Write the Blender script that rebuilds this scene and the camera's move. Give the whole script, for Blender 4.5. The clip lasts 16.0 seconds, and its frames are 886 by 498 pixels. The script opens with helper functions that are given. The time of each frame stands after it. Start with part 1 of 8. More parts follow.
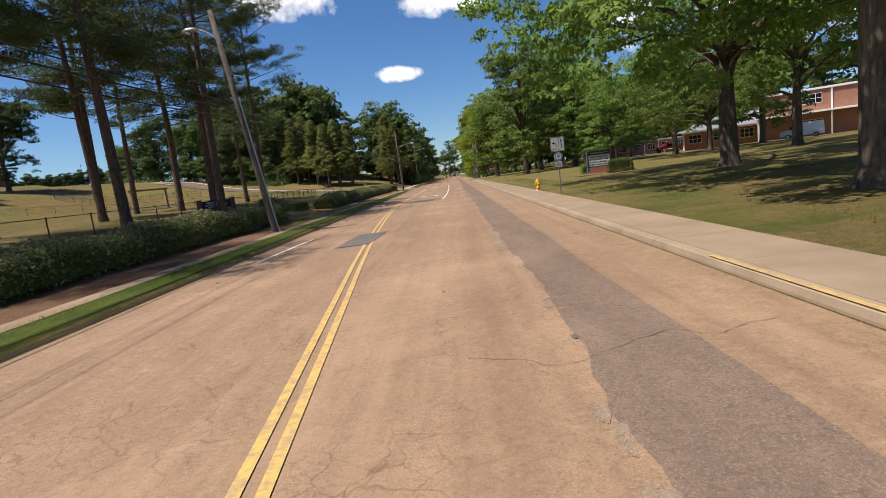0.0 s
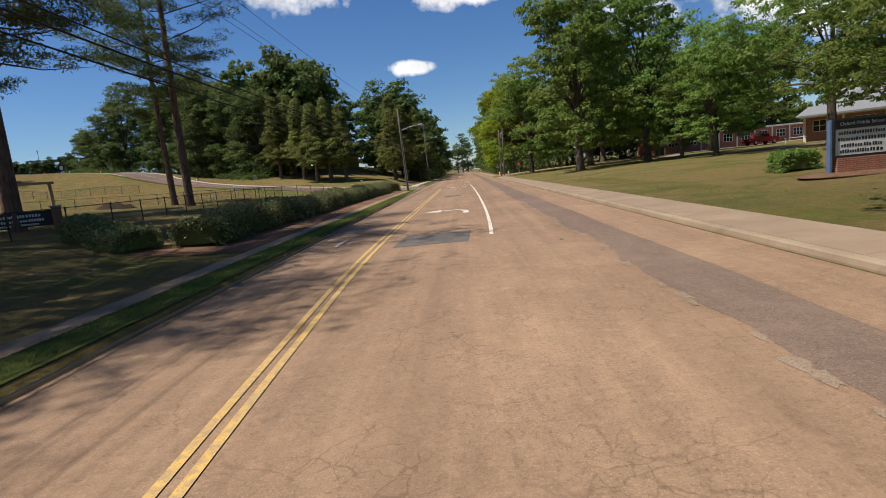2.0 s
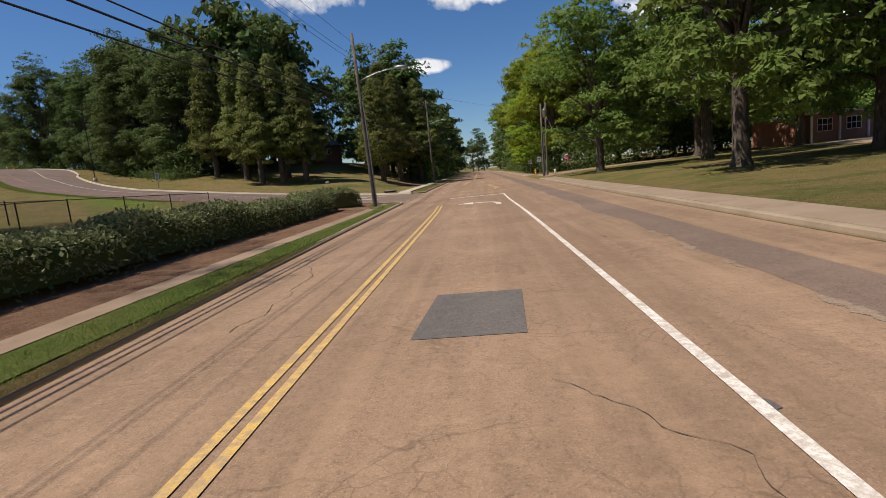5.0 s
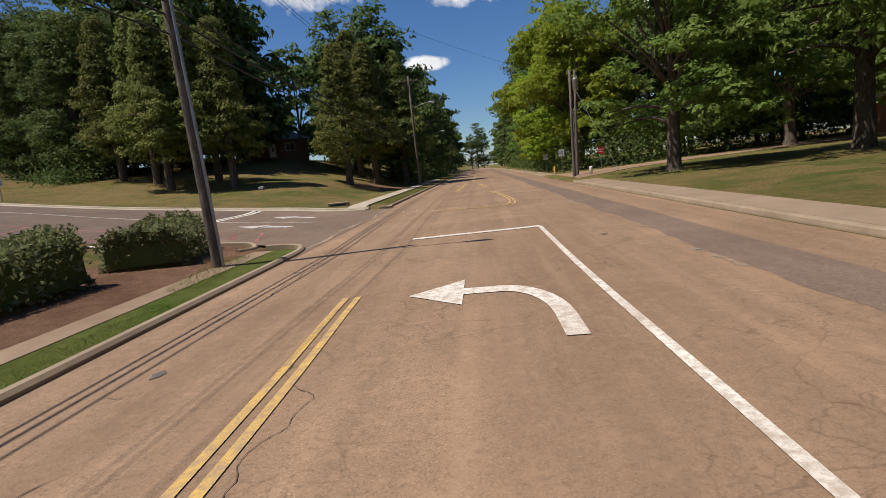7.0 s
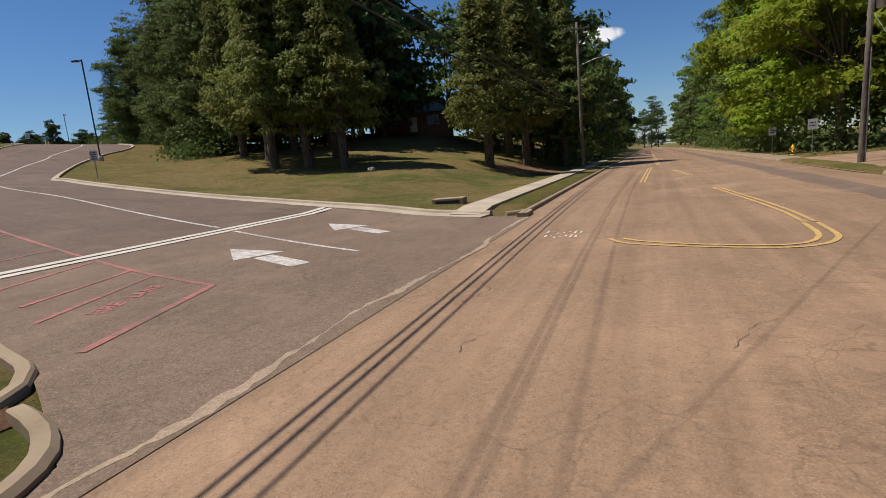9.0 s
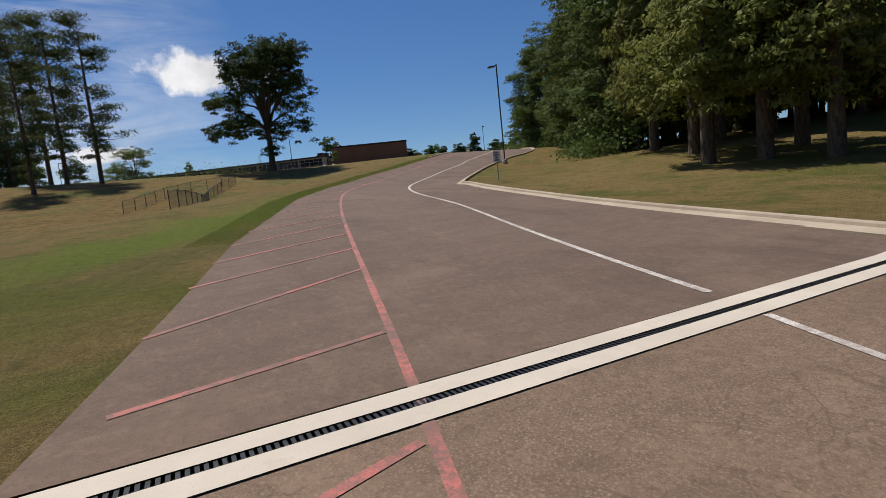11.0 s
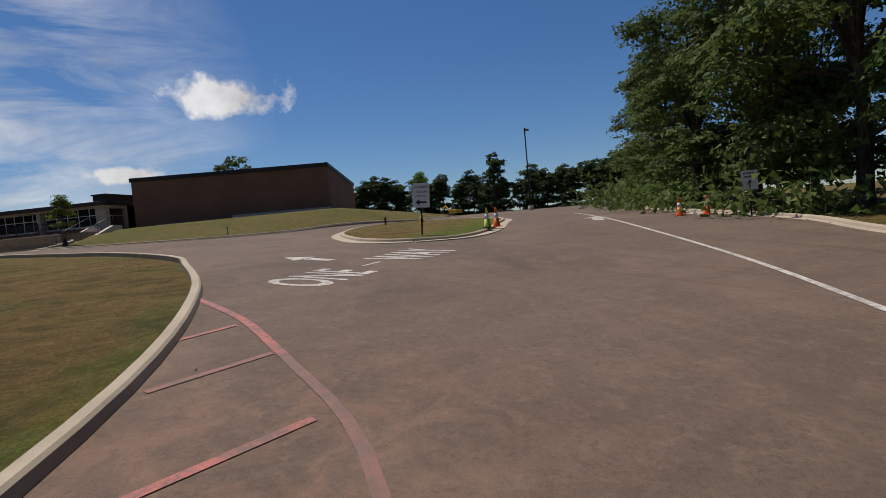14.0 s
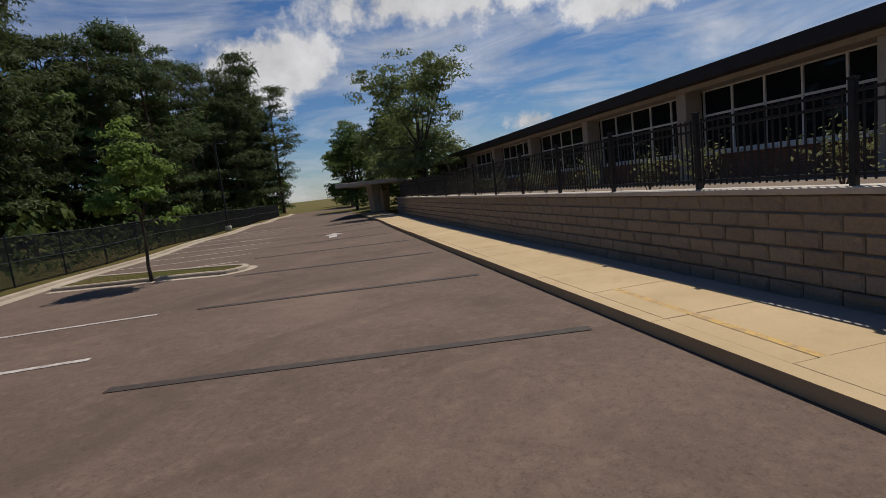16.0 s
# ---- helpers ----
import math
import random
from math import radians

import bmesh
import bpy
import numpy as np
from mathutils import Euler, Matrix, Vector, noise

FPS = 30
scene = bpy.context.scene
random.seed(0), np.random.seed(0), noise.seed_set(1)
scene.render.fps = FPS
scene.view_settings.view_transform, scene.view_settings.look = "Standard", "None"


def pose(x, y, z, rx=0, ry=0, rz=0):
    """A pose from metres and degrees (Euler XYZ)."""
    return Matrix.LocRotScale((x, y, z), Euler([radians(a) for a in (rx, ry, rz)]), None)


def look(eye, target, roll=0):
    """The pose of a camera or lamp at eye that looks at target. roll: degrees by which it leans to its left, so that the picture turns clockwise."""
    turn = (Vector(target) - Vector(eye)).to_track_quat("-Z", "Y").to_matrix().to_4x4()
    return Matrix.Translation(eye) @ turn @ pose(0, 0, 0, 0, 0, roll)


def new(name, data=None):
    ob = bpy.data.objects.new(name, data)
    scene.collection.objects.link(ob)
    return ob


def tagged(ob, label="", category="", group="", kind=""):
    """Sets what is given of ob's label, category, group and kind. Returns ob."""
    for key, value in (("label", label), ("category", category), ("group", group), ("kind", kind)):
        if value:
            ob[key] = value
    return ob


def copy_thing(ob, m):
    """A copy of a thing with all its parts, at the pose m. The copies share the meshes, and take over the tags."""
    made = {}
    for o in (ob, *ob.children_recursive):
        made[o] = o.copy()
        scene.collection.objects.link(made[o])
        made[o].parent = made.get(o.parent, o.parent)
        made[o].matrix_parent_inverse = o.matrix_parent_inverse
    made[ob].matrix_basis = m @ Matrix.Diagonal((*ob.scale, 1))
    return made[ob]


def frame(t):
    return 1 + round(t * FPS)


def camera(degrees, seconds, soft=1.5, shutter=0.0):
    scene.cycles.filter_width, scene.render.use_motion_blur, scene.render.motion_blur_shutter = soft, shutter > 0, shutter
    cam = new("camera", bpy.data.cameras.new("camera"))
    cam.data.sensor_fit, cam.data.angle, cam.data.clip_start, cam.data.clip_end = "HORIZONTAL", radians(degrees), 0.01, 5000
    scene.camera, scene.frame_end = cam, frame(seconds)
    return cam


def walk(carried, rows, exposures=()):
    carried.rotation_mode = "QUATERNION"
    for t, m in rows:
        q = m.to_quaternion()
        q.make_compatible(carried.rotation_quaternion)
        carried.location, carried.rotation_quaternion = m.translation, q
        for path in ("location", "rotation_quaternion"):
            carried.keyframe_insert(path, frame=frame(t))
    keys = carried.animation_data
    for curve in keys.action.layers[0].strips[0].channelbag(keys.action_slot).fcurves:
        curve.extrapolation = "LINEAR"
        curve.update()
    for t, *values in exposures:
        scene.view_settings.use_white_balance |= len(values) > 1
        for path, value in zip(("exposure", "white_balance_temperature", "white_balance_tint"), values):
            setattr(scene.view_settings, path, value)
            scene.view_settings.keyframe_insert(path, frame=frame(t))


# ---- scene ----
# ---- camera and its way ----
cam = camera(82.0, 16.0, soft=0.8, shutter=0.0)
PATH = [
    (0, (9.998, -11.356, 1.855), (9.921, -9.378, 1.573), -6.77),
    (0.5, (9.297, -4.660, 1.880), (9.221, -2.683, 1.590), -6.07),
    (1, (8.798, 2.373, 1.873), (8.722, 4.351, 1.583), -5.65),
    (1.5, (8.548, 8.634, 1.867), (8.452, 10.610, 1.580), -5.31),
    (2, (8.178, 14.658, 1.993), (8.064, 16.633, 1.696), -5.76),
    (2.5, (7.701, 21.193, 1.941), (7.567, 23.166, 1.642), -5.95),
    (3, (7.536, 26.964, 1.932), (7.386, 28.935, 1.633), -5.90),
    (3.5, (7.403, 32.747, 1.970), (7.247, 34.718, 1.670), -5.46),
    (4, (7.165, 38.598, 1.854), (7.002, 40.569, 1.557), -5.41),
    (6.3, (7.308, 63.278, 1.802), (7.135, 65.247, 1.499), -5.65),
    (6.5, (7.259, 65.236, 1.884), (7.084, 67.205, 1.576), -5.73),
    (7, (7.151, 69.660, 1.883), (6.983, 71.629, 1.576), -5.92),
    (7.5, (7.188, 73.522, 1.866), (6.985, 75.488, 1.558), -6.06),
    (8, (7.026, 77.031, 1.783), (6.716, 78.983, 1.478), -5.82),
    (8.5, (6.269, 80.177, 1.870), (5.782, 82.090, 1.549), -4.99),
    (9, (5.542, 82.694, 1.898), (4.787, 84.516, 1.566), -5.03),
    (9.5, (3.468, 85.639, 1.674), (2.439, 87.325, 1.362), -6.20),
    (10, (1.599, 87.402, 1.670), (0.318, 88.913, 1.396), -6.69),
    (10.2, (0.980, 87.831, 1.769), (-0.409, 89.247, 1.512), -7.00),
    (10.7, (-0.958, 88.527, 1.961), (-2.607, 89.638, 1.746), -6.80),
    (11.2, (-4.562, 89.239, 2.209), (-6.403, 90.001, 2.035), -5.43),
    (11.6, (-9.536, 90.592, 2.619), (-11.453, 91.143, 2.472), -4.25),
    (12, (-17.106, 93.276, 3.357), (-19.041, 93.765, 3.231), -3.64),
    (12.3, (-24.894, 96.517, 4.204), (-26.803, 97.099, 4.087), -3.89),
    (12.5, (-30.763, 99.093, 4.866), (-32.637, 99.783, 4.754), -4.33),
    (12.8, (-39.727, 104.395, 5.995), (-41.514, 105.287, 5.895), -5.32),
    (13, (-45.845, 109.102, 6.850), (-47.574, 110.104, 6.764), -5.75),
    (13.2, (-51.768, 113.802, 7.701), (-53.440, 114.898, 7.628), -6.12),
    (13.4, (-57.500, 118.967, 8.750), (-59.163, 120.077, 8.680), -6.15),
    (13.8, (-68.946, 128.246, 10.654), (-70.648, 129.293, 10.569), -5.76),
    (14, (-74.649, 131.302, 11.254), (-76.448, 132.171, 11.163), -5.22),
    (14.2, (-80.445, 133.099, 11.800), (-82.349, 133.703, 11.693), -5.01),
    (14.4, (-85.902, 133.971, 12.278), (-87.882, 134.227, 12.149), -5.01),
    (14.6, (-92.393, 133.375, 12.786), (-94.382, 133.237, 12.636), -4.38),
    (14.8, (-98.557, 131.845, 13.113), (-100.480, 131.320, 12.946), -4.43),
    (15, (-104.697, 128.782, 13.361), (-106.492, 127.917, 13.183), -4.23),
    (15.1, (-107.513, 126.833, 13.465), (-109.231, 125.826, 13.284), -4.20),
    (15.2, (-110.291, 124.740, 13.625), (-111.941, 123.626, 13.437), -4.65),
    (15.3, (-113.070, 122.649, 13.687), (-114.679, 121.476, 13.498), -4.52),
    (15.4, (-115.812, 120.657, 13.843), (-117.392, 119.446, 13.646), -4.90),
    (15.5, (-118.486, 118.644, 13.979), (-120.068, 117.437, 13.778), -4.96),
    (15.6, (-120.798, 116.886, 14.033), (-122.366, 115.663, 13.825), -4.61),
    (15.7, (-123.189, 114.990, 14.129), (-124.748, 113.757, 13.912), -5.55),
    (15.8, (-125.473, 113.047, 14.172), (-127.000, 111.777, 13.939), -5.88),
    (15.9, (-127.675, 110.954, 14.161), (-129.165, 109.642, 13.922), -6.37),
    (16, (-129.763, 108.952, 14.199), (-131.203, 107.586, 13.952), -6.61),
]
walk(cam, [(t, look(eye, target, roll)) for t, eye, target, roll in PATH],
     ((0, 0.5), (1.5, 0.38), (3, 0.2), (7, 0.15), (9, 0.12), (10.2, 0.05), (12.3, -0.03), (13.2, -0.05), (14.5, -0.3), (16, -0.36)))

# ---- light ----
from mathutils import geometry

SUN_EL, SUN_AZ = radians(64), radians(257)      # azimuth clockwise from +y
world = bpy.data.worlds.new("sky")
scene.world = world
world.use_nodes = True
wn, wl = world.node_tree.nodes, world.node_tree.links
wn.clear()
w_out = wn.new("ShaderNodeOutputWorld")
w_bg = wn.new("ShaderNodeBackground")
sky = wn.new("ShaderNodeTexSky")
sky.sky_type = 'NISHITA'
sky.sun_disc = False
sky.sun_elevation, sky.sun_rotation = SUN_EL, SUN_AZ
sky.altitude, sky.air_density, sky.dust_density, sky.ozone_density = 60, 1.0, 0.15, 3.0
w_bg.inputs["Strength"].default_value = 0.07


def wmath(op, a, b=None, c=None):
    n = wn.new("ShaderNodeMath")
    n.operation = op
    for k, v in enumerate((a, b, c)):
        if v is None:
            continue
        if isinstance(v, (int, float)):
            n.inputs[k].default_value = v
        else:
            wl.new(v, n.inputs[k])
    return n.outputs[0]


w_co = wn.new("ShaderNodeTexCoord")
w_n1 = wn.new("ShaderNodeTexNoise")
w_n1.inputs["Scale"].default_value, w_n1.inputs["Detail"].default_value, w_n1.inputs["Roughness"].default_value = 9.0, 9.0, 0.58
wl.new(w_co.outputs["Generated"], w_n1.inputs["Vector"])
w_n2 = wn.new("ShaderNodeTexNoise")
w_map = wn.new("ShaderNodeMapping")
w_map.inputs["Scale"].default_value = (1.0, 1.0, 4.5)
wl.new(w_co.outputs["Generated"], w_map.inputs["Vector"])
wl.new(w_map.outputs[0], w_n2.inputs["Vector"])
w_n2.inputs["Scale"].default_value, w_n2.inputs["Detail"].default_value, w_n2.inputs["Roughness"].default_value = 3.2, 10.0, 0.62
w_n2.inputs["Distortion"].default_value = 0.6


def cloud(bearing, elevation, half_w, half_h, soft=1.0):
    """A fair-weather cloud round a direction: degrees to the left of +y, up, and its half sizes in degrees."""
    b, e = radians(bearing), radians(elevation)
    mid = Vector((-math.sin(b) * math.cos(e), math.cos(b) * math.cos(e), math.sin(e)))
    side = Vector((math.cos(b), math.sin(b), 0))
    up = mid.cross(side) * -1
    outs = []
    for axis, half in ((side, half_w), (up, half_h)):
        d = wn.new("ShaderNodeVectorMath")
        d.operation = 'DOT_PRODUCT'
        wl.new(w_co.outputs["Generated"], d.inputs[0])
        d.inputs[1].default_value = axis
        off = axis.dot(mid)
        v = wmath('SUBTRACT', d.outputs["Value"], off)
        outs.append(wmath('POWER', wmath('ABSOLUTE', wmath('DIVIDE', v, math.sin(radians(half)))), 2.0))
    d = wn.new("ShaderNodeVectorMath")
    d.operation = 'DOT_PRODUCT'
    wl.new(w_co.outputs["Generated"], d.inputs[0])
    d.inputs[1].default_value = mid
    front = wmath('GREATER_THAN', d.outputs["Value"], 0.3)
    r = wmath('SQRT', wmath('ADD', outs[0], outs[1]))
    v = wmath('SUBTRACT', 1.0, r)
    v = wmath('ADD', v, wmath('MULTIPLY', wmath('SUBTRACT', w_n1.outputs["Fac"], 0.5), 3.4))
    v = wmath('MULTIPLY', wmath('MULTIPLY', v, 2.2 * soft), front)
    c = wn.new("ShaderNodeClamp")
    wl.new(v, c.inputs[0])
    return c.outputs[0]


amount = None
for spec in ((4.2, 11.3, 2.2, 0.7), (0.6, 17.9, 6.0, 1.5), (17.0, 20.0, 8.0, 3.4), (-32.0, 14.0, 12.0, 5.0),
             (84.6, 14.8, 5.0, 2.0), (94.8, 7.4, 3.6, 1.1), (112.0, 16.5, 6.0, 3.0),
             (122.0, 5.8, 3.5, 1.4), (134.0, 20.0, 15.0, 4.5), (150.0, 14.0, 10.0, 4.5), (160.0, 27.0, 16.0, 5.0)):
    c = cloud(*spec)
    amount = c if amount is None else wmath('MAXIMUM', amount, c)
# thin high streaks towards the west and south-west
w_sep = wn.new("ShaderNodeSeparateXYZ")
wl.new(w_co.outputs["Generated"], w_sep.inputs[0])
west = wn.new("ShaderNodeMapRange")
wl.new(wmath('ADD', wmath('MULTIPLY', w_sep.outputs[0], -0.75), wmath('MULTIPLY', w_sep.outputs[1], -0.65)), west.inputs[0])
west.inputs[1].default_value, west.inputs[2].default_value = 0.62, 0.86
streak = wn.new("ShaderNodeMapRange")
wl.new(w_n2.outputs["Fac"], streak.inputs[0])
streak.inputs[1].default_value, streak.inputs[2].default_value = 0.38, 0.68
thin = wmath('MULTIPLY', wmath('MULTIPLY', west.outputs[0], streak.outputs[0]), 0.8)
amount = wmath('MAXIMUM', amount, thin)
shade = wn.new("ShaderNodeMapRange")
wl.new(w_n1.outputs["Fac"], shade.inputs[0])
shade.inputs[1].default_value, shade.inputs[2].default_value = 0.35, 0.7
shade.inputs[3].default_value, shade.inputs[4].default_value = 8.0, 13.5
w_comb = wn.new("ShaderNodeCombineColor")
for k, f in enumerate((1.0, 1.0, 1.03)):
    wl.new(wmath('MULTIPLY', shade.outputs[0], f), w_comb.inputs[k])
w_mix = wn.new("ShaderNodeMix")
w_mix.data_type = 'RGBA'
wl.new(amount, w_mix.inputs["Factor"])
w_hsv = wn.new("ShaderNodeHueSaturation")
w_hsv.inputs["Saturation"].default_value = 1.16
wl.new(sky.outputs[0], w_hsv.inputs["Color"])
w_tint = wn.new("ShaderNodeMix")
w_tint.data_type, w_tint.blend_type = 'RGBA', 'MULTIPLY'
w_tint.inputs["Factor"].default_value = 1.0
w_tint.inputs["B"].default_value = (0.80, 0.93, 1.12, 1)
wl.new(w_hsv.outputs[0], w_tint.inputs["A"])
wl.new(w_tint.outputs["Result"], w_mix.inputs["A"])
wl.new(w_comb.outputs[0], w_mix.inputs["B"])
wl.new(w_mix.outputs["Result"], w_bg.inputs["Color"])
wl.new(w_bg.outputs[0], w_out.inputs[0])

sun = new("sun", bpy.data.lights.new("sun", 'SUN'))
sun.data.energy, sun.data.angle, sun.data.color = 5.0, radians(0.53), (1.0, 0.95, 0.87)
to_sun = Vector((math.sin(SUN_AZ) * math.cos(SUN_EL), math.cos(SUN_AZ) * math.cos(SUN_EL), math.sin(SUN_EL)))
sun.matrix_basis = look(to_sun * 100, (0, 0, 0))

# ---- materials ----


class Mat:
    """A small builder of node materials."""

    def __init__(self, name, rough=0.8, metal=0.0, spec=0.4):
        self.m = bpy.data.materials.new(name)
        self.m.use_nodes = True
        self.n, self.l = self.m.node_tree.nodes, self.m.node_tree.links
        self.b = self.n["Principled BSDF"]
        self.b.inputs["Roughness"].default_value = rough
        self.b.inputs["Metallic"].default_value = metal
        self.b.inputs["Specular IOR Level"].default_value = spec
        self.co = self.n.new("ShaderNodeTexCoord").outputs["Object"]
        self.geo = self.n.new("ShaderNodeNewGeometry")
        self.pos = self.geo.outputs["Position"]

    def noise(self, scale, detail=4, rough=0.55, world=True, stretch=None, distort=0.0):
        v = self.pos if world else self.co
        if stretch:
            mp = self.n.new("ShaderNodeMapping")
            mp.inputs["Scale"].default_value = stretch
            self.l.new(v, mp.inputs[0])
            v = mp.outputs[0]
        t = self.n.new("ShaderNodeTexNoise")
        t.inputs["Scale"].default_value, t.inputs["Detail"].default_value = scale, detail
        t.inputs["Roughness"].default_value, t.inputs["Distortion"].default_value = rough, distort
        self.l.new(v, t.inputs["Vector"])
        return t.outputs["Fac"]

    def ramp(self, fac, stops):
        r = self.n.new("ShaderNodeValToRGB")
        e = r.color_ramp.elements
        while len(e) < len(stops):
            e.new(0.5)
        for s, (p, c) in zip(e, stops):
            s.position, s.color = p, (*c, 1)
        self.l.new(fac, r.inputs[0])
        return r.outputs[0]

    def mix(self, fac, a, b, mode='MIX'):
        x = self.n.new("ShaderNodeMix")
        x.data_type, x.blend_type = 'RGBA', mode
        for key, v in (("Factor", fac), ("A", a), ("B", b)):
            if isinstance(v, (int, float)):
                x.inputs[key].default_value = v
            elif isinstance(v, tuple):
                x.inputs[key].default_value = (*v, 1)
            else:
                self.l.new(v, x.inputs[key])
        return x.outputs["Result"]

    def range(self, fac, a, b, c=0.0, d=1.0):
        x = self.n.new("ShaderNodeMapRange")
        for k, v in enumerate((fac, a, b, c, d)):
            if isinstance(v, (int, float)):
                x.inputs[k].default_value = v
            else:
                self.l.new(v, x.inputs[k])
        return x.outputs[0]

    def bump(self, fac, strength, dist=0.01):
        x = self.n.new("ShaderNodeBump")
        x.inputs["Strength"].default_value, x.inputs["Distance"].default_value = strength, dist
        self.l.new(fac, x.inputs["Height"])
        self.l.new(x.outputs[0], self.b.inputs["Normal"])

    def color(self, c):
        if isinstance(c, tuple):
            self.b.inputs["Base Color"].default_value = (*c, 1)
        else:
            self.l.new(c, self.b.inputs["Base Color"])
        return self.m


def asphalt(name, lo, hi, chip, coarse=0.75, streak=False, craze=False, clay=False):
    m = Mat(name, 0.88, spec=0.3)
    big = m.noise(0.16, 5, 0.6)
    base = m.mix(m.range(big, 0.32, 0.68), lo, hi)
    speck = m.noise(42, 3, 0.7)
    base = m.mix(m.range(speck, 0.5, 0.72, 0, coarse), base, chip)
    dark = m.noise(60, 2, 0.6)
    base = m.mix(m.range(dark, 0.28, 0.42, 0.8 * coarse, 0.0), base, (0.05, 0.043, 0.04))
    mid = m.noise(1.7, 5, 0.65, stretch=(1.0, 0.25, 1.0))
    base = m.mix(m.range(mid, 0.4, 0.7, 0.0, 0.4), base, tuple(0.62 * v for v in lo))
    fine = m.noise(5.0, 4, 0.7)
    base = m.mix(m.range(fine, 0.5, 0.7, 0.0, 0.55), base, tuple(min(1, 1.25 * v) for v in hi))
    pits = m.noise(15, 5, 0.8)
    base = m.mix(m.range(pits, 0.32, 0.5, 0.7, 0.0), base, tuple(0.6 * v for v in lo))
    dust = m.noise(0.3, 6, 0.7, distort=0.3)
    base = m.mix(m.range(dust, 0.52, 0.72, 0.0, 0.42), base, tuple(min(1, 1.5 * v) for v in hi))
    if streak:
        run = m.noise(1.1, 4, 0.6, stretch=(1.0, 0.02, 1.0))
        base = m.mix(m.range(run, 0.42, 0.66, 0.0, 0.45), base, tuple(0.72 * v for v in lo))
        run2 = m.noise(2.4, 4, 0.6, stretch=(1.0, 0.035, 1.0))
        base = m.mix(m.range(run2, 0.52, 0.7, 0.0, 0.3), base, tuple(min(1, 1.2 * v) for v in hi))
    if streak or craze:
        # crazed old surface, worst in patches
        warp = m.n.new("ShaderNodeTexNoise")
        warp.inputs["Scale"].default_value, warp.inputs["Detail"].default_value = 3.0, 3
        m.l.new(m.pos, warp.inputs["Vector"])
        add = m.n.new("ShaderNodeVectorMath")
        add.operation = 'MULTIPLY_ADD'
        m.l.new(warp.outputs["Color"], add.inputs[0])
        add.inputs[1].default_value = (0.35, 0.35, 0)
        m.l.new(m.pos, add.inputs[2])
        for size, wide, strong, where in ((3.2, 0.026, 0.4, 0.5), (0.8, 0.011, 0.3, 0.44)):
            vor = m.n.new("ShaderNodeTexVoronoi")
            vor.feature = 'DISTANCE_TO_EDGE'
            vor.inputs["Scale"].default_value = size
            m.l.new(add.outputs[0], vor.inputs["Vector"])
            both = m.n.new("ShaderNodeMath")
            both.operation = 'MULTIPLY'
            m.l.new(m.range(vor.outputs["Distance"], wide * 0.3, wide, strong, 0.0), both.inputs[0])
            m.l.new(m.range(m.noise(0.35, 5, 0.7), where, where + 0.12), both.inputs[1])
            base = m.mix(both.outputs[0], base, tuple(0.33 * v for v in lo))
    if clay:
        # oil-dark smears, and red clay washed off the bank onto the car park
        smear = m.noise(0.5, 5, 0.65, stretch=(0.45, 1.0, 1.0), distort=0.8)
        base = m.mix(m.range(smear, 0.54, 0.68, 0.0, 0.5), base, tuple(0.62 * v for v in lo))
        base = m.mix(m.range(smear, 0.3, 0.43, 0.4, 0.0), base, tuple(1.3 * v for v in hi))
        for centre, reach, most in (((-111.9, 128.4, 11.8), 2.3, 0.6), ((-78.5, 131.6, 9.8), 2.8, 0.3)):
            far = m.n.new("ShaderNodeVectorMath")
            far.operation = 'DISTANCE'
            far.inputs[1].default_value = centre
            m.l.new(m.pos, far.inputs[0])
            both = m.n.new("ShaderNodeMath")
            both.operation = 'MULTIPLY'
            m.l.new(m.range(far.outputs["Value"], 0.3 * reach, reach, most, 0.0), both.inputs[0])
            m.l.new(m.range(m.noise(1.4, 6, 0.7, distort=0.8), 0.42, 0.62), both.inputs[1])
            base = m.mix(both.outputs[0], base, (0.32, 0.17, 0.11))
    m.bump(speck, 0.5, 0.006)
    return m.color(base)


ROAD = asphalt("worn_tan_asphalt", (0.215, 0.130, 0.077), (0.30, 0.188, 0.115), (0.42, 0.288, 0.19), 0.8, True)
STRIP = asphalt("grey_asphalt_strip", (0.14, 0.092, 0.066), (0.18, 0.12, 0.087), (0.31, 0.23, 0.17))
PATCH = asphalt("dark_asphalt_patch", (0.10, 0.085, 0.075), (0.125, 0.105, 0.09), (0.2, 0.17, 0.15))
DRIVE = asphalt("brown_drive_asphalt", (0.113, 0.074, 0.053), (0.148, 0.099, 0.072), (0.19, 0.14, 0.115), 0.45, clay=True)
THROAT = asphalt("coarse_drive_asphalt", (0.135, 0.088, 0.06), (0.182, 0.122, 0.084), (0.34, 0.245, 0.17), 0.8, False, True)


def concrete(name, lo, hi, stain=(0.2, 0.16, 0.12)):
    m = Mat(name, 0.9, spec=0.3)
    a = m.noise(0.7, 6, 0.65)
    base = m.mix(m.range(a, 0.3, 0.7), lo, hi)
    b = m.noise(2.6, 6, 0.7)
    base = m.mix(m.range(b, 0.56, 0.8, 0, 0.55), base, stain)
    c = m.noise(70, 2)
    base = m.mix(m.range(c, 0.55, 0.8, 0, 0.35), base, tuple(0.7 * v for v in lo))
    m.bump(c, 0.25, 0.004)
    return m.color(base)


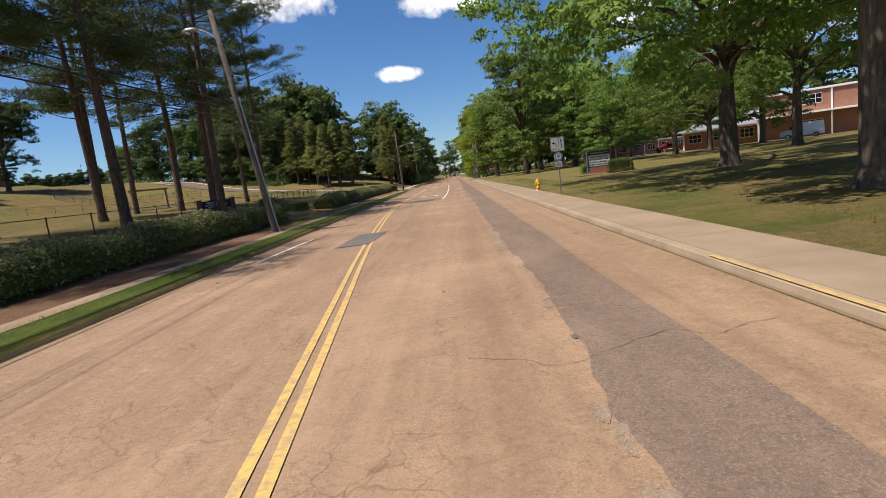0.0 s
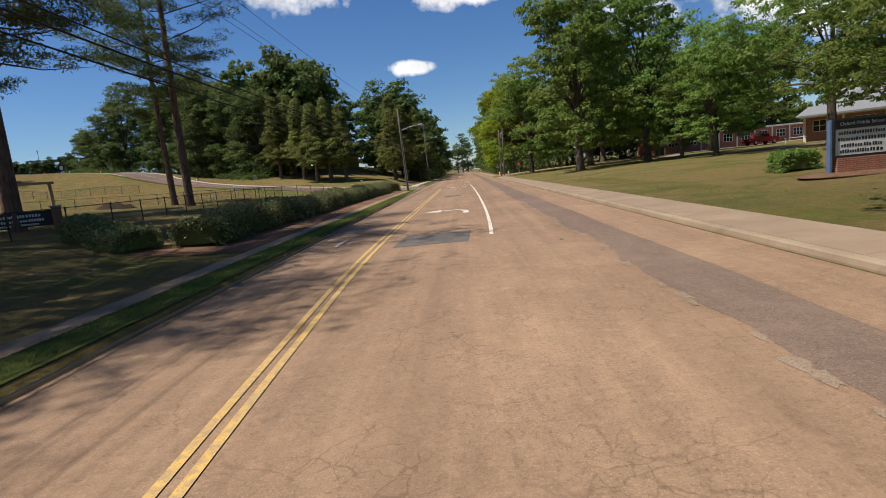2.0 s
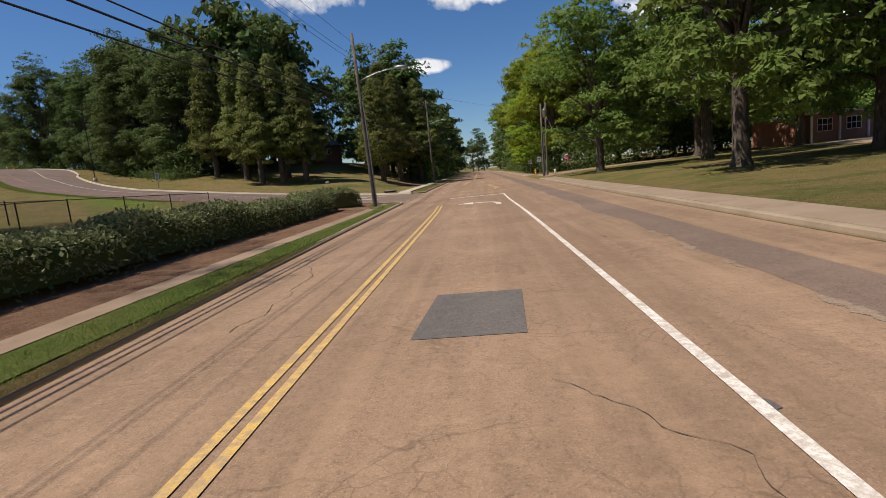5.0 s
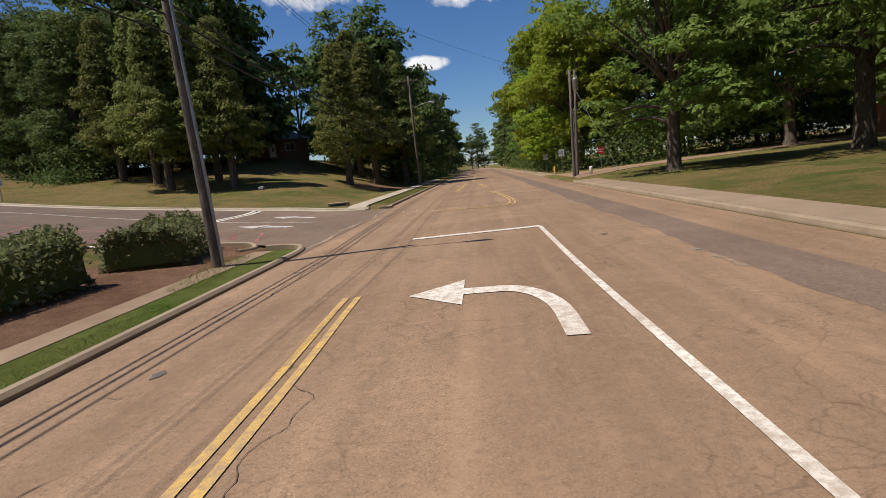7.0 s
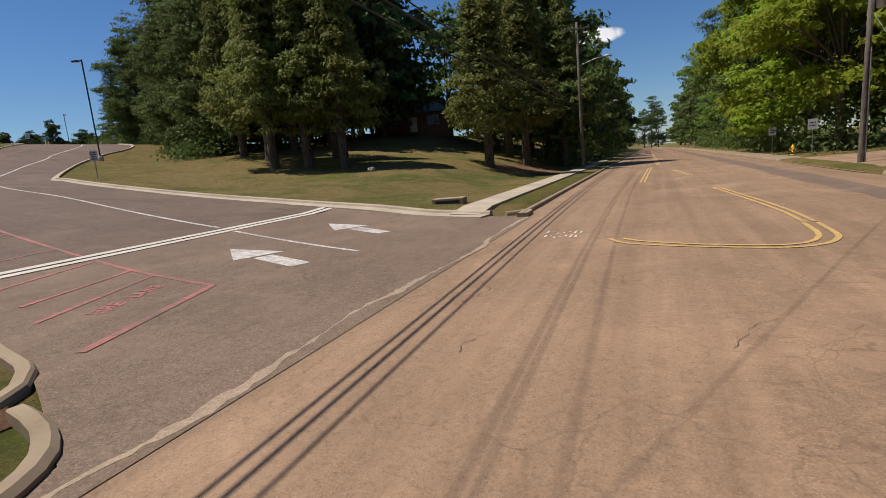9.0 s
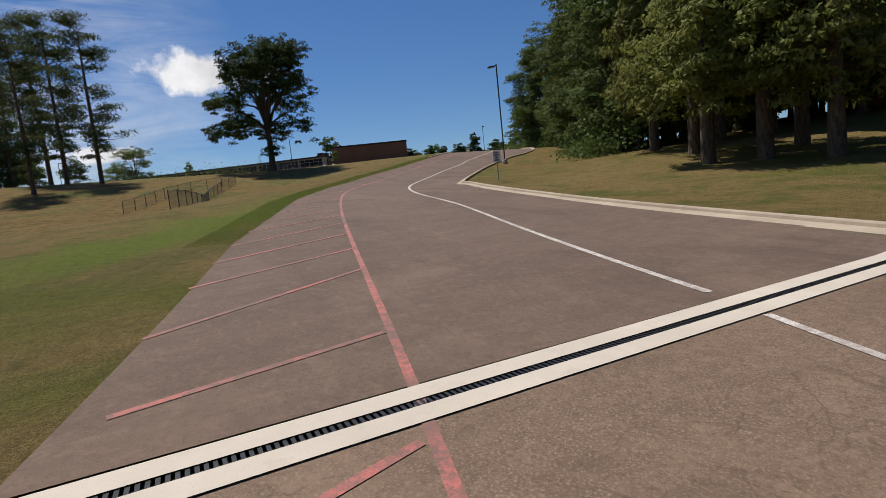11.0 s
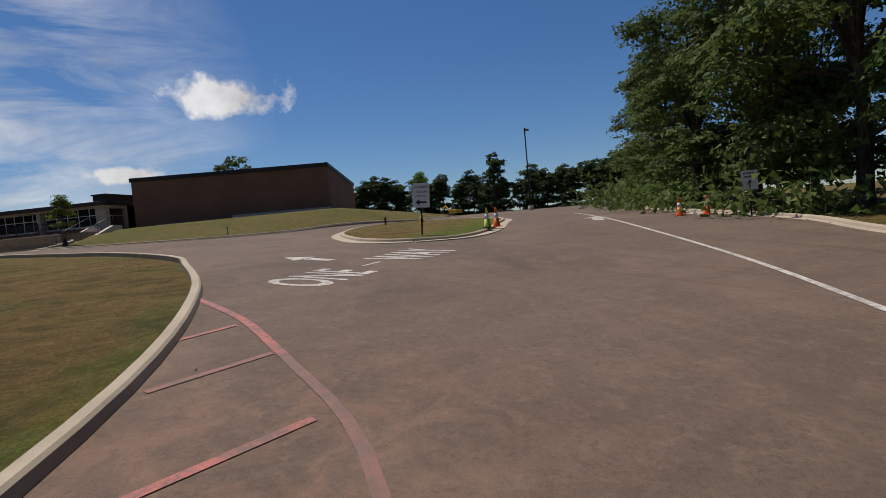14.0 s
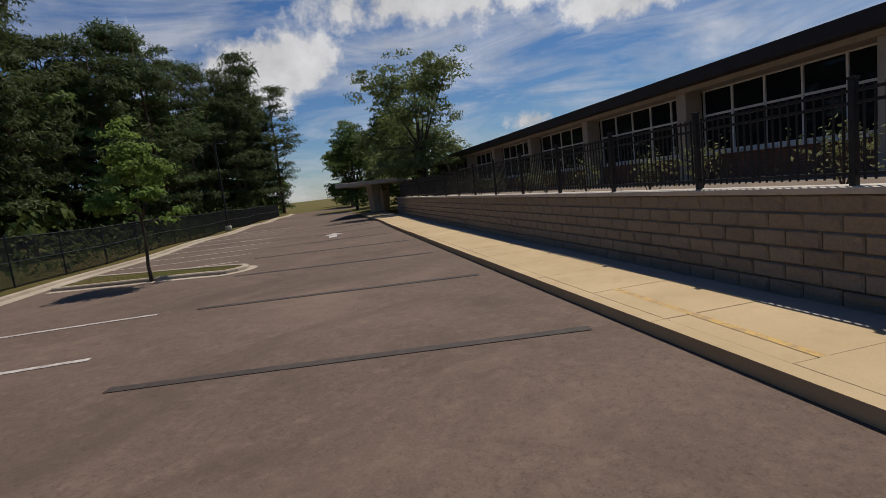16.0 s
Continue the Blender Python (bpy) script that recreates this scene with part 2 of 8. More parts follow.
WALKM = concrete("tan_sidewalk_concrete", (0.215, 0.148, 0.096), (0.295, 0.21, 0.142))
KERBM = concrete("weathered_kerb_concrete", (0.32, 0.255, 0.185), (0.45, 0.37, 0.28))
PATHM = concrete("earth_stained_footpath", (0.19, 0.125, 0.08), (0.29, 0.20, 0.13), (0.12, 0.075, 0.048))
OLDKERB = concrete("old_stained_kerb", (0.22, 0.16, 0.105), (0.34, 0.255, 0.17), (0.13, 0.095, 0.06))
LOTWALK = concrete("yellowish_sidewalk_concrete", (0.41, 0.295, 0.16), (0.51, 0.375, 0.215), (0.33, 0.235, 0.13))
PALE = concrete("pale_painted_concrete", (0.48, 0.42, 0.35), (0.58, 0.51, 0.43), (0.33, 0.28, 0.22))
GRAVEL = concrete("brown_gravel_and_straw", (0.13, 0.096, 0.07), (0.22, 0.165, 0.12), (0.09, 0.065, 0.045))
GREYCON = concrete("grey_concrete", (0.25, 0.22, 0.19), (0.34, 0.30, 0.26))


def grass_mat(name, lush, dry, bare, dryness=0.5, seep=False):
    m = Mat(name, 0.95, spec=0.1)
    a = m.noise(0.07, 6, 0.65, distort=0.8)
    b = m.noise(0.3, 4, 0.55, distort=0.7)
    e = m.noise(1.9, 6, 0.75)
    c = m.noise(26, 4, 0.8)
    f = m.noise(4.5, 5, 0.8)
    base = m.mix(m.range(b, 0.40, 0.55), lush, dry)
    base = m.mix(m.range(a, 0.60 - 0.3 * dryness, 0.85 - 0.3 * dryness, 0, 0.5), base, dry)
    base = m.mix(m.range(e, 0.50, 0.70, 0, 0.6), base, tuple(1.2 * v for v in dry))
    base = m.mix(m.range(e, 0.30, 0.46, 0.55, 0), base, tuple(0.7 * v for v in lush))
    sx = m.n.new("ShaderNodeSeparateXYZ")
    m.l.new(m.pos, sx.inputs[0])
    base = m.mix(m.range(sx.outputs[0], -40, 14, 0, 0.15), base, tuple(1.1 * v for v in lush))
    if seep:
        # greener where water runs off the driveway
        dot = m.n.new("ShaderNodeVectorMath")
        dot.operation = 'DOT_PRODUCT'
        dot.inputs[1].default_value = (-0.607, -0.795, 0)
        m.l.new(m.pos, dot.inputs[0])
        wet = m.n.new("ShaderNodeMath")
        wet.operation = 'MULTIPLY_ADD'
        m.l.new(m.noise(0.45, 5, 0.6), wet.inputs[0])
        wet.inputs[1].default_value = 9.0
        m.l.new(dot.outputs["Value"], wet.inputs[2])
        both = m.n.new("ShaderNodeMath")
        both.operation = 'MULTIPLY'
        m.l.new(m.range(wet.outputs[0], -52.5, -49.0, 0.9, 0.0), both.inputs[0])
        m.l.new(m.range(sx.outputs[0], -18, -12, 1.0, 0.0), both.inputs[1])
        side = m.n.new("ShaderNodeMath")
        side.operation = 'MULTIPLY'
        m.l.new(both.outputs[0], side.inputs[0])
        m.l.new(m.range(dot.outputs["Value"], -59.5, -58.5), side.inputs[1])
        wet_side = side.outputs[0]
    if seep:
        vivid = m.noise(0.11, 4, 0.55, distort=0.5)
        base = m.mix(m.range(vivid, 0.58, 0.7, 0.0, 0.7), base, (0.125, 0.155, 0.016))
        tan = m.noise(0.17, 5, 0.6, distort=0.9)
        bank = m.n.new("ShaderNodeMath")
        bank.operation = 'MULTIPLY'
        m.l.new(m.range(tan, 0.41, 0.51, 0.0, 0.95), bank.inputs[0])
        slope_side = m.n.new("ShaderNodeMath")
        slope_side.operation = 'MULTIPLY'
        m.l.new(m.range(sx.outputs[0], -20, -46, 0.1, 1.0), slope_side.inputs[0])
        m.l.new(m.range(sx.outputs[0], -98, -108, 1.0, 0.35), slope_side.inputs[1])
        dry_side = slope_side.outputs[0]
        m.l.new(dry_side, bank.inputs[1])
        base = m.mix(m.range(sx.outputs[0], -28, -45, 0.0, 0.6), base, (0.115, 0.125, 0.028))
        base = m.mix(bank.outputs[0], base, (0.225, 0.138, 0.05))
        mown = m.noise(1.3, 5, 0.7, stretch=(1.0, 0.7, 1.0), distort=1.0)
        low_m = m.mix(m.range(mown, 0.40, 0.5, 0.6, 0.0), base, (0.06, 0.056, 0.018))
        low_m = m.mix(m.range(mown, 0.54, 0.66, 0.0, 0.5), low_m, (0.32, 0.215, 0.09))
        base = m.mix(dry_side, base, low_m)
    if seep:
        base = m.mix(wet_side, base, (0.135, 0.19, 0.022))
    d = m.noise(0.8, 7, 0.7)
    base = m.mix(m.range(d, 0.64, 0.76, 0, 0.85), base, bare)
    deep = tuple(0.5 * (u + v) for u, v in zip(lush, dry))
    base = m.mix(m.range(f, 0.36, 0.56, 0.8, 0.0), base, m.mix(0.5, base, tuple(0.3 * v for v in deep)))
    base = m.mix(m.range(c, 0.34, 0.6, 0.7, 0.0), base, tuple(0.3 * v for v in deep))
    m.bump(c, 1.0, 0.07)
    return m.color(base)


GRASS = grass_mat("summer_grass", (0.088, 0.118, 0.024), (0.265, 0.18, 0.074), (0.36, 0.235, 0.13), 0.75, True)
VERGE = grass_mat("lush_verge_grass", (0.10, 0.155, 0.024), (0.17, 0.18, 0.045), (0.24, 0.185, 0.075), 0.35)


def leaf_mat(name, a, b, c, trans=0.3):
    m = Mat(name, 0.7, spec=0.12)
    r = m.n.new("ShaderNodeObjectInfo").outputs["Random"]
    isl = m.geo.outputs["Random Per Island"]
    base = m.mix(isl, a, b)
    big = m.noise(0.35, 3)
    base = m.mix(m.range(big, 0.4, 0.66, 0, 0.7), base, c)
    hsv = m.n.new("ShaderNodeHueSaturation")
    m.l.new(m.range(r, 0, 1, 0.485, 0.515), hsv.inputs["Hue"])
    m.l.new(m.range(r, 0, 1, 0.82, 1.2), hsv.inputs["Value"])
    m.l.new(base, hsv.inputs["Color"])
    m.l.new(hsv.outputs[0], m.b.inputs["Base Color"])
    tr = m.n.new("ShaderNodeBsdfTranslucent")
    m.l.new(hsv.outputs[0], tr.inputs["Color"])
    mx = m.n.new("ShaderNodeMixShader")
    mx.inputs[0].default_value = trans
    m.l.new(m.b.outputs[0], mx.inputs[1])
    m.l.new(tr.outputs[0], mx.inputs[2])
    m.l.new(mx.outputs[0], m.n["Material Output"].inputs[0])
    return m.m


LEAF = leaf_mat("oak_leaves", (0.105, 0.175, 0.03), (0.205, 0.285, 0.065), (0.215, 0.265, 0.07), 0.5)
LEAF_LIGHT = leaf_mat("light_green_leaves", (0.19, 0.255, 0.02), (0.27, 0.325, 0.03), (0.27, 0.31, 0.045), 0.5)
LEAF_WILLOW = leaf_mat("grey_green_willow_leaves", (0.11, 0.14, 0.045), (0.2, 0.23, 0.085), (0.19, 0.21, 0.08), 0.45)
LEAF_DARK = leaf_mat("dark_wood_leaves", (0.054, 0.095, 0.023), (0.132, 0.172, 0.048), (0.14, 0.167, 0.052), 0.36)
LEAF_DEEP = leaf_mat("deep_green_oak_leaves", (0.036, 0.06, 0.016), (0.074, 0.102, 0.03), (0.08, 0.097, 0.032), 0.26)
NEEDLE = leaf_mat("pine_needles", (0.055, 0.085, 0.03), (0.105, 0.138, 0.05), (0.115, 0.135, 0.054), 0.35)
CEDAR = leaf_mat("cedar_foliage", (0.105, 0.128, 0.03), (0.205, 0.215, 0.055), (0.22, 0.21, 0.06), 0.42)
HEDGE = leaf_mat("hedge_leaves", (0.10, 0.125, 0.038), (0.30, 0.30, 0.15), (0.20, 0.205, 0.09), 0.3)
BLADE = leaf_mat("grass_blades", (0.10, 0.155, 0.022), (0.165, 0.205, 0.04), (0.18, 0.185, 0.05), 0.4)


def bark(name, lo, hi):
    m = Mat(name, 0.95, spec=0.1)
    a = m.noise(9, 5, 0.7, stretch=(1, 1, 0.22))
    m.bump(a, 1.0, 0.05)
    return m.color(m.mix(m.range(a, 0.35, 0.65), lo, hi))


BARK = bark("oak_bark", (0.055, 0.042, 0.032), (0.15, 0.118, 0.09))
PINEBARK = bark("pine_bark", (0.07, 0.045, 0.034), (0.19, 0.125, 0.09))
POLEWOOD = bark("weathered_pole_wood", (0.085, 0.07, 0.058), (0.19, 0.155, 0.13))


def plain(name, c, rough=0.6, metal=0.0, vary=0.18, scale=3.0):
    m = Mat(name, rough, metal)
    a = m.noise(scale, 5, 0.65)
    m.l.new(m.range(m.noise(scale * 5, 4), 0.3, 0.7, rough * 0.85, min(1, rough * 1.15)), m.b.inputs["Roughness"])
    return m.color(m.mix(m.range(a, 0.3, 0.7), tuple(v * (1 - vary) for v in c), tuple(min(1, v * (1 + vary)) for v in c)))


def paint(name, c, worn, fade=0.55):
    """Road paint, worn through to the asphalt in places."""
    m = Mat(name, 0.75)
    a = m.noise(7, 6, 0.75)
    b = m.noise(45, 3, 0.7)
    base = m.mix(m.range(a, 0.44, 0.6, 0, 0.85), c, worn)
    base = m.mix(m.range(b, 0.48, 0.64, 0, 0.65), base, worn)
    base = m.mix(m.range(m.noise(0.55, 4, 0.6), 0.46, 0.66, 0, fade), base, worn)
    return m.color(base)


YELLOW = paint("worn_yellow_paint", (0.58, 0.355, 0.085), (0.31, 0.21, 0.12), 0.5)
WHITE = paint("worn_white_paint", (0.72, 0.66, 0.58), (0.38, 0.29, 0.22))
DWHITE = paint("white_drive_paint", (0.60, 0.55, 0.50), (0.26, 0.21, 0.185))
DRED = paint("faded_red_paint", (0.46, 0.125, 0.105), (0.135, 0.088, 0.07), 0.95)
DREDWORN = paint("nearly_worn_off_red_paint", (0.25, 0.105, 0.085), (0.14, 0.092, 0.07), 0.95)
BLACKOUT = paint("blacked_out_line", (0.024, 0.017, 0.013), (0.06, 0.042, 0.033))
GALV = plain("galvanised_steel", (0.38, 0.38, 0.38), 0.45, 0.6)
BLACKM = plain("black_painted_steel", (0.018, 0.018, 0.02), 0.45, 0.1)
DARKPOLE = plain("dark_bronze_steel", (0.04, 0.034, 0.03), 0.5, 0.2)
SIGNWHITE = plain("sign_white", (0.62, 0.62, 0.62), 0.5, 0, 0.08)
SIGNBLACK = plain("sign_black", (0.02, 0.02, 0.02), 0.5)
SIGNBLUE = plain("sign_blue", (0.10, 0.16, 0.28), 0.5)
SIGNRED = plain("sign_red", (0.5, 0.03, 0.03), 0.5)
HYDRANT = plain("yellow_hydrant_paint", (0.68, 0.36, 0.03), 0.45, 0, 0.22, 6)
HYDWHITE = plain("hydrant_white_paint", (0.7, 0.68, 0.62), 0.45)
ORANGE = plain("orange_cone_plastic", (0.75, 0.12, 0.02), 0.5)
LIME = plain("lime_cone_plastic", (0.42, 0.50, 0.06), 0.5)
TRIMW = plain("white_painted_trim", (0.72, 0.70, 0.66), 0.55, 0, 0.08)
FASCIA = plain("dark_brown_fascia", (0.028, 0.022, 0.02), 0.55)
ROOFGREY = plain("grey_roof", (0.2, 0.2, 0.2), 0.8)
MULCH = grass_mat("red_soil_and_mulch", (0.19, 0.10, 0.06), (0.29, 0.165, 0.10), (0.36, 0.22, 0.14), 0.5)
DIRT = grass_mat("dark_heaped_soil", (0.05, 0.036, 0.026), (0.085, 0.06, 0.042), (0.11, 0.08, 0.055), 0.5)
RUBBER = plain("black_rubber", (0.02, 0.02, 0.02), 0.85)
CARRED = plain("red_car_paint", (0.35, 0.02, 0.025), 0.25)
CARWHITE = plain("white_car_paint", (0.75, 0.75, 0.74), 0.25, 0, 0.04)
CARGLASS = plain("dark_car_glass", (0.02, 0.022, 0.025), 0.08)
CHROME = plain("bright_metal", (0.6, 0.6, 0.6), 0.25, 0.9)
LAMPGLASS = plain("lamp_lens", (0.6, 0.6, 0.55), 0.2)
WOODM = plain("weathered_timber", (0.22, 0.16, 0.10), 0.85, 0, 0.3, 8)
BUFF = plain("buff_painted_column", (0.42, 0.35, 0.27), 0.7, 0, 0.12)


def brick_mat(name, a, b, mortar, far=True):
    m = Mat(name, 0.9, spec=0.2)
    t = m.n.new("ShaderNodeTexBrick")
    sx = m.n.new("ShaderNodeSeparateXYZ")
    m.l.new(m.co, sx.inputs[0])
    cx = m.n.new("ShaderNodeCombineXYZ")
    ad = m.n.new("ShaderNodeMath")
    ad.operation = 'ADD'
    m.l.new(sx.outputs[0], ad.inputs[0])
    m.l.new(sx.outputs[1], ad.inputs[1])
    m.l.new(ad.outputs[0], cx.inputs[0])
    m.l.new(sx.outputs[2], cx.inputs[1])
    m.l.new(cx.outputs[0], t.inputs["Vector"])
    t.inputs["Color1"].default_value, t.inputs["Color2"].default_value, t.inputs["Mortar"].default_value = (*a, 1), (*b, 1), (*mortar, 1)
    t.inputs["Scale"].default_value = 1.0
    t.inputs["Brick Width"].default_value, t.inputs["Row Height"].default_value, t.inputs["Mortar Size"].default_value = 0.21, 0.075, 0.008
    n = m.noise(0.35, 5, 0.65)
    base = m.mix(m.range(n, 0.35, 0.75, 0.0, 0.45), t.outputs["Color"], tuple(0.55 * v for v in a))
    m.bump(t.outputs["Fac"], -0.4, 0.006)
    return m.color(base)


BRICK_RED = brick_mat("red_brick", (0.36, 0.135, 0.085), (0.29, 0.10, 0.062), (0.36, 0.28, 0.22))
BRICK_BROWN = brick_mat("brown_red_brick", (0.27, 0.125, 0.075), (0.22, 0.095, 0.056), (0.24, 0.17, 0.12))


def block_mat():
    m = Mat("split_face_block", 0.95, spec=0.2)
    r = m.n.new("ShaderNodeObjectInfo").outputs["Random"]
    isl = m.geo.outputs["Random Per Island"]
    base = m.mix(r, (0.27, 0.22, 0.165), (0.36, 0.30, 0.23))
    base = m.mix(m.range(isl, 0, 1, 0, 0.6), base, (0.32, 0.26, 0.195))
    n = m.noise(22, 5, 0.75)
    base = m.mix(m.range(n, 0.35, 0.7, 0.45, 0.0), base, (0.13, 0.10, 0.075))
    m.bump(n, 0.8, 0.02)
    return m.color(base)


BLOCK = block_mat()


def glass_mat():
    m = Mat("dark_window_glass", 0.04, spec=0.25)
    return m.color((0.012, 0.014, 0.017))


GLASS = glass_mat()
FENCEMESH = plain("galvanised_wire", (0.12, 0.12, 0.12), 0.5, 0.5)

# ---- helpers for building ----


def link(name, bm, material, smooth=False):
    me = bpy.data.meshes.new(name)
    bm.to_mesh(me)
    bm.free()
    me.materials.append(material)
    if smooth:
        me.polygons.foreach_set("use_smooth", [True] * len(me.polygons))
    return new(name, me)


def part(name, bm, material, parent, label="", smooth=False):
    ob = link(name, bm, material, smooth)
    ob.parent = parent
    return tagged(ob, label)


def thing(name, label, category, group=""):
    return tagged(new(name), label, category, group)


def box(bm, x0, y0, z0, x1, y1, z1, bevel=0.0, m=None):
    made = bmesh.ops.create_cube(bm, size=1.0)["verts"]
    for v in made:
        v.co = Vector((x0 + (v.co.x + 0.5) * (x1 - x0), y0 + (v.co.y + 0.5) * (y1 - y0), z0 + (v.co.z + 0.5) * (z1 - z0)))
    if bevel:
        edges = list({e for v in made for e in v.link_edges})
        got = bmesh.ops.bevel(bm, geom=edges, offset=bevel, segments=2, affect='EDGES', profile=0.6)
        made = list({v for f in got["faces"] for v in f.verts} | {v for v in made if v.is_valid})
    if m is not None:
        bmesh.ops.transform(bm, matrix=m, verts=[v for v in made if v.is_valid])
    return made


def tube(bm, pts, radii, n=10, caps=True):
    rings, prev = [], None
    pts = [Vector(p) for p in pts]
    for k, p in enumerate(pts):
        d = (pts[min(k + 1, len(pts) - 1)] - pts[max(k - 1, 0)]).normalized()
        a = Vector((1, 0, 0)) if prev is None and abs(d.x) < 0.9 else (Vector((0, 1, 0)) if prev is None else prev)
        a = (a - d * a.dot(d)).normalized()
        prev = a
        b = d.cross(a)
        r = radii[k] if isinstance(radii, (list, tuple)) else radii
        rings.append([bm.verts.new(p + (a * math.cos(2 * math.pi * i / n) + b * math.sin(2 * math.pi * i / n)) * r) for i in range(n)])
    for r0, r1 in zip(rings, rings[1:]):
        for i in range(n):
            bm.faces.new((r0[i], r0[(i + 1) % n], r1[(i + 1) % n], r1[i]))
    if caps:
        bm.faces.new(rings[0][::-1])
        bm.faces.new(rings[-1])


def lathe(bm, profile, n=16, at=(0, 0, 0)):
    """A turned shape from (radius, height) pairs."""
    rings = [[bm.verts.new((at[0] + r * math.cos(2 * math.pi * i / n), at[1] + r * math.sin(2 * math.pi * i / n), at[2] + z)) for i in range(n)] for r, z in profile]
    for r0, r1 in zip(rings, rings[1:]):
        for i in range(n):
            bm.faces.new((r0[i], r0[(i + 1) % n], r1[(i + 1) % n], r1[i]))
    bm.faces.new(rings[0][::-1])
    bm.faces.new(rings[-1])


def curve_line(pts, step=1.0):
    """Points along a smooth line through the given ones."""
    p = [Vector((*q, 0)) if len(q) == 2 else Vector(q) for q in pts]
    p = [2 * p[0] - p[1], *p, 2 * p[-1] - p[-2]]
    out = []
    for a, b, c, d in zip(p, p[1:], p[2:], p[3:]):
        n = max(1, int((c - b).length / step))
        for i in range(n):
            t = i / n
            out.append(0.5 * (2 * b + (c - a) * t + (2 * a - 5 * b + 4 * c - d) * t * t + (3 * b - a - 3 * c + d) * t ** 3))
    return out + [p[-2]]


# ---- the lie of the land ----
FINE = np.arange(-600.0, 200.0, 1.0)


def eased(xs, zs, sigma=4.0):
    k = np.exp(-0.5 * (np.arange(-16, 17) / sigma) ** 2)
    return np.convolve(np.pad(np.interp(FINE, xs, zs), 16, mode="edge"), k / k.sum(), mode="valid")


NORTH = eased([-600, -130, -116, -105, -92, -80, -69, -52, -40, -25, -12, -6, 0, 200],
              [12.6, 12.35, 12.0, 11.5, 10.9, 9.95, 8.8, 5.85, 4.05, 2.3, 0.85, 0.3, 0.0, 0.0], 2.5)
SOUTH = eased([-600, -130, -105, -92, -80, -70, -55, -40, -25, -12, -6, -2, 1, 200],
              [12.4, 11.6, 11.0, 10.0, 8.0, 6.0, 3.4, 2.2, 1.5, 1.1, 0.75, 0.22, 0.13, 0.13], 1.5)
EAST = eased([0, 14, 17, 25, 45, 70, 200], [0.12, 0.14, 0.2, 0.55, 1.1, 1.35, 1.4], 1.0)
XR = 13.75
B0 = Vector((-133.9, 126.2, 0))
U = Vector((-0.559, -0.829, 0))          # along the school's long front
N = Vector((0.829, -0.559, 0))           # out of that front


def ss(a, b, x):
    t = np.clip((x - a) / (b - a), 0, 1)
    return t * t * (3 - 2 * t)


def xl(y):
    return 3.3 - 0.0155 * np.clip(y, -60, 100)


def land(x, y):
    """Height of the ground, for arrays of places."""
    ye = np.interp(x, [-170, -150, -132, -120, -111, -103, -93, -79, -68, -57, -45.5, -30, -18, -8, 2], [41, 66.6, 89.6, 105.6, 119, 126, 130.4, 130, 123, 114, 104, 94.4, 90, 87, 82])
    w = np.maximum(1 - ss(2, 26, ye - y), ss(-150, -170, x))
    z = np.interp(x, FINE, SOUTH) * (1 - w) + np.interp(x, FINE, NORTH) * w
    yn = y - np.interp(x, [-60, -54, -43, -32, -24, -7], [131.5, 125, 114.4, 105.8, 103.7, 101])
    z = z + (0.12 * ss(99.3, 100.6, y) * ss(-20, -8, x) + 1.35 * ss(0.5, 20, yn) * ss(-2, -10, x) * ss(-62, -30, x)) * (x < 5)
    z = z + 2.6 * ss(16, 46, yn) * ss(-8, -24, x) * ss(-80, -40, x)
    s = (x - B0.x) * U.x + (y - B0.y) * U.y
    n = (x - B0.x) * N.x + (y - B0.y) * N.y
    z = z + np.maximum(13.62 - z, 0) * ss(14.5, 4.0, n) * ss(-1.2, -2.6, s) * ss(-30, -22, s)
    z = np.where(x > XR, np.interp(x, FINE, EAST), z)
    z = z + 0.10 * (np.sin(x * 0.31 + 1.3) * np.sin(y * 0.27)) * ss(22, 40, np.abs(x - 8.5)) * (1 - ss(-10, -30, x) * ss(80, 95, y))
    z = z - 0.1 * ss(-0.5, 0.2, x) * ss(83.8, 84.8, y) * ss(98.5, 97.5, y) * (x < 5)
    return np.where((x > xl(y)) & (x < XR), -0.08, z)


def tz(x, y):
    return float(land(np.array([float(x)]), np.array([float(y)]))[0])


def on(x, y, dz=0.0):
    return Vector((x, y, tz(x, y) + dz))


def bl(s, n, z=0.0):
    """A place by metres along and out of the school's front."""
    return B0 + U * s + N * n + Vector((0, 0, z))


def grid_mesh(name, xs, ys, zs, material):
    """A sheet from rows of arrays."""
    r, c = xs.shape
    co = np.stack([xs, ys, zs], -1).reshape(-1, 3)
    i = np.arange(r * c).reshape(r, c)
    f = np.stack([i[:-1, :-1], i[:-1, 1:], i[1:, 1:], i[1:, :-1]], -1).reshape(-1, 4)
    me = bpy.data.meshes.new(name)
    me.from_pydata(co.tolist(), [], f.tolist())
    me.materials.append(material)
    me.polygons.foreach_set("use_smooth", [True] * len(me.polygons))
    return new(name, me)


far = np.array([1.25 ** k for k in range(1, 17)])
rows = np.concatenate([-70 - 50 * far[::-1], np.arange(-70, 262, 1.6), 262 + 50 * far])
west = np.concatenate([np.arange(0, 12, 0.6), np.arange(12, 170, 1.6), 170 + 50 * far])
east = np.concatenate([np.arange(0, 20, 0.8), np.arange(20, 110, 3.0), 110 + 50 * far])
yy = rows[:, None] * np.ones((1, len(west) + 3 + len(east)))
xx = np.concatenate([xl(rows)[:, None] - 0.02 - west[None, ::-1], xl(rows)[:, None] + 0.05, 0 * rows[:, None] + 8, 0 * rows[:, None] + XR - 0.05, XR + 0.02 + east[None, :] + 0 * rows[:, None]], 1)
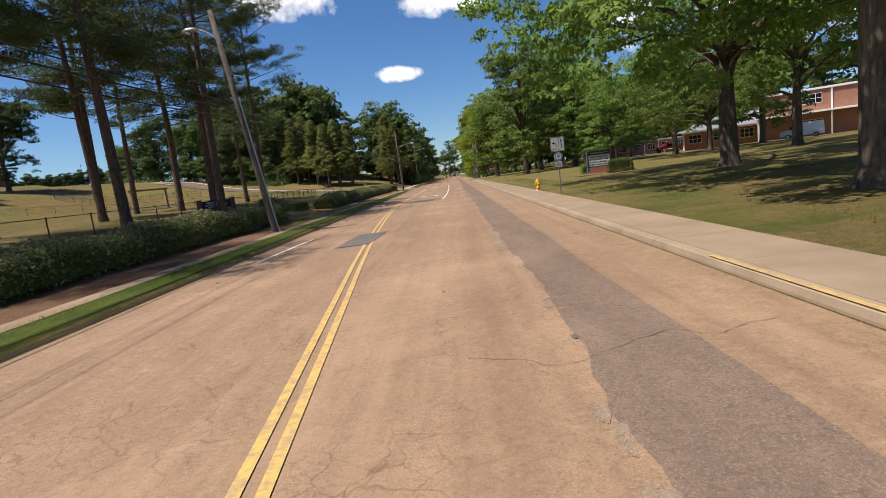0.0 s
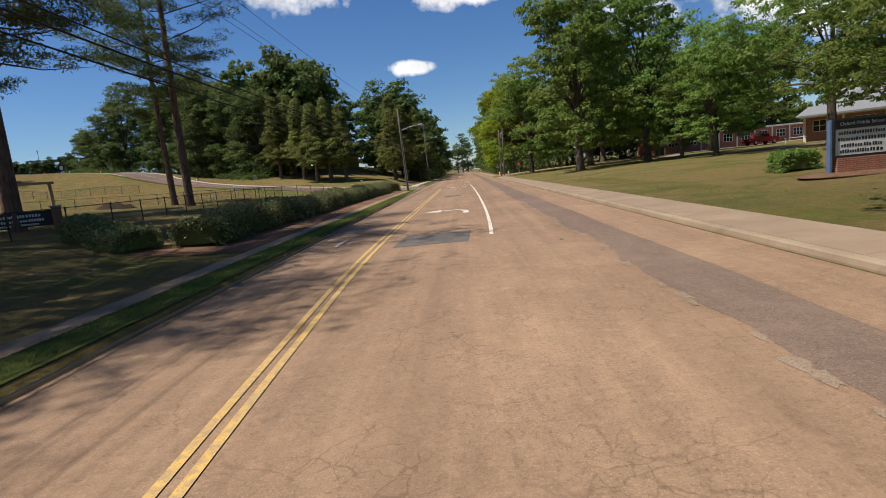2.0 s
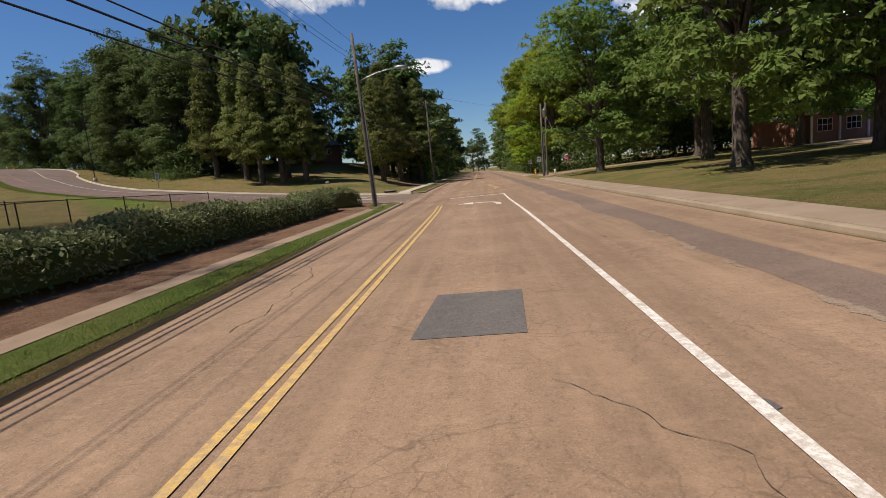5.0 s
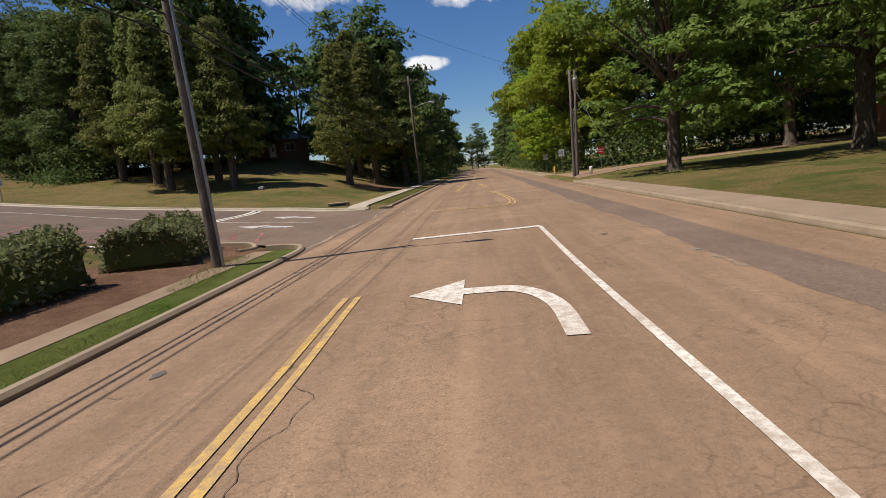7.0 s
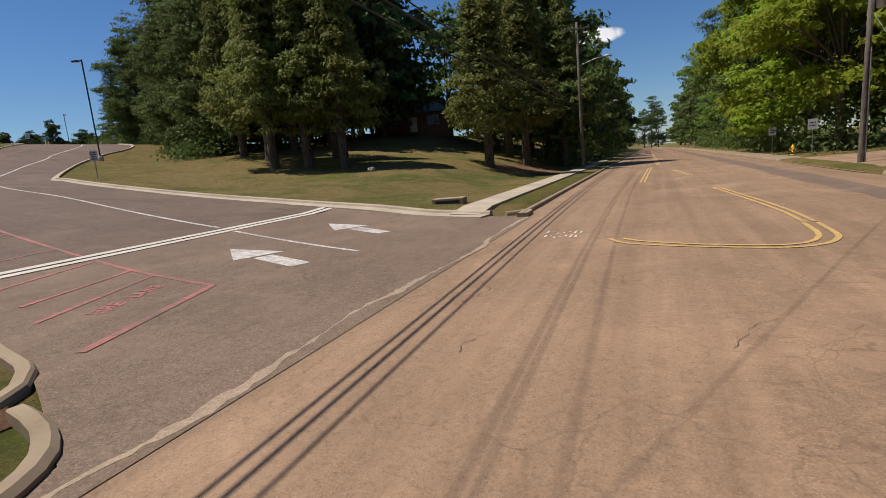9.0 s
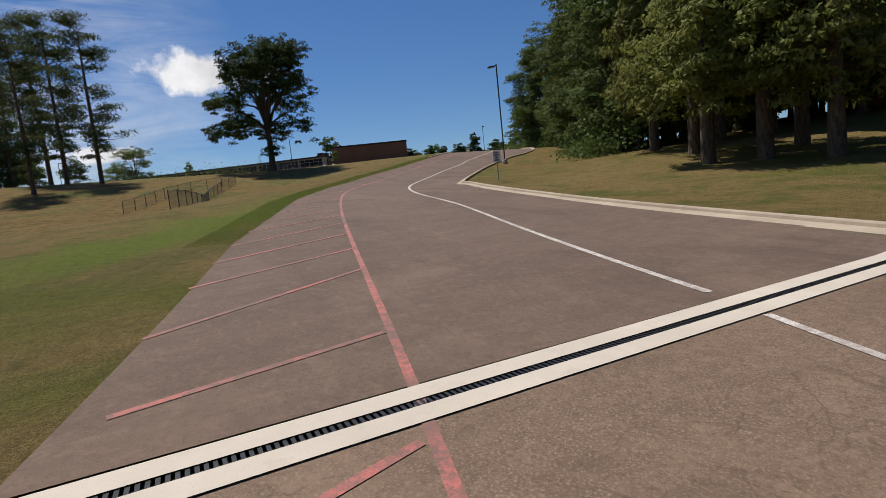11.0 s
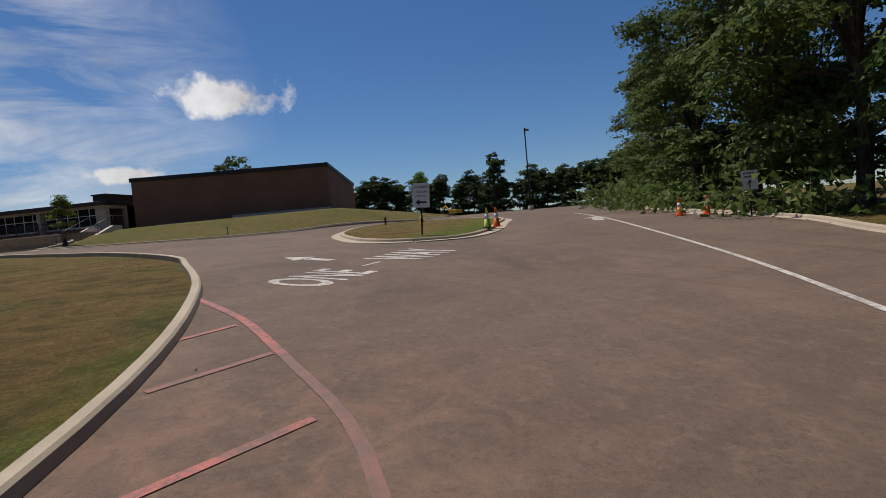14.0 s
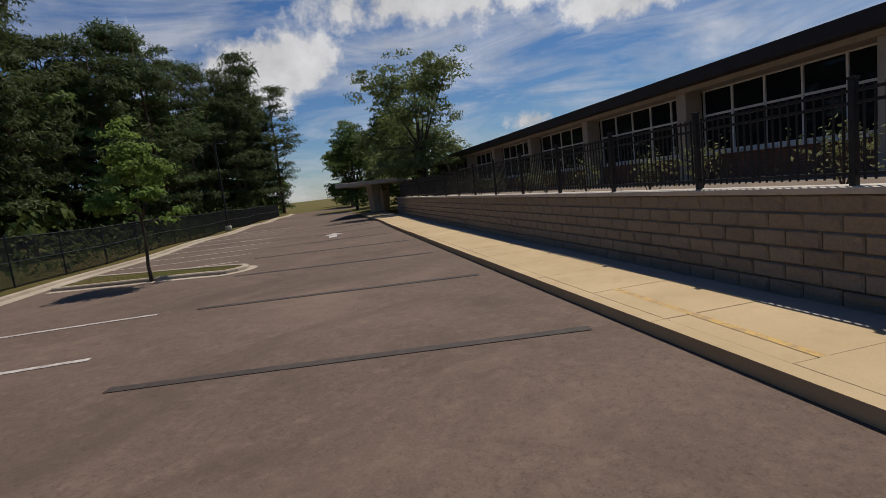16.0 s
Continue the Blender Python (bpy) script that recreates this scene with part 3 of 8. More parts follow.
ground = tagged(grid_mesh("ground", xx, yy, land(xx, yy), GRASS), "sunlit lawns of patchy green and straw grass", "ground", kind="structure")


def ribbon(name, left, right, material, dz, across=2, flat=None):
    """A strip of surface between two lines of the same number of points."""
    bm = bmesh.new()
    got = []
    for a, b in zip(left, right):
        row = []
        for k in range(across + 1):
            p = Vector(a).lerp(Vector(b), k / across)
            row.append(bm.verts.new((p.x, p.y, dz + (tz(p.x, p.y) if flat is None else flat))))
        got.append(row)
    for r0, r1 in zip(got, got[1:]):
        for k in range(across):
            bm.faces.new((r0[k], r0[k + 1], r1[k + 1], r1[k]))
    bmesh.ops.recalc_face_normals(bm, faces=bm.faces)
    if bm.faces and sum(f.normal.z for f in bm.faces) < 0:
        bmesh.ops.reverse_faces(bm, faces=bm.faces)
    return link(name, bm, material)


def offset(line, d):
    """The line moved d metres to its left."""
    out = []
    for k, p in enumerate(line):
        t = (line[min(k + 1, len(line) - 1)] - line[max(k - 1, 0)])
        t.z = 0
        t.normalize()
        out.append(p + Vector((-t.y, t.x, 0)) * d)
    return out


def stripe(name, pts, width, material, dz=0.038, flat=None, step=0.5):
    line = curve_line(pts, step) if len(pts) > 2 else [Vector((*p, 0)) for p in (np.linspace(pts[0], pts[1], max(2, int(math.dist(pts[0], pts[1]) / step) + 1)))]
    return ribbon(name, offset(line, width / 2), offset(line, -width / 2), material, dz, 1, flat)


def pave(name, poly, material, dz, step=1.6):
    """A paved area within an outline, laid over the ground."""
    ring = [Vector((p[0], p[1])) for p in poly]
    poly = []
    for a, b in zip(ring, ring[1:] + ring[:1]):
        n = max(1, int((b - a).length / step))
        poly += [a.lerp(b, k / n) for k in range(n)]
    xs, ys = [p.x for p in poly], [p.y for p in poly]
    px, py = np.meshgrid(np.arange(min(xs), max(xs), step), np.arange(min(ys), max(ys), step))
    px, py = px.ravel(), py.ravel()
    inside = np.zeros(len(px), bool)
    near = np.full(len(px), 1e9)
    for a, b in zip(poly, poly[1:] + poly[:1]):
        cross = ((a.y > py) != (b.y > py)) & (px < (b.x - a.x) * (py - a.y) / ((b.y - a.y) or 1e-9) + a.x)
        inside ^= cross
        d = b - a
        t = np.clip(((px - a.x) * d.x + (py - a.y) * d.y) / max(d.length_squared, 1e-9), 0, 1)
        near = np.minimum(near, np.hypot(px - a.x - t * d.x, py - a.y - t * d.y))
    keep = inside & (near > 0.4 * step)
    pts = poly + [Vector((x, y)) for x, y in zip(px[keep], py[keep])]
    v, _, f, *_ = geometry.delaunay_2d_cdt(pts, [], [list(range(len(poly)))], 1, 1e-4)
    co = np.array([(p.x, p.y) for p in v])
    z = np.maximum(land(co[:, 0], co[:, 1]), 0.0) + dz
    me = bpy.data.meshes.new(name)
    me.from_pydata(np.column_stack([co, z]).tolist(), [], [list(q) for q in f])
    me.materials.append(material)
    me.polygons.foreach_set("use_smooth", [True] * len(me.polygons))
    ob = new(name, me)
    if sum(p.normal.z for p in me.polygons) < 0:
        me.flip_normals()
    return ob


def kerb(pts, label, height=0.15, width=0.17, gutter=0.0, material=None, smooth_line=True, base=None):
    """A kerb along a line, its lawn side to the left, with an optional gutter pan on its right."""
    tight = min(math.dist(p, q) for p, q in zip(pts, pts[1:])) < 1.6
    line = curve_line(pts, 0.25 if tight else 0.8) if smooth_line and len(pts) > 2 else [Vector((*p, 0)) for p in pts]
    sec = [(width, -0.12), (width, height - 0.015), (width - 0.02, height), (0.03, height), (0.0, height - 0.03), (-0.02, 0.05)]
    sec += [(-gutter, 0.036), (-gutter, -0.1)] if gutter else [(-0.02, -0.1)]
    lines = [offset(line, d) for d, _ in sec]
    bm = bmesh.new()
    got = []
    for k, p in enumerate(line):
        z = tz(p.x, p.y) if base is None else base
        got.append([bm.verts.new((lines[j][k].x, lines[j][k].y, z + h)) for j, (_, h) in enumerate(sec)])
    for r0, r1 in zip(got, got[1:]):
        for j in range(len(sec) - 1):
            bm.faces.new((r0[j], r0[j + 1], r1[j + 1], r1[j]))
    for r in (got[0], got[-1]):
        bm.faces.new(r)
    bmesh.ops.recalc_face_normals(bm, faces=bm.faces)
    return tagged(link("kerb", bm, material or KERBM), label, "kerb", kind="structure")


# ---- main road ----
ry = list(range(-60, 460, 4))
road = tagged(ribbon("road", [(float(xl(y)), y) for y in ry], [(XR, y) for y in ry], ROAD, 0.0, 4, 0.0), "worn tan asphalt road with faded markings", "road", kind="structure")
wob = random.Random(3)
sy = list(np.arange(-40, 301, 0.35))
ragged, drift = [], 0.0
for y in sy:
    drift = 0.86 * drift + wob.uniform(-0.07, 0.07)
    ragged.append((11.08 + drift, y))
tagged(ribbon("asphalt_strip", ragged, [(12.2 + 0.03 * math.sin(y * 0.6), y) for y in sy], STRIP, 0.003, 1, 0.0), "darker grey strip of asphalt with a ragged edge", "road patch", kind="structure")
CRUMB = asphalt("broken_asphalt_edge", (0.19, 0.13, 0.085), (0.27, 0.19, 0.13), (0.4, 0.3, 0.22))
for k in range(150):
    x, y = wob.choice(ragged[80:420])
    bm = bmesh.new()
    r0 = wob.uniform(0.05, 0.16)
    bm.faces.new([bm.verts.new((x - 0.06 + r0 * wob.uniform(0.4, 1.1) * math.cos(a * 0.7), y + r0 * wob.uniform(0.8, 2.6) * math.sin(a * 0.7), 0.0045 + 0.00001 * k)) for a in range(9)])
    tagged(link("asphalt_crumb", bm, CRUMB), "crumbled edge of the old asphalt layer", "road patch", "crumbled spots", "structure")


def patch(x0, y0, x1, y1, skew=0.0, z=0.006):
    bm = bmesh.new()
    f = bm.faces.new([bm.verts.new(p) for p in ((x0, y0, z), (x1, y0 + skew, z), (x1 + 0.1, y1 + skew, z), (x0 + 0.15, y1, z))])
    return tagged(link("asphalt_patch", bm, PATCH), "dark square asphalt patch in the road", "road patch", kind="structure")


patch(6.0, 4.4, 7.08, 7.9, 0.15, 0.0145)
patch(5.9, 29.0, 8.1, 31.5)
patch(6.3, 55.2, 7.6, 57.2)
for off in (-0.1, 0.1):
    tagged(stripe("centre_line", [(10.9 + off, -30), (8.2 + off, -6), (7.25 + off, 2.5), (6.5 + off, 10.5), (5.78 + off, 20), (5.36 + off, 29), (5.25 + off, 44), (5.12 + off, 70), (4.95 + off, 77.5)], 0.1, YELLOW, 0.011, 0.0),
           "worn double yellow centre line", "road marking", "yellow road lines", "structure")
    for pts in ([(8.67, 95.4), (8.6, 98.4), (7.98, 105.8)], [(7.7, 115), (7.1, 123)], [(5.2, 111.2), (5.6, 129)], [(6.3, 134), (6.3, 190), (6.3, 260)]):
        tagged(stripe("centre_line", [(x + off, y) for x, y in pts], 0.1, YELLOW, 0.011, 0.0),
               "worn double yellow centre line", "road marking", "yellow road lines", "structure")
for off in (0, 0.24):
    tagged(stripe("median_line", [(4.72 + 1.2 * off, 93.95), (5.15 + off, 93.3 + off), (6.5, 92.8 + off), (7.85 - 0.3 * off, 92.65 + off), (8.62 - off, 93.5 + 0.8 * off), (8.78 - off, 95.5)], 0.1, YELLOW, 0.011, 0.0, 0.25),
           "yellow line round the end of the painted median", "road marking", "yellow road lines", "structure")
tagged(stripe("lane_line", [(8.8, 30.0), (8.92, 34), (9.02, 42), (9.02, 56), (8.92, 70), (8.76, 78), (8.74, 84.3)], 0.12, WHITE, 0.011, 0.0), "solid white lane line beside the turn lane", "road marking", kind="structure")
tagged(stripe("stop_line", [(5.1, 84.0), (8.76, 84.35)], 0.3, WHITE, 0.013, 0.0), "white stop line across the turn lane", "road marking", kind="structure")


def turn_arrow(x, y):
    """A left-turn arrow painted on the lane, its head to the left."""
    bm = bmesh.new()
    z = 0.012
    for k in range(8):
        a0, a1 = radians(90 * k / 8), radians(90 * (k + 1) / 8)
        q = [(0.62 * math.cos(a), 1.35 * math.sin(a)) for a in (a0, a1)]
        o = [(0.88 * math.cos(a), 1.72 * math.sin(a)) for a in (a0, a1)]
        bm.faces.new([bm.verts.new((x + 0.35 + p[0], y - 0.15 + p[1], z)) for p in (q[0], o[0], o[1], q[1])])
    bm.faces.new([bm.verts.new((x + p[0], y + p[1], z)) for p in ((0.97, -0.95), (1.23, -0.95), (1.23, -0.15), (0.97, -0.15))])
    bm.faces.new([bm.verts.new((x + p[0], y + p[1], z)) for p in ((0.35, 1.2), (0.35, 1.57), (-0.2, 1.57), (-0.2, 1.2))])
    bm.faces.new([bm.verts.new((x + p[0], y + p[1], z)) for p in ((-0.2, 0.62), (-0.2, 2.2), (-1.05, 1.35))])
    bmesh.ops.recalc_face_normals(bm, faces=bm.faces)
    return tagged(link("turn_arrow", bm, WHITE), "white left-turn arrow painted on tan asphalt", "road marking", "painted arrows", "structure")


turn_arrow(6.95, 39.6)
turn_arrow(6.95, 75.9)
for pts in ([(4.05, 2.9), (4.1, 5.0), (4.25, 8.4)], [(3.9, 30.4), (3.88, 32.1)]):
    tagged(stripe("edge_line", pts, 0.13, WHITE, 0.011, 0.0), "worn scrap of a white edge line", "road marking", "worn road paint", "structure")
# sealed and open cracks
crack = Mat("crack_filler", 0.9).color((0.085, 0.058, 0.04))
rng = random.Random(4)


def road_crack(x, y, heading, length, wob, width=0.016):
    """A wandering crack that opens and closes along its way."""
    bm = bmesh.new()
    level = 0.0076 + rng.uniform(0, 0.0012)
    a, prev = radians(heading), None
    left = length
    while left > 0:
        a += rng.uniform(-wob, wob)
        a += 0.25 * (radians(heading) - a)
        st = rng.uniform(0.03, 0.14)
        w = width * rng.uniform(0.25, 1.5)
        side = Vector((-math.sin(a), math.cos(a), 0)) * w * 0.5
        p = Vector((x, y, level))
        row = (bm.verts.new(p - side), bm.verts.new(p + side))
        if prev:
            bm.faces.new((prev[0], row[0], row[1], prev[1]))
        prev = row
        x, y, left = x + math.cos(a) * st, y + math.sin(a) * st, left - st
    bmesh.ops.recalc_face_normals(bm, faces=bm.faces)
    if sum(f.normal.z for f in bm.faces) < 0:
        bmesh.ops.reverse_faces(bm, faces=bm.faces)
    return tagged(link("road_crack", bm, crack), "ragged dark crack in the worn asphalt", "crack", "road cracks", "structure")


for k in range(9):
    road_crack(4.4 - 0.12 * k + rng.uniform(-0.2, 0.2), -10 + 11 * k, 90.5, rng.uniform(4, 9), 0.45, 0.011)
for k in range(10):
    road_crack(rng.uniform(2.6, 10.4), rng.uniform(-8, 108), rng.choice((0, 12, -15, 75, 95, 110)), rng.uniform(1.0, 4.5), 0.8, 0.007)
for k in range(22):
    road_crack(rng.uniform(2.3, 6.5), rng.uniform(60, 112), rng.choice((0, 30, 60, 90, 120)), rng.uniform(0.4, 1.4), 0.8, 0.006)
# small broken spots where the top layer has come away
for k in range(40):
    bm = bmesh.new()
    cx, cy = rng.choice((rng.uniform(10.7, 11.1), rng.uniform(2.4, 4.6), rng.uniform(8.9, 13.8))), rng.uniform(-9, 100)
    rad = rng.uniform(0.03, 0.09)
    bm.faces.new([bm.verts.new((cx + rad * rng.uniform(0.5, 1.2) * math.cos(t * 0.63), cy + rad * rng.uniform(0.7, 2.0) * math.sin(t * 0.63), 0.0066 + 0.00002 * k)) for t in range(10)])
    tagged(link("asphalt_spot", bm, PATCH), "small dark broken spot in the asphalt", "road patch", "broken spots", "structure")

kerb([(float(xl(y)), y) for y in range(-60, 78, 6)] + [(2.1, 79), (2.06, 82.2), (1.98, 83.6), (1.62, 84.6), (1.0, 85.05), (0.3, 85.25)],
     "low old kerb edging the grass verge", 0.1, 0.16, 0.0, OLDKERB, True, 0.0)
kerb([(1.2, 98.9), (1.75, 99.5), (1.8, 101), (1.78, 130), (1.78, 300)], "low old kerb beside the north lawn", 0.14, 0.16, 0.0, OLDKERB, True, 0.0)
kerb([(XR, 300), (XR, 200), (XR, 123.5)], "stained kerb of the eastern pavement", 0.165, 0.2, 0.0, OLDKERB, True, 0.0)
kerb([(XR, 107), (XR, 60), (XR, 0), (XR, -60)], "stained kerb of the eastern pavement", 0.165, 0.2, 0.0, OLDKERB, True, 0.0)
tagged(stripe("kerb_paint", [(XR + 0.05, -12), (XR + 0.05, -3.5)], 0.09, YELLOW, 0.17, 0.0, 1.0), "faded yellow paint on the kerb top", "road marking", kind="structure")
# verge strips to the west: walk, then soil
vy = list(range(-60, 85, 2))
walk_west = tagged(ribbon("pavement_west", [(float(xl(y)) - 1.05, y) for y in vy], [(float(xl(y)) - 1.62, y) for y in vy], PATHM, 0.03, 1), "narrow concrete footpath beside the verge", "footpath", kind="structure")
tagged(ribbon("soil_bed", [(float(xl(y)) - 1.62, y) for y in vy if y < 18], [(float(xl(y)) - 5.6, y) for y in vy if y < 18], MULCH, 0.022, 4), "red soil and mulch under the hedge", "soil", kind="structure")
tagged(ribbon("soil_bed", [(float(xl(y)) - 1.62, y) for y in vy if y > 28], [(float(xl(y)) - 5.6, y) for y in vy if y > 28], MULCH, 0.022, 4), "red soil and mulch under the hedge", "soil", kind="structure")
tagged(ribbon("soil_bed", [(float(xl(y)) - 1.62, y) for y in (78, 80, 82, 85.1)], [(float(xl(y)) - 5.4, y) for y in (78, 80, 83.5, 86.6)], MULCH, 0.024, 4), "mulched end of the hedge bed", "soil", kind="structure")

# ---- side road on the east, driveway on the west ----
tagged(pave("side_road", [(XR - 0.1, 108.5), (16, 111), (20, 115.2), (60, 118), (60, 124), (22, 121.5), (17, 122.5), (XR - 0.1, 124)], ROAD, 0.03), "tan asphalt side road between lawns", "road", kind="structure")
south_edge = [(2.0, 83.6), (1.6, 84.7), (0.3, 85.35), (-0.75, 85.85), (-6.2, 87.3), (-17.8, 90.1), (-30, 94.4), (-36.8, 98), (-45.5, 104.2), (-57.2, 114), (-61.8, 118), (-67.8, 123.2), (-73.5, 127.7), (-79.3, 130.4), (-85, 131.3),
              (-90, 131.1), (-93, 130.7), (-99.4, 128.3), (-102.6, 126.3), (-107.8, 122.9), (-110.9, 119.2), (-114.6, 113.6), (-119.7, 105.6), (-126.9, 96.2), (-132, 89.6), (-140, 79.4), (-150, 66.6), (-170, 41)]
east_edge = [(-195, 26), tuple(bl(75, 9.9).xy), tuple(bl(-1.6, 9.9).xy), (-123.3, 122.6), (-121.2, 121.5), (-119.6, 121.2), (-118.3, 121.9), (-115.9, 123.9), (-112.9, 127.4), (-110.9, 131.3), (-110.2, 134.3), (-110.2, 138.4),
             (-110.5, 144), (-115, 152), (-126, 164), (-120, 173), (-104, 162), (-93.4, 153.7), (-85.3, 150.4), (-80.4, 146.5), (-67.8, 139.4), (-59.5, 131.4), (-54.3, 125), (-43.3, 114.4), (-32.3, 105.8), (-30.0, 105.0), (-24, 103.7), (-7, 100.9)]
tagged(pave("driveway", [(-7.05, 87.5)] + south_edge[5:] + east_edge, DRIVE, 0.03, 0.9), "brown-grey asphalt school driveway and car park", "driveway", kind="structure")
tagged(pave("driveway_mouth", [(2.15, 82.4)] + south_edge[:5] + [(-6.38, 87.35), (-6.4, 100.75), (-1.2, 99.4), (1.2, 98.9), (2.1, 98.4)], THROAT, 0.03, 0.6), "coarse worn asphalt mouth of the driveway", "driveway", kind="structure")
for v in bpy.data.objects["driveway_mouth"].data.vertices:
    v.co.z = float(np.interp(v.co.x, [-0.5, 0.9], [tz(-0.55, 90) + 0.03, 0.008])) if v.co.x > -0.5 else v.co.z
# trench drain
drain = tagged(thing("trench_drain", "steel-grated trench drain between concrete borders", "drain"), kind="structure")
for a, b, m_, nm in ((-6.98, -6.72, PALE, "border"), (-6.6, -6.34, PALE, "border")):
    bm = bmesh.new()
    ys = np.linspace(86.5, 100.9, 15)
    got = [[bm.verts.new((x, y, tz(x, y) + 0.046)) for x in (a, b)] for y in ys]
    for r0, r1 in zip(got, got[1:]):
        bm.faces.new((r0[0], r0[1], r1[1], r1[0]))
    part(nm, bm, m_, drain)
bm = bmesh.new()
for k in range(240):
    y = 86.6 + k * 0.0595
    z = tz(-6.66, y) + 0.04
    box(bm, -6.72, y, z - 0.03, -6.6, y + 0.032, z)
part("grate", bm, BLACKM, drain, "dark slotted steel grate")

left_kerb = south_edge[10:20]
kerb([(-0.15, 84.2), (-0.05, 85.2), (-0.45, 85.75), (-1.4, 86.05), (-3.6, 86.65), (-6.2, 87.3)], "low broken kerb round the mulched bed", 0.12, 0.16, 0, OLDKERB)
kerb(left_kerb, "weathered concrete kerb along the grass bank", 0.16, 0.17, 0.0, KERBM)
kerb(south_edge[18:], "pale concrete kerb and gutter along the car park", 0.15, 0.18, 0.45, KERBM)
kerb(east_edge[2:14], "pale concrete kerb and gutter round the lawn", 0.15, 0.18, 0.55, KERBM)
kerb(east_edge[16:] + [(-1.6, 99.5), (0.6, 98.95)], "pale concrete kerb and gutter beside the wooded lawn", 0.15, 0.18, 0.6, KERBM)
ISLE = [(-90.5, 137.6), (-90.2, 139.4), (-92.0, 141.6), (-95.5, 144.2), (-99.8, 147.2), (-104.0, 147.8), (-107.4, 144.9), (-106.6, 141.6), (-103.8, 139.4), (-98.5, 137.2), (-93.8, 136.4), (-91.6, 136.7)]
ISLE = [(x - 0.1, y + 0.35) for x, y in ISLE]
kerb(ISLE + ISLE[:1], "pale kerb and gutter round the grass island", 0.15, 0.18, 0.42, KERBM)
tagged(pave("grass_island", ISLE, GRASS, 0.13, 1.2), "mown grass traffic island", "lawn", kind="structure")
ISLE2 = [(-111.2, 119.3), (-114.6, 115.6), (-119.5, 111.4), (-124.4, 107.9), (-125.6, 107.6), (-125.4, 106.5), (-121.5, 104.0), (-119.4, 106.4), (-115.2, 113.0)]
kerb(ISLE2[:6], "pale kerb round the parking island", 0.15, 0.18, 0.35, KERBM)
tagged(pave("parking_island", ISLE2, GRASS, 0.12, 1.2), "dry grass parking island with a young tree", "lawn", kind="structure")
ISLE3 = [(-132.6, 90.2), (-135.2, 93.3), (-136.0, 94.4), (-136.9, 94.0), (-136.6, 92.7), (-134.2, 88.6)]
kerb(ISLE3, "pale kerb round the parking island", 0.15, 0.18, 0.25, KERBM)
tagged(pave("parking_island", ISLE3, GRASS, 0.12, 0.8), "dry grass parking island with a young tree", "lawn", kind="structure")

# driveway paint
WLINE = [(-27.7, 100.2), (-31.6, 101.6), (-34.7, 103.5), (-37.2, 105.3), (-41.8, 108.8), (-44.9, 111.3), (-51.2, 116.8), (-54.4, 119.2), (-57.8, 122.4), (-66, 130.2), (-71.2, 134.0), (-77.4, 138.4), (-81.6, 141.4), (-89.4, 146.4), (-100, 153)]
tagged(stripe("drive_line", [(-0.6, 92.5), (-6.3, 94.7)], 0.12, DWHITE), "worn white line in the driveway mouth", "road marking", "drive lines", "structure")
tagged(stripe("drive_line", [(-7.3, 95.1), (-14, 97.0), (-21, 98.9)] + WLINE, 0.14, DWHITE), "white line dividing the driveway lanes", "road marking", "drive lines", "structure")
RLINE = [(-1.6, 89.25), (-4.4, 89.85), (-8.7, 91.0), (-22.6, 94.6), (-31.2, 97.4), (-36.5, 100.45), (-39.1, 102.4), (-45.0, 106.8), (-48.5, 109.6), (-57.8, 117.5), (-68, 126.2), (-73.0, 130.0), (-75.4, 131.5), (-78.0, 132.2), (-80.5, 132.05)]
rl = curve_line(RLINE, 0.7)
rf = curve_line(RLINE, 0.5)
split = next(k for k, p in enumerate(rf) if p.x < -60)
for piece, coat in ((rf[:split + 1], DRED), (rf[split:], DREDWORN)):
    tagged(ribbon("fire_lane_line", offset(piece, 0.055), offset(piece, -0.055), coat, 0.036, 1), "faded red fire lane line", "road marking", "red fire lane lines", "structure")
se = curve_line(south_edge[3:15], 0.5)
length = 0.0
for k in range(13, len(rl) - 1):
    length += (rl[k] - rl[k - 1]).length
    steep = rl[k].x < -45
    if length >= (1.9 if steep else 2.1) and rl[k].x > -73.2:
        length = 0.0
        p = rl[k]
        t = (rl[k + 1] - rl[k]).normalized()
        d = (Vector((-t.y, t.x, 0)) * (0.5 if steep else 0.75) - t * (0.86 if steep else 0.66)).normalized()
        q = min((v for v in se if (v - p).dot(d) > 0.5), key=lambda v: abs((v - p).cross(d).z), default=p)
        q = p + (q - p) * 0.99
        if 0.6 < (q - p).length < 8.5:
            tagged(stripe("fire_lane_hatch", [p.xy, q.xy], 0.1, DRED), "faded red hatch line across the fire lane", "road marking", "red fire lane lines", "structure")
tagged(stripe("fire_lane_line", [(-80.45, 132.05), (-82.5, 131.8), (-84.7, 131.25)], 0.12, DRED), "faded red fire lane line", "road marking", "red fire lane lines", "structure")
tagged(stripe("fire_lane_line", [(-1.6, 89.25), (-0.6, 86.3)], 0.14, DRED), "faded red fire lane line", "road marking", "red fire lane lines", "structure")
for a, b in (((-2.5, 86.9), (-3.5, 89.6)), ((-3.7, 87.4), (-4.4, 89.85)), ((-5.3, 87.7), (-6.1, 90.2)), ((-8.0, 88.1), (-8.6, 90.9)), ((-81.8, 130.85), (-82.2, 131.7)), ((-80.1, 130.75), (-80.6, 131.95)), ((-77.9, 129.9), (-78.7, 132.0)), ((-76.3, 129.2), (-77.1, 131.9)), ((-75.0, 129.0), (-75.6, 131.4))):
    tagged(stripe("fire_lane_hatch", [a, b], 0.1, DRED), "faded red hatch line across the fire lane", "road marking", "red fire lane lines", "structure")


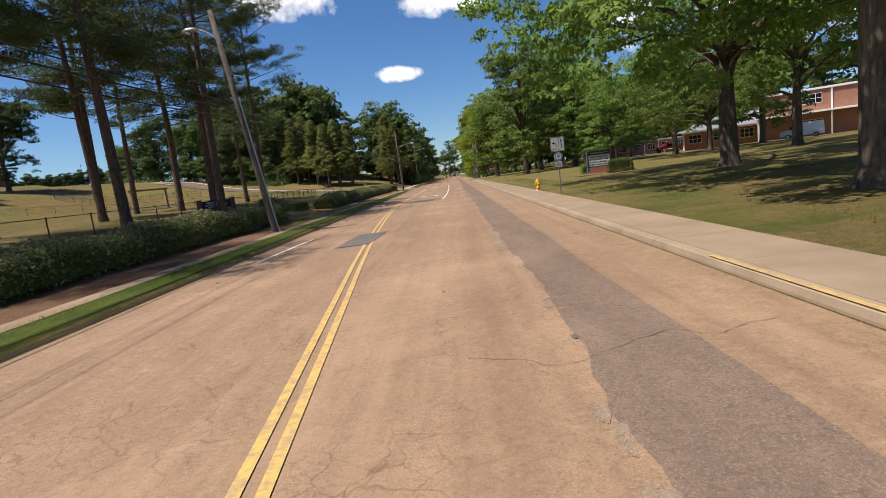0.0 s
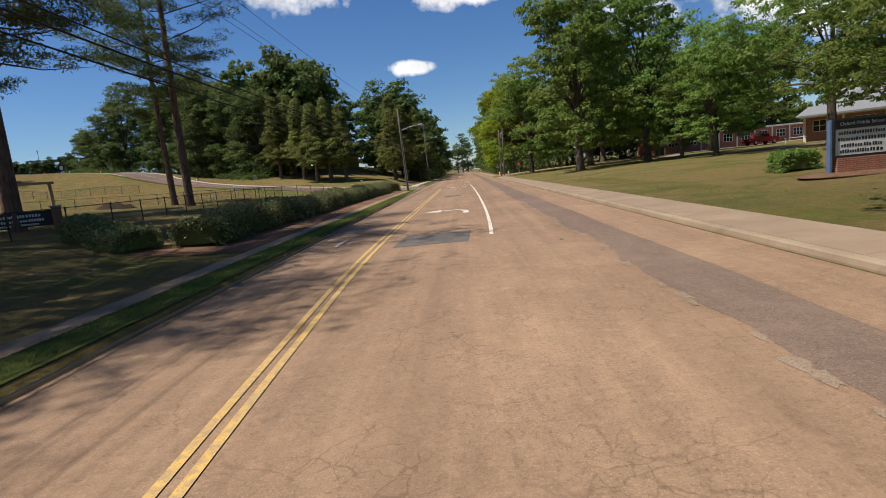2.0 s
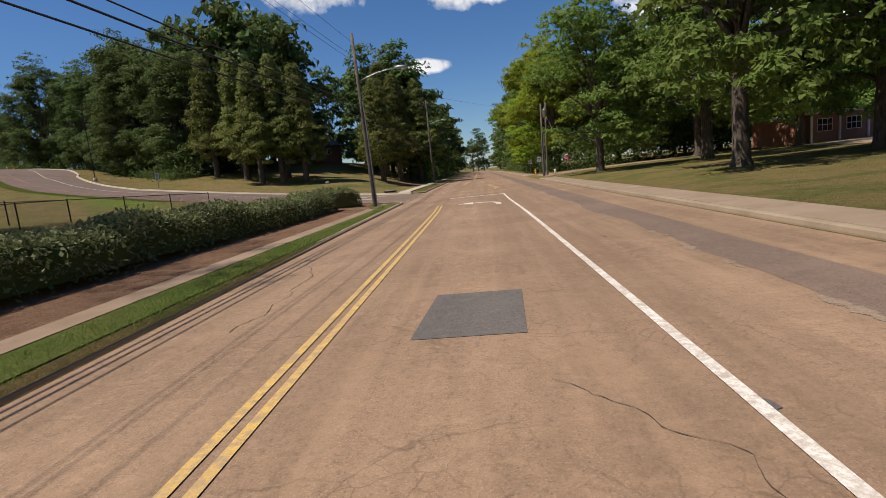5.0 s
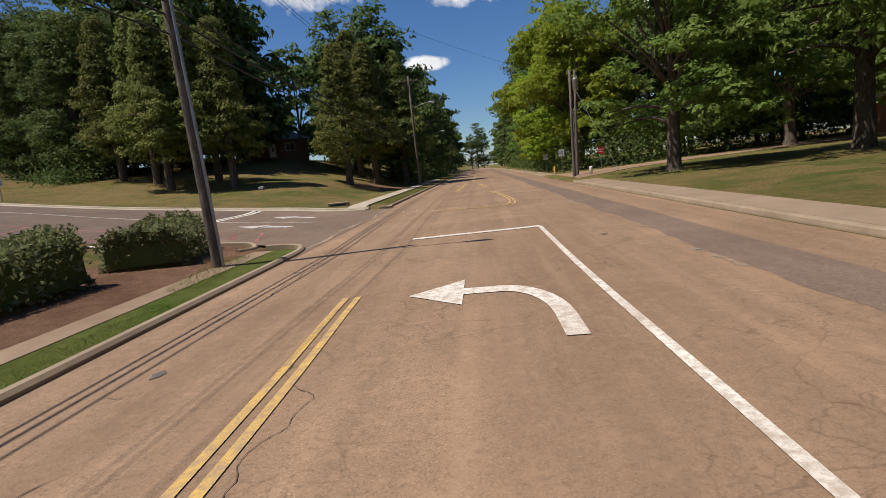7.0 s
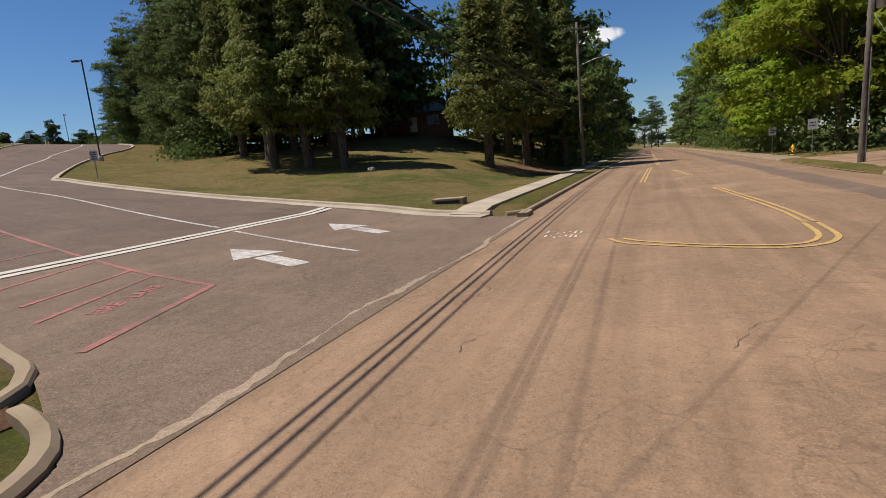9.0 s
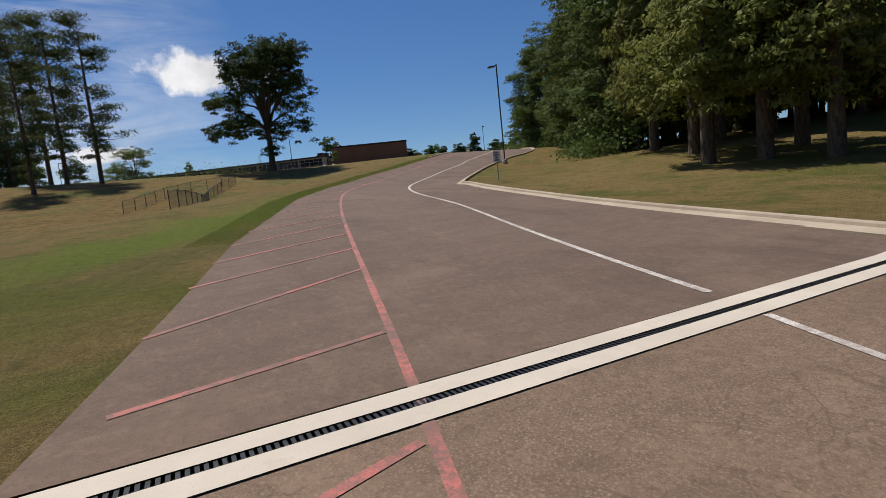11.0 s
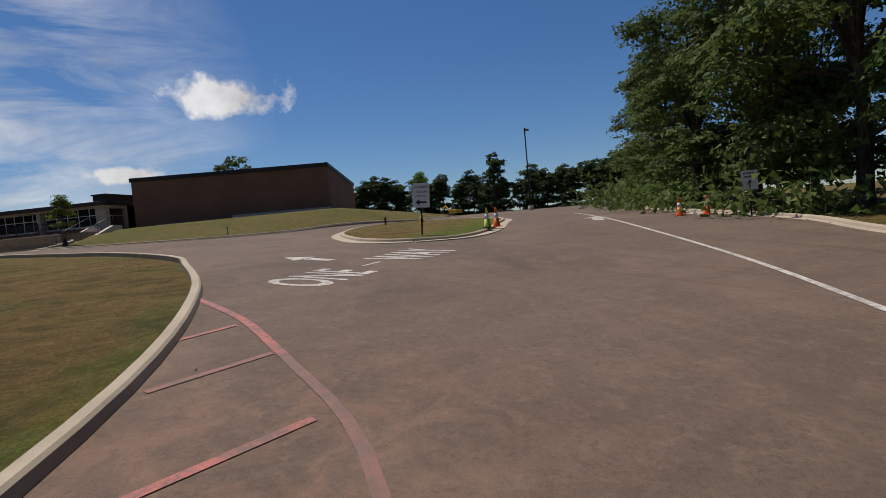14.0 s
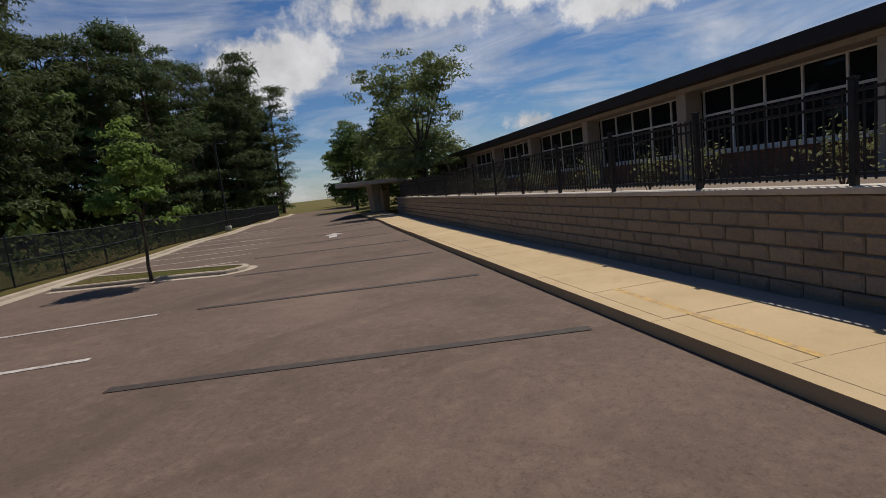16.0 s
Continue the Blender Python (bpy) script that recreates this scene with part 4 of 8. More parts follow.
def ground_text(text, x, y, turn, size, material, stretch=1.0):
    cu = bpy.data.curves.new("lettering", 'FONT')
    cu.body, cu.size, cu.align_x, cu.align_y = text, size, 'CENTER', 'CENTER'
    cu.offset = 0.015
    tmp = bpy.data.objects.new("lettering", cu)
    scene.collection.objects.link(tmp)
    me = bpy.data.meshes.new_from_object(tmp.evaluated_get(bpy.context.evaluated_depsgraph_get()))
    bpy.data.objects.remove(tmp)
    me.transform(Matrix.Diagonal((1, stretch, 1, 1)))
    me.transform(Matrix.Rotation(radians(turn), 4, 'Z'))
    me.materials.append(material)
    for v in me.vertices:
        v.co.z = tz(x + v.co.x, y + v.co.y) + 0.036
    ob = new("lettering", me)
    ob.location = (x, y, 0)
    return tagged(ob, f"painted words {text} on the asphalt", "lettering", kind="structure")


ground_text("FIRE   LANE", -2.35, 88.25, 110, 0.33, DRED, 1.1)
ground_text("FIRE   LANE", -46.0, 105.45, 102, 0.38, DRED, 1.1)
ground_text("ONE", -85.35, 133.65, 122, 0.9, DWHITE, 2.6)
ground_text("WAY", -87.3, 136.6, 122, 0.9, DWHITE, 2.75)
tagged(stripe("painted_dash", [(-86.3, 134.8), (-86.65, 135.35)], 0.1, DWHITE), "short white dash between painted words", "road marking", kind="structure")


def drive_arrow(x, y, turn, size=1.0):
    bm = bmesh.new()
    for q in (((0.0, 0.62), (0.0, -0.62), (1.55, 0.0)), ((-0.15, 0.24), (-1.75, 0.24), (-1.75, -0.24), (-0.15, -0.24))):
        bm.faces.new([bm.verts.new((size * a, size * b, 0)) for a, b in q])
    bmesh.ops.subdivide_edges(bm, edges=bm.edges[:], cuts=2, use_grid_fill=True)
    bmesh.ops.triangulate(bm, faces=bm.faces)
    bmesh.ops.transform(bm, matrix=pose(x, y, 0, 0, 0, turn), verts=bm.verts)
    for v in bm.verts:
        v.co.z = tz(v.co.x, v.co.y) + 0.036
    bmesh.ops.recalc_face_normals(bm, faces=bm.faces)
    if sum(f.normal.z for f in bm.faces) < 0:
        bmesh.ops.reverse_faces(bm, faces=bm.faces)
    return tagged(link("lane_arrow", bm, DWHITE), "white straight arrow painted on the driveway", "road marking", "painted arrows", "structure")


drive_arrow(-2.7, 91.7, 158)
drive_arrow(-2.9, 96.0, 152)
drive_arrow(-89.0, 134.0, 207, 0.62)
drive_arrow(-93.0, 148.3, 140)
drive_arrow(-90.0, 151.4, 140, 0.8)
drive_arrow(-144.5, 87.6, 234, 0.8)
# parking stalls: white on the outer side, blacked-out on the school's side
S1, SD = Vector((-126.5, 107.25, 0)), Vector((-1.60, -2.24, 0))
for k in range(-1, 16):
    if k in (5, 6):
        continue
    p = S1 + SD * k
    q = p + Vector((0.80, -0.60, 0)) * 5.4
    if k >= 0:
        tagged(stripe("stall_line", [p.xy, q.xy], 0.13, DWHITE, 0.038), "thin white parking stall line", "road marking", "parking stall lines", "structure")
for k in range(-1, 9):
    p = bl(8.6 + 4.3 * k, 10.3)
    q = p + N * 5.4 + U * 1.0
    tagged(stripe("old_stall_line", [p.xy, q.xy], 0.16, BLACKOUT), "blacked-out old parking stall line", "road marking", "old stall lines", "structure")

rng = random.Random(8)
DUST = asphalt("pale_road_dust", (0.27, 0.19, 0.13), (0.36, 0.26, 0.18), (0.48, 0.37, 0.27))
dy = list(np.arange(83.2, 98.5, 0.11))
left_d, right_d, sway = [], [], 0.0
for y in dy:
    sway = 0.9 * sway + rng.uniform(-0.03, 0.03)
    x = 1.95 + 0.1 * math.sin(y * 0.9) + sway
    w = max(0.01, 0.04 + 0.035 * math.sin(y * 1.7) + rng.uniform(-0.03, 0.03))
    left_d.append((x - w, y))
    right_d.append((x + w, y))
tagged(ribbon("dust_seam", left_d, right_d, DUST, 0.0105, 1, 0.0), "pale grit along the seam of road and driveway", "grit", kind="structure")
# worn survey letters on the tarmac
for a, b, w in ((3.25, 3.95, 0.5), (3.2, 4.0, 1.1)):
    for k in range(7):
        x = a + (b - a) * k / 6
        bm = bmesh.new()
        box(bm, x, 93.8 + w + 0.12 * math.sin(k * 2.0), 0.010, x + 0.05, 93.88 + w + 0.14 * math.cos(k * 1.3) + 0.1, 0.012)
        tagged(link("worn_mark", bm, WHITE), "scrap of worn white road paint", "road marking", "worn road paint", "structure")
# lush green strips beside the paving
tagged(ribbon("verge", [(float(xl(y)) - 0.17, y) for y in vy], [(float(xl(y)) - 1.04, y) for y in vy], VERGE, 0.02, 2), "green verge between kerb and footpath", "grass", kind="structure")
tagged(pave("bare_soil", [(-7.2, 123.6), (-4.6, 121.8), (-2.2, 124.4), (-1.6, 128.8), (-3.4, 132.2), (-5.8, 129.4)], MULCH, 0.025, 1.2), "bare red soil below the cedar", "soil", kind="structure")

# ---- trees ----


def leaf_mesh(name, centres, sizes, material, rs, slim=0.45, level=0.0, corners=4, outs=None):
    """Many small leaf-shaped faces; outs: the way each one roughly faces."""
    n = len(centres)
    if outs is None:
        a = rs.normal(size=(n, 3))
        a[:, 2] *= 1 - level
        a /= np.linalg.norm(a, axis=1)[:, None]
        b = np.cross(a, rs.normal(size=(n, 3)))
    else:
        face = outs / np.maximum(np.linalg.norm(outs, axis=1), 1e-6)[:, None] + rs.normal(size=(n, 3)) * 0.42
        a = np.cross(face, rs.normal(size=(n, 3)))
        a /= np.linalg.norm(a, axis=1)[:, None]
        b = np.cross(face, a)
    b /= np.linalg.norm(b, axis=1)[:, None]
    s = sizes[:, None]
    fold = np.cross(a, b) * s * 0.18
    co = np.stack([centres + a * s, centres + b * s * slim + fold, centres - a * s, centres - b * s * slim + fold] if corners == 4 else [centres + a * s, centres + b * s * slim - a * s * 0.6, centres - b * s * slim - a * s * 0.6], 1).reshape(-1, 3)
    me = bpy.data.meshes.new(name)
    me.vertices.add(corners * n)
    me.vertices.foreach_set("co", co.ravel())
    me.loops.add(corners * n)
    me.loops.foreach_set("vertex_index", np.arange(corners * n))
    me.polygons.add(n)
    me.polygons.foreach_set("loop_start", np.arange(0, corners * n, corners))
    me.polygons.foreach_set("loop_total", np.full(n, corners))
    me.materials.append(material)
    me.update()
    me.validate()
    return me


def tuft(rs, mid, out, per, spread):
    """A domed cluster of leaves round mid: their places and the ways they face."""
    d = rs.normal(size=(per, 3))
    d /= np.linalg.norm(d, axis=1)[:, None]
    d[:, 2] = np.where(d[:, 2] < -0.25, -d[:, 2] * 0.6, d[:, 2])
    r = spread * rs.uniform(0.35, 1.0, (per, 1)) ** 0.6
    return mid + d * r * np.array([1.45, 1.45, 0.95]), d + 0.45 * out + np.array([0, 0, 0.3])


def clumped(rs, blobs, clumps, per, spread):
    """Leaf places and facings: clumps over the shells of several blobs, leaves round each clump."""
    pts, outs = [], []
    weights = np.array([b[1][0] * b[1][2] for b in blobs], float)
    for i in rs.choice(len(blobs), clumps, p=weights / weights.sum()):
        c, r = np.array(blobs[i][0]), np.array(blobs[i][1])
        d = rs.normal(size=3)
        d /= np.linalg.norm(d)
        d[2] = d[2] if d[2] > -0.45 else -d[2] * 0.5
        q, o = tuft(rs, c + d * r * rs.uniform(0.6, 1.02), d, per, spread * rs.uniform(0.7, 1.35))
        pts.append(q)
        outs.append(o)
    return np.concatenate(pts), np.concatenate(outs)


def make_tree(name, label, seed, height, radius, low, leaf, material=None, trunk_r=0.35, clumps=170, per=38, size=0.2, bark_m=None, spread=0.55, blob_n=9, lean=0.0, corners=4, slim=0.5, skirt=0, sleeve=False):
    """A broad-leaved tree: tapered trunk, limbs, and a crown of clumped leaves with gaps."""
    rs, rr = np.random.RandomState(seed), random.Random(seed)
    e = thing(name, label, "tree")
    bm = bmesh.new()
    fork = low + 0.22 * (height - low)
    tube(bm, [(0, 0, -0.4), (0, 0, 0.0), (0.03, 0, 0.5), (lean * 0.5, 0.1, fork * 0.6), (lean, 0.0, fork), (lean * 1.2, 0.1, height * 0.72), (lean, 0, height * 0.9)],
         [trunk_r * 1.7, trunk_r * 1.45, trunk_r * 1.08, trunk_r * 0.9, trunk_r * 0.72, trunk_r * 0.3, trunk_r * 0.08], 12)
    blobs = [((lean, 0, low + (height - low) * 0.58), (radius * 0.62, radius * 0.62, (height - low) * 0.42))]
    for k in range(blob_n):
        a = 2 * math.pi * (k + rr.uniform(-0.35, 0.35)) / blob_n
        z = low + (height - low) * rr.uniform(0.07, 0.8)
        reach = radius * rr.uniform(0.42, 0.86) * (1.0 if z < low + 0.6 * (height - low) else 0.75)
        tip = Vector((lean + math.cos(a) * reach, math.sin(a) * reach, z))
        root = Vector((lean * 0.8, 0, min(fork * rr.uniform(0.75, 1.25), z * 0.9)))
        mid = root.lerp(tip, 0.5) + Vector((0, 0, 0.12 * reach))
        tube(bm, [root, root.lerp(mid, 0.5) + Vector((0, 0, 0.05 * reach)), mid, tip], [trunk_r * 0.42, trunk_r * 0.32, trunk_r * 0.22, trunk_r * 0.06], 6 if corners == 4 else 5)
        for _ in range(2):
            t2 = mid.lerp(tip, rr.uniform(0.1, 0.8))
            tube(bm, [t2, t2 + Vector((rr.uniform(-1, 1), rr.uniform(-1, 1), rr.uniform(-0.2, 1.0))) * radius * 0.25], [trunk_r * 0.12, trunk_r * 0.03], 3)
        blobs.append((tuple(tip), (radius * rr.uniform(0.22, 0.42), radius * rr.uniform(0.22, 0.42), radius * rr.uniform(0.18, 0.36))))
    for k in range(skirt):
        a = rr.uniform(0, 2 * math.pi)
        r = radius * rr.uniform(0.35, 0.85)
        blobs.append(((r * math.cos(a), r * math.sin(a), rr.uniform(max(0.8, 1.25 * low), max(1.6 * low, height * 0.28))), (radius * 0.34, radius * 0.34, radius * rr.uniform(0.22, 0.4))))
    if sleeve:          # shoots growing round the lower trunk
        blobs += [((0.1, 0, low * f), (1.3, 1.3, 0.95)) for f in (0.55, 0.8, 1.05)]
    part("trunk", bm, bark_m or BARK, e, smooth=True)
    pts, outs = clumped(rs, blobs, clumps, per, spread)
    ob = new("crown", leaf_mesh("crown", pts, size * rs.uniform(0.6, 1.3, len(pts)), leaf, rs, slim, 0.0, corners, outs))
    ob.parent = e
    return e


def make_pine(name, label, seed, height, bare, trunk_r=0.38, reach=4.2, limbs=26, per=70, lean=0.6, needle=0.3, twigs=4):
    """A tall loblolly-like pine: long bare trunk and ragged tufts high up."""
    rs, rr = np.random.RandomState(seed), random.Random(seed)
    e = thing(name, label, "tree")
    bm = bmesh.new()
    at = lambda z: Vector((lean * (z / height) ** 1.5, 0.25 * math.sin(z * 0.17 + seed), z))
    zs = [-0.4, 0, 0.6, height * 0.3, height * 0.6, height * 0.85, height]
    tube(bm, [at(max(z, 0)) + Vector((0, 0, min(z, 0))) for z in zs], [trunk_r * f for f in (1.5, 1.3, 1.05, 0.88, 0.62, 0.34, 0.06)], 11)
    tufts, faces = [], []
    for k in range(limbs):
        f = (k + rr.random()) / limbs
        z = bare + (height - bare) * f
        a = rr.uniform(0, 2 * math.pi)
        r = reach * (0.3 + 0.75 * math.sin(math.pi * (0.22 + 0.76 * f)) ** 0.8) * rr.uniform(0.4, 1.08)
        root = at(z)
        d = Vector((math.cos(a), math.sin(a), rr.uniform(-0.2, 0.35) + 0.5 * f))
        tip = root + d * r
        tube(bm, [root, root.lerp(tip, 0.5) + Vector((0, 0, -0.06 * r)), tip], [trunk_r * 0.2, trunk_r * 0.12, trunk_r * 0.03], 5)
        for j in range(twigs):
            g = 0.38 + 0.64 * (j + 0.5) / twigs
            c = root.lerp(tip, g)
            if j % 2 or twigs < 6:
                c = c + Vector((rr.uniform(-0.5, 0.5), rr.uniform(-0.5, 0.5), rr.uniform(0, 0.35))) * 1.2
            else:
                w = rr.choice((-1, 1)) * r * rr.uniform(0.14, 0.34)
                base_c, c = c, c + Vector((-math.sin(a) * w, math.cos(a) * w, rr.uniform(0, 0.5)))
                tube(bm, [base_c, c], [trunk_r * 0.07, trunk_r * 0.02], 3)
            q, o = tuft(rs, np.array(c), np.array(d), per, (0.85 if twigs < 6 else 0.66) * (0.8 + 0.5 * g) * rr.uniform(0.75, 1.2))
            q[:, 2] = c.z + (q[:, 2] - c.z) * 0.75
            tufts.append(q)
            faces.append(o)
    part("trunk", bm, PINEBARK, e, smooth=True)
    pts = np.concatenate(tufts)
    ob = new("crown", leaf_mesh("crown", pts, needle * rs.uniform(0.6, 1.3, len(pts)), NEEDLE, rs, 0.22, 0.0, 3, np.concatenate(faces)))
    ob.parent = e
    return e


def make_cedar(name, label, seed, height, radius, low, material, per=50, clumps=380):
    """A dense, ragged conical evergreen."""
    rs, rr = np.random.RandomState(seed), random.Random(seed)
    e = thing(name, label, "tree")
    bm = bmesh.new()
    tube(bm, [(0, 0, -0.4), (0, 0, 0), (0.1, 0, height * 0.5), (0, 0.1, height * 0.97)], [0.5, 0.42, 0.22, 0.03], 10)
    out, faces = [], []
    for _ in range(clumps):
        f = rs.uniform(0, 1) ** 0.8
        z = low + (height - low) * f
        r = radius * 1.08 * (1 - f) ** 0.9 * (0.62 + 0.38 * math.sin(6.0 * f + seed) * math.sin(5 * f)) * rs.uniform(0.45, 1.08)
        a = rs.uniform(0, 2 * math.pi)
        r *= 0.85 + 0.25 * math.sin(3 * a + seed + 4 * f)
        c = np.array([r * math.cos(a), r * math.sin(a), z - 0.12 * r])
        q, o = tuft(rs, c, np.array([math.cos(a), math.sin(a), 0.3]), per, rs.uniform(0.4, 0.72))
        out.append(q)
        faces.append(o)
        if rs.uniform() < 0.12:
            tube(bm, [(0, 0, z), tuple(c)], [0.06, 0.015], 5)
    part("trunk", bm, BARK, e, smooth=True)
    pts = np.concatenate(out)
    ob = new("crown", leaf_mesh("crown", pts, 0.22 * rs.uniform(0.6, 1.3, len(pts)), material, rs, 0.4, 0.0, 3, np.concatenate(faces)))
    ob.parent = e
    return e


def plant(ob, x, y, turn=0.0, scale=1.0, tall=None, group="", dz=0.0):
    m = Matrix.LocRotScale((x, y, tz(x, y) + dz), Euler((0, 0, radians(turn))), (scale, scale, scale * (tall or 1.0)))
    c = copy_thing(ob, m)
    if group:
        tagged(c, group=group)
    return c


def settle(ob, x, y, turn=0.0, group=""):
    ob.matrix_basis = pose(x, y, tz(x, y), 0, 0, turn)
    if group:
        tagged(ob, group=group)
    return ob


# pines on the bank west of the road
pine_a = settle(make_pine("pine_tree", "tall pine with a long bare trunk beside the field", 3, 27, 9.0, 0.34, 7.4, 34, 100, 0.6, 0.19, 9), -16.6, 59.5, 20, "pines by the field")
pine_b = settle(make_pine("pine_tree", "tall pine with ragged tufts high on its trunk", 8, 28, 9.5, 0.33, 7.8, 36, 100, -0.5, 0.19, 9), -13.6, 38.5, 80, "pines by the field")
for x, y, t, s, src in ((-21.5, 46.5, 140, 1.05, pine_a), (-11.8, 21.5, 10, 1.0, pine_b), (-17.2, 17.5, 200, 1.05, pine_a), (-20.5, 31.5, 300, 0.95, pine_b), (-24.5, 37.5, 60, 1.05, pine_a), 
                         (-22.0, 66.0, 250, 0.9, pine_b), (-30, 52, 100, 0.95, pine_b), (-12.5, 0.5, 170, 1.0, pine_a), (-9.6, 31.0, 20, 0.95, pine_a), (-13.5, 12.5, 220, 0.9, pine_b)):
    plant(src, x, y, t, s, group="pines by the field")

# shade trees on the east lawn
oak_r = settle(make_tree("shade_tree", "old spreading oak with a forked trunk on the lawn", 21, 18, 13.5, 3.6, LEAF, trunk_r=0.44, clumps=900, per=56, size=0.185, spread=0.62, blob_n=16, corners=3, slim=0.6), 25.2, 17.6, 0, "trees on the east lawn")
oak_s = settle(make_tree("shade_tree", "old shade tree with a thick straight trunk", 22, 19, 9.6, 4.4, LEAF, trunk_r=0.48, clumps=640, per=54, size=0.17, spread=0.6, blob_n=14, corners=3, slim=0.6), 20.6, 1.7, 0, "trees on the east lawn")
maple = settle(make_tree("shade_tree", "dense tall maple on the mown lawn", 23, 26, 8.4, 2.4, LEAF, trunk_r=0.5, clumps=640, per=36, size=0.25, spread=0.68, blob_n=22, corners=3, slim=0.6, skirt=6), 28.8, 100.5, 0, "trees on the east lawn")
lime = settle(make_tree("shade_tree", "bright yellow-green tree overhanging the side road", 24, 19, 7.2, 1.0, LEAF_LIGHT, trunk_r=0.35, clumps=560, per=32, size=0.26, spread=0.66, blob_n=18, corners=3, slim=0.6), 19.6, 140, 0, "trees on the east lawn")
for src, x, y, t, s, h in ((oak_r, 34, -14, 70, 1.0, 1), (oak_s, 24.5, -9.5, 200, 0.95, 1), (oak_s, 39, 33, 120, 0.75, 1), (maple, 19.6, 103.6, 150, 0.8, 0.9), (maple, 44, 112, 60, 0.9, 1), (maple, 47, 98, 200, 0.72, 1), (maple, 36, 120, 10, 1.0, 1), (lime, 19.0, 150, 90, 1.15, 1.15), (oak_s, 31, 140, 30, 0.9, 1.1),
                            (maple, 23.2, 82.6, 100, 0.95, 1.05), (maple, 32.3, 84.0, 140, 0.85, 1.15), (maple, 35.4, 72, 60, 0.55, 1), (maple, 34.4, 78.4, 250, 0.45, 1.0), (lime, 19.4, 132, 200, 1.0, 1.05), (oak_r, 42, 64, 30, 0.85, 1.1), (maple, 52, 60, 230, 0.75, 1), (oak_s, 30, 158, 0, 1.0, 1), (maple, 24, 160, 20, 1.0, 1.05), (lime, 52, 128, 0, 1.1, 1),
                            (maple, 23, 176, 80, 1.05, 1), (oak_s, 22, 195, 60, 1.1, 1.1), (maple, 24, 215, 10, 1.1, 1.1), (oak_r, 40, 50, 300, 0.7, 1.0), (oak_r, 62, 138, 100, 1.0, 1.1), (maple, 74, 130, 0, 1.0, 1)):
    plant(src, x, y, t, s, h, "trees on the east lawn")

EASTWOOD = [(27, 129.5), (31, 128), (37, 130), (44, 131), (52, 134), (60, 136), (70, 138), (20.5, 166), (20.5, 184), (27, 138), (35, 139), (46, 142)]
# evergreens between the driveway and the road
cedar = settle(make_cedar("cedar_tree", "dense ragged cedar on the shaded lawn", 31, 14, 5.2, 2.6, CEDAR), -6.6, 123.6, 0, "cedars on the lawn")
cedar_b = settle(make_cedar("cedar_tree", "tall olive-green cedar with a bare lower trunk", 32, 15, 4.9, 3.4, CEDAR, 50, 400), -19.8, 121.5, 0, "cedars on the lawn")
for src, x, y, t, s, h in ((cedar, -15.2, 115.4, 90, 0.9, 1.15), (cedar_b, -18.2, 115.2, 200, 0.95, 1.1), (cedar, -20.6, 114.2, 300, 0.95, 1.1), (cedar_b, -24.5, 118.5, 30, 1.05, 1), (cedar, -30.5, 122.0, 130, 1.0, 1.15),
                            (cedar_b, -5.6, 133, 60, 1.1, 1.0), (cedar, -29.5, 128.5, 10, 1.1, 1.1), (cedar_b, -2.9, 140, 220, 1.05, 1.1), (cedar, -8.5, 138, 170, 1.1, 1.2)):
    plant(src, x, y, t, s, h, "cedars on the lawn")

# the woods north of the driveway and along the road's far end
wood_a = settle(make_tree("wood_tree", "tall leafy tree at the edge of the wood", 41, 20, 6.2, 0.5, LEAF_DARK, trunk_r=0.3, clumps=330, per=24, size=0.34, spread=0.8, blob_n=16, corners=3, slim=0.6, skirt=6), -38, 161, 0, "woods by the driveway")
wood_b = settle(make_tree("wood_tree", "tall dark tree crowded among others", 42, 24, 5.6, 0.8, LEAF_DARK, trunk_r=0.28, clumps=330, per=24, size=0.34, spread=0.8, blob_n=18, corners=3, slim=0.6, skirt=6), -12, 166, 0, "woods by the driveway")
pine_w = settle(make_pine("pine_tree", "tall dark pine behind the car park fence", 45, 24, 4.0, 0.3, 4.9, 46, 46, 0.6, 0.34), -101, 72, 0, "pines behind the fence")
pine_far = settle(make_pine("pine_tree", "far dark pine in the tree line behind the school", 46, 24, 3.0, 0.3, 5.2, 28, 26, 0.4, 0.7), -176, 8, 0, "trees behind the school")
wood_n = settle(make_tree("wood_tree", "tall leafy tree at the sunlit edge of the wood", 43, 23, 5.8, 0.6, LEAF_DARK, trunk_r=0.28, clumps=640, per=34, size=0.19, spread=0.62, blob_n=20, corners=3, slim=0.6, skirt=8), -53, 140, 0, "woods by the driveway")
wood_f = settle(make_tree("wood_tree", "dark leafy tree deep in the wood", 44, 22, 6.0, 0.4, LEAF_DARK, trunk_r=0.3, clumps=190, per=18, size=0.52, spread=0.95, blob_n=12, corners=3, slim=0.65, skirt=6), -58, 150, 0, "woods by the driveway")
rr = random.Random(77)
for x, y, s, h in ((-86.5, 157.5, 1.1, 1.0), (-91.5, 158.0, 0.95, 0.88), (-96.5, 160.0, 0.8, 0.8), (-102.3, 164.5, 0.78, 0.75), (-107.3, 170, 0.78, 0.8), (-112, 175.5, 0.8, 0.85), (-95, 170, 0.9, 0.85), (-101, 176, 0.75, 0.85)):
    plant(wood_n, x, y, rr.uniform(0, 360), s, h, "woods by the driveway")
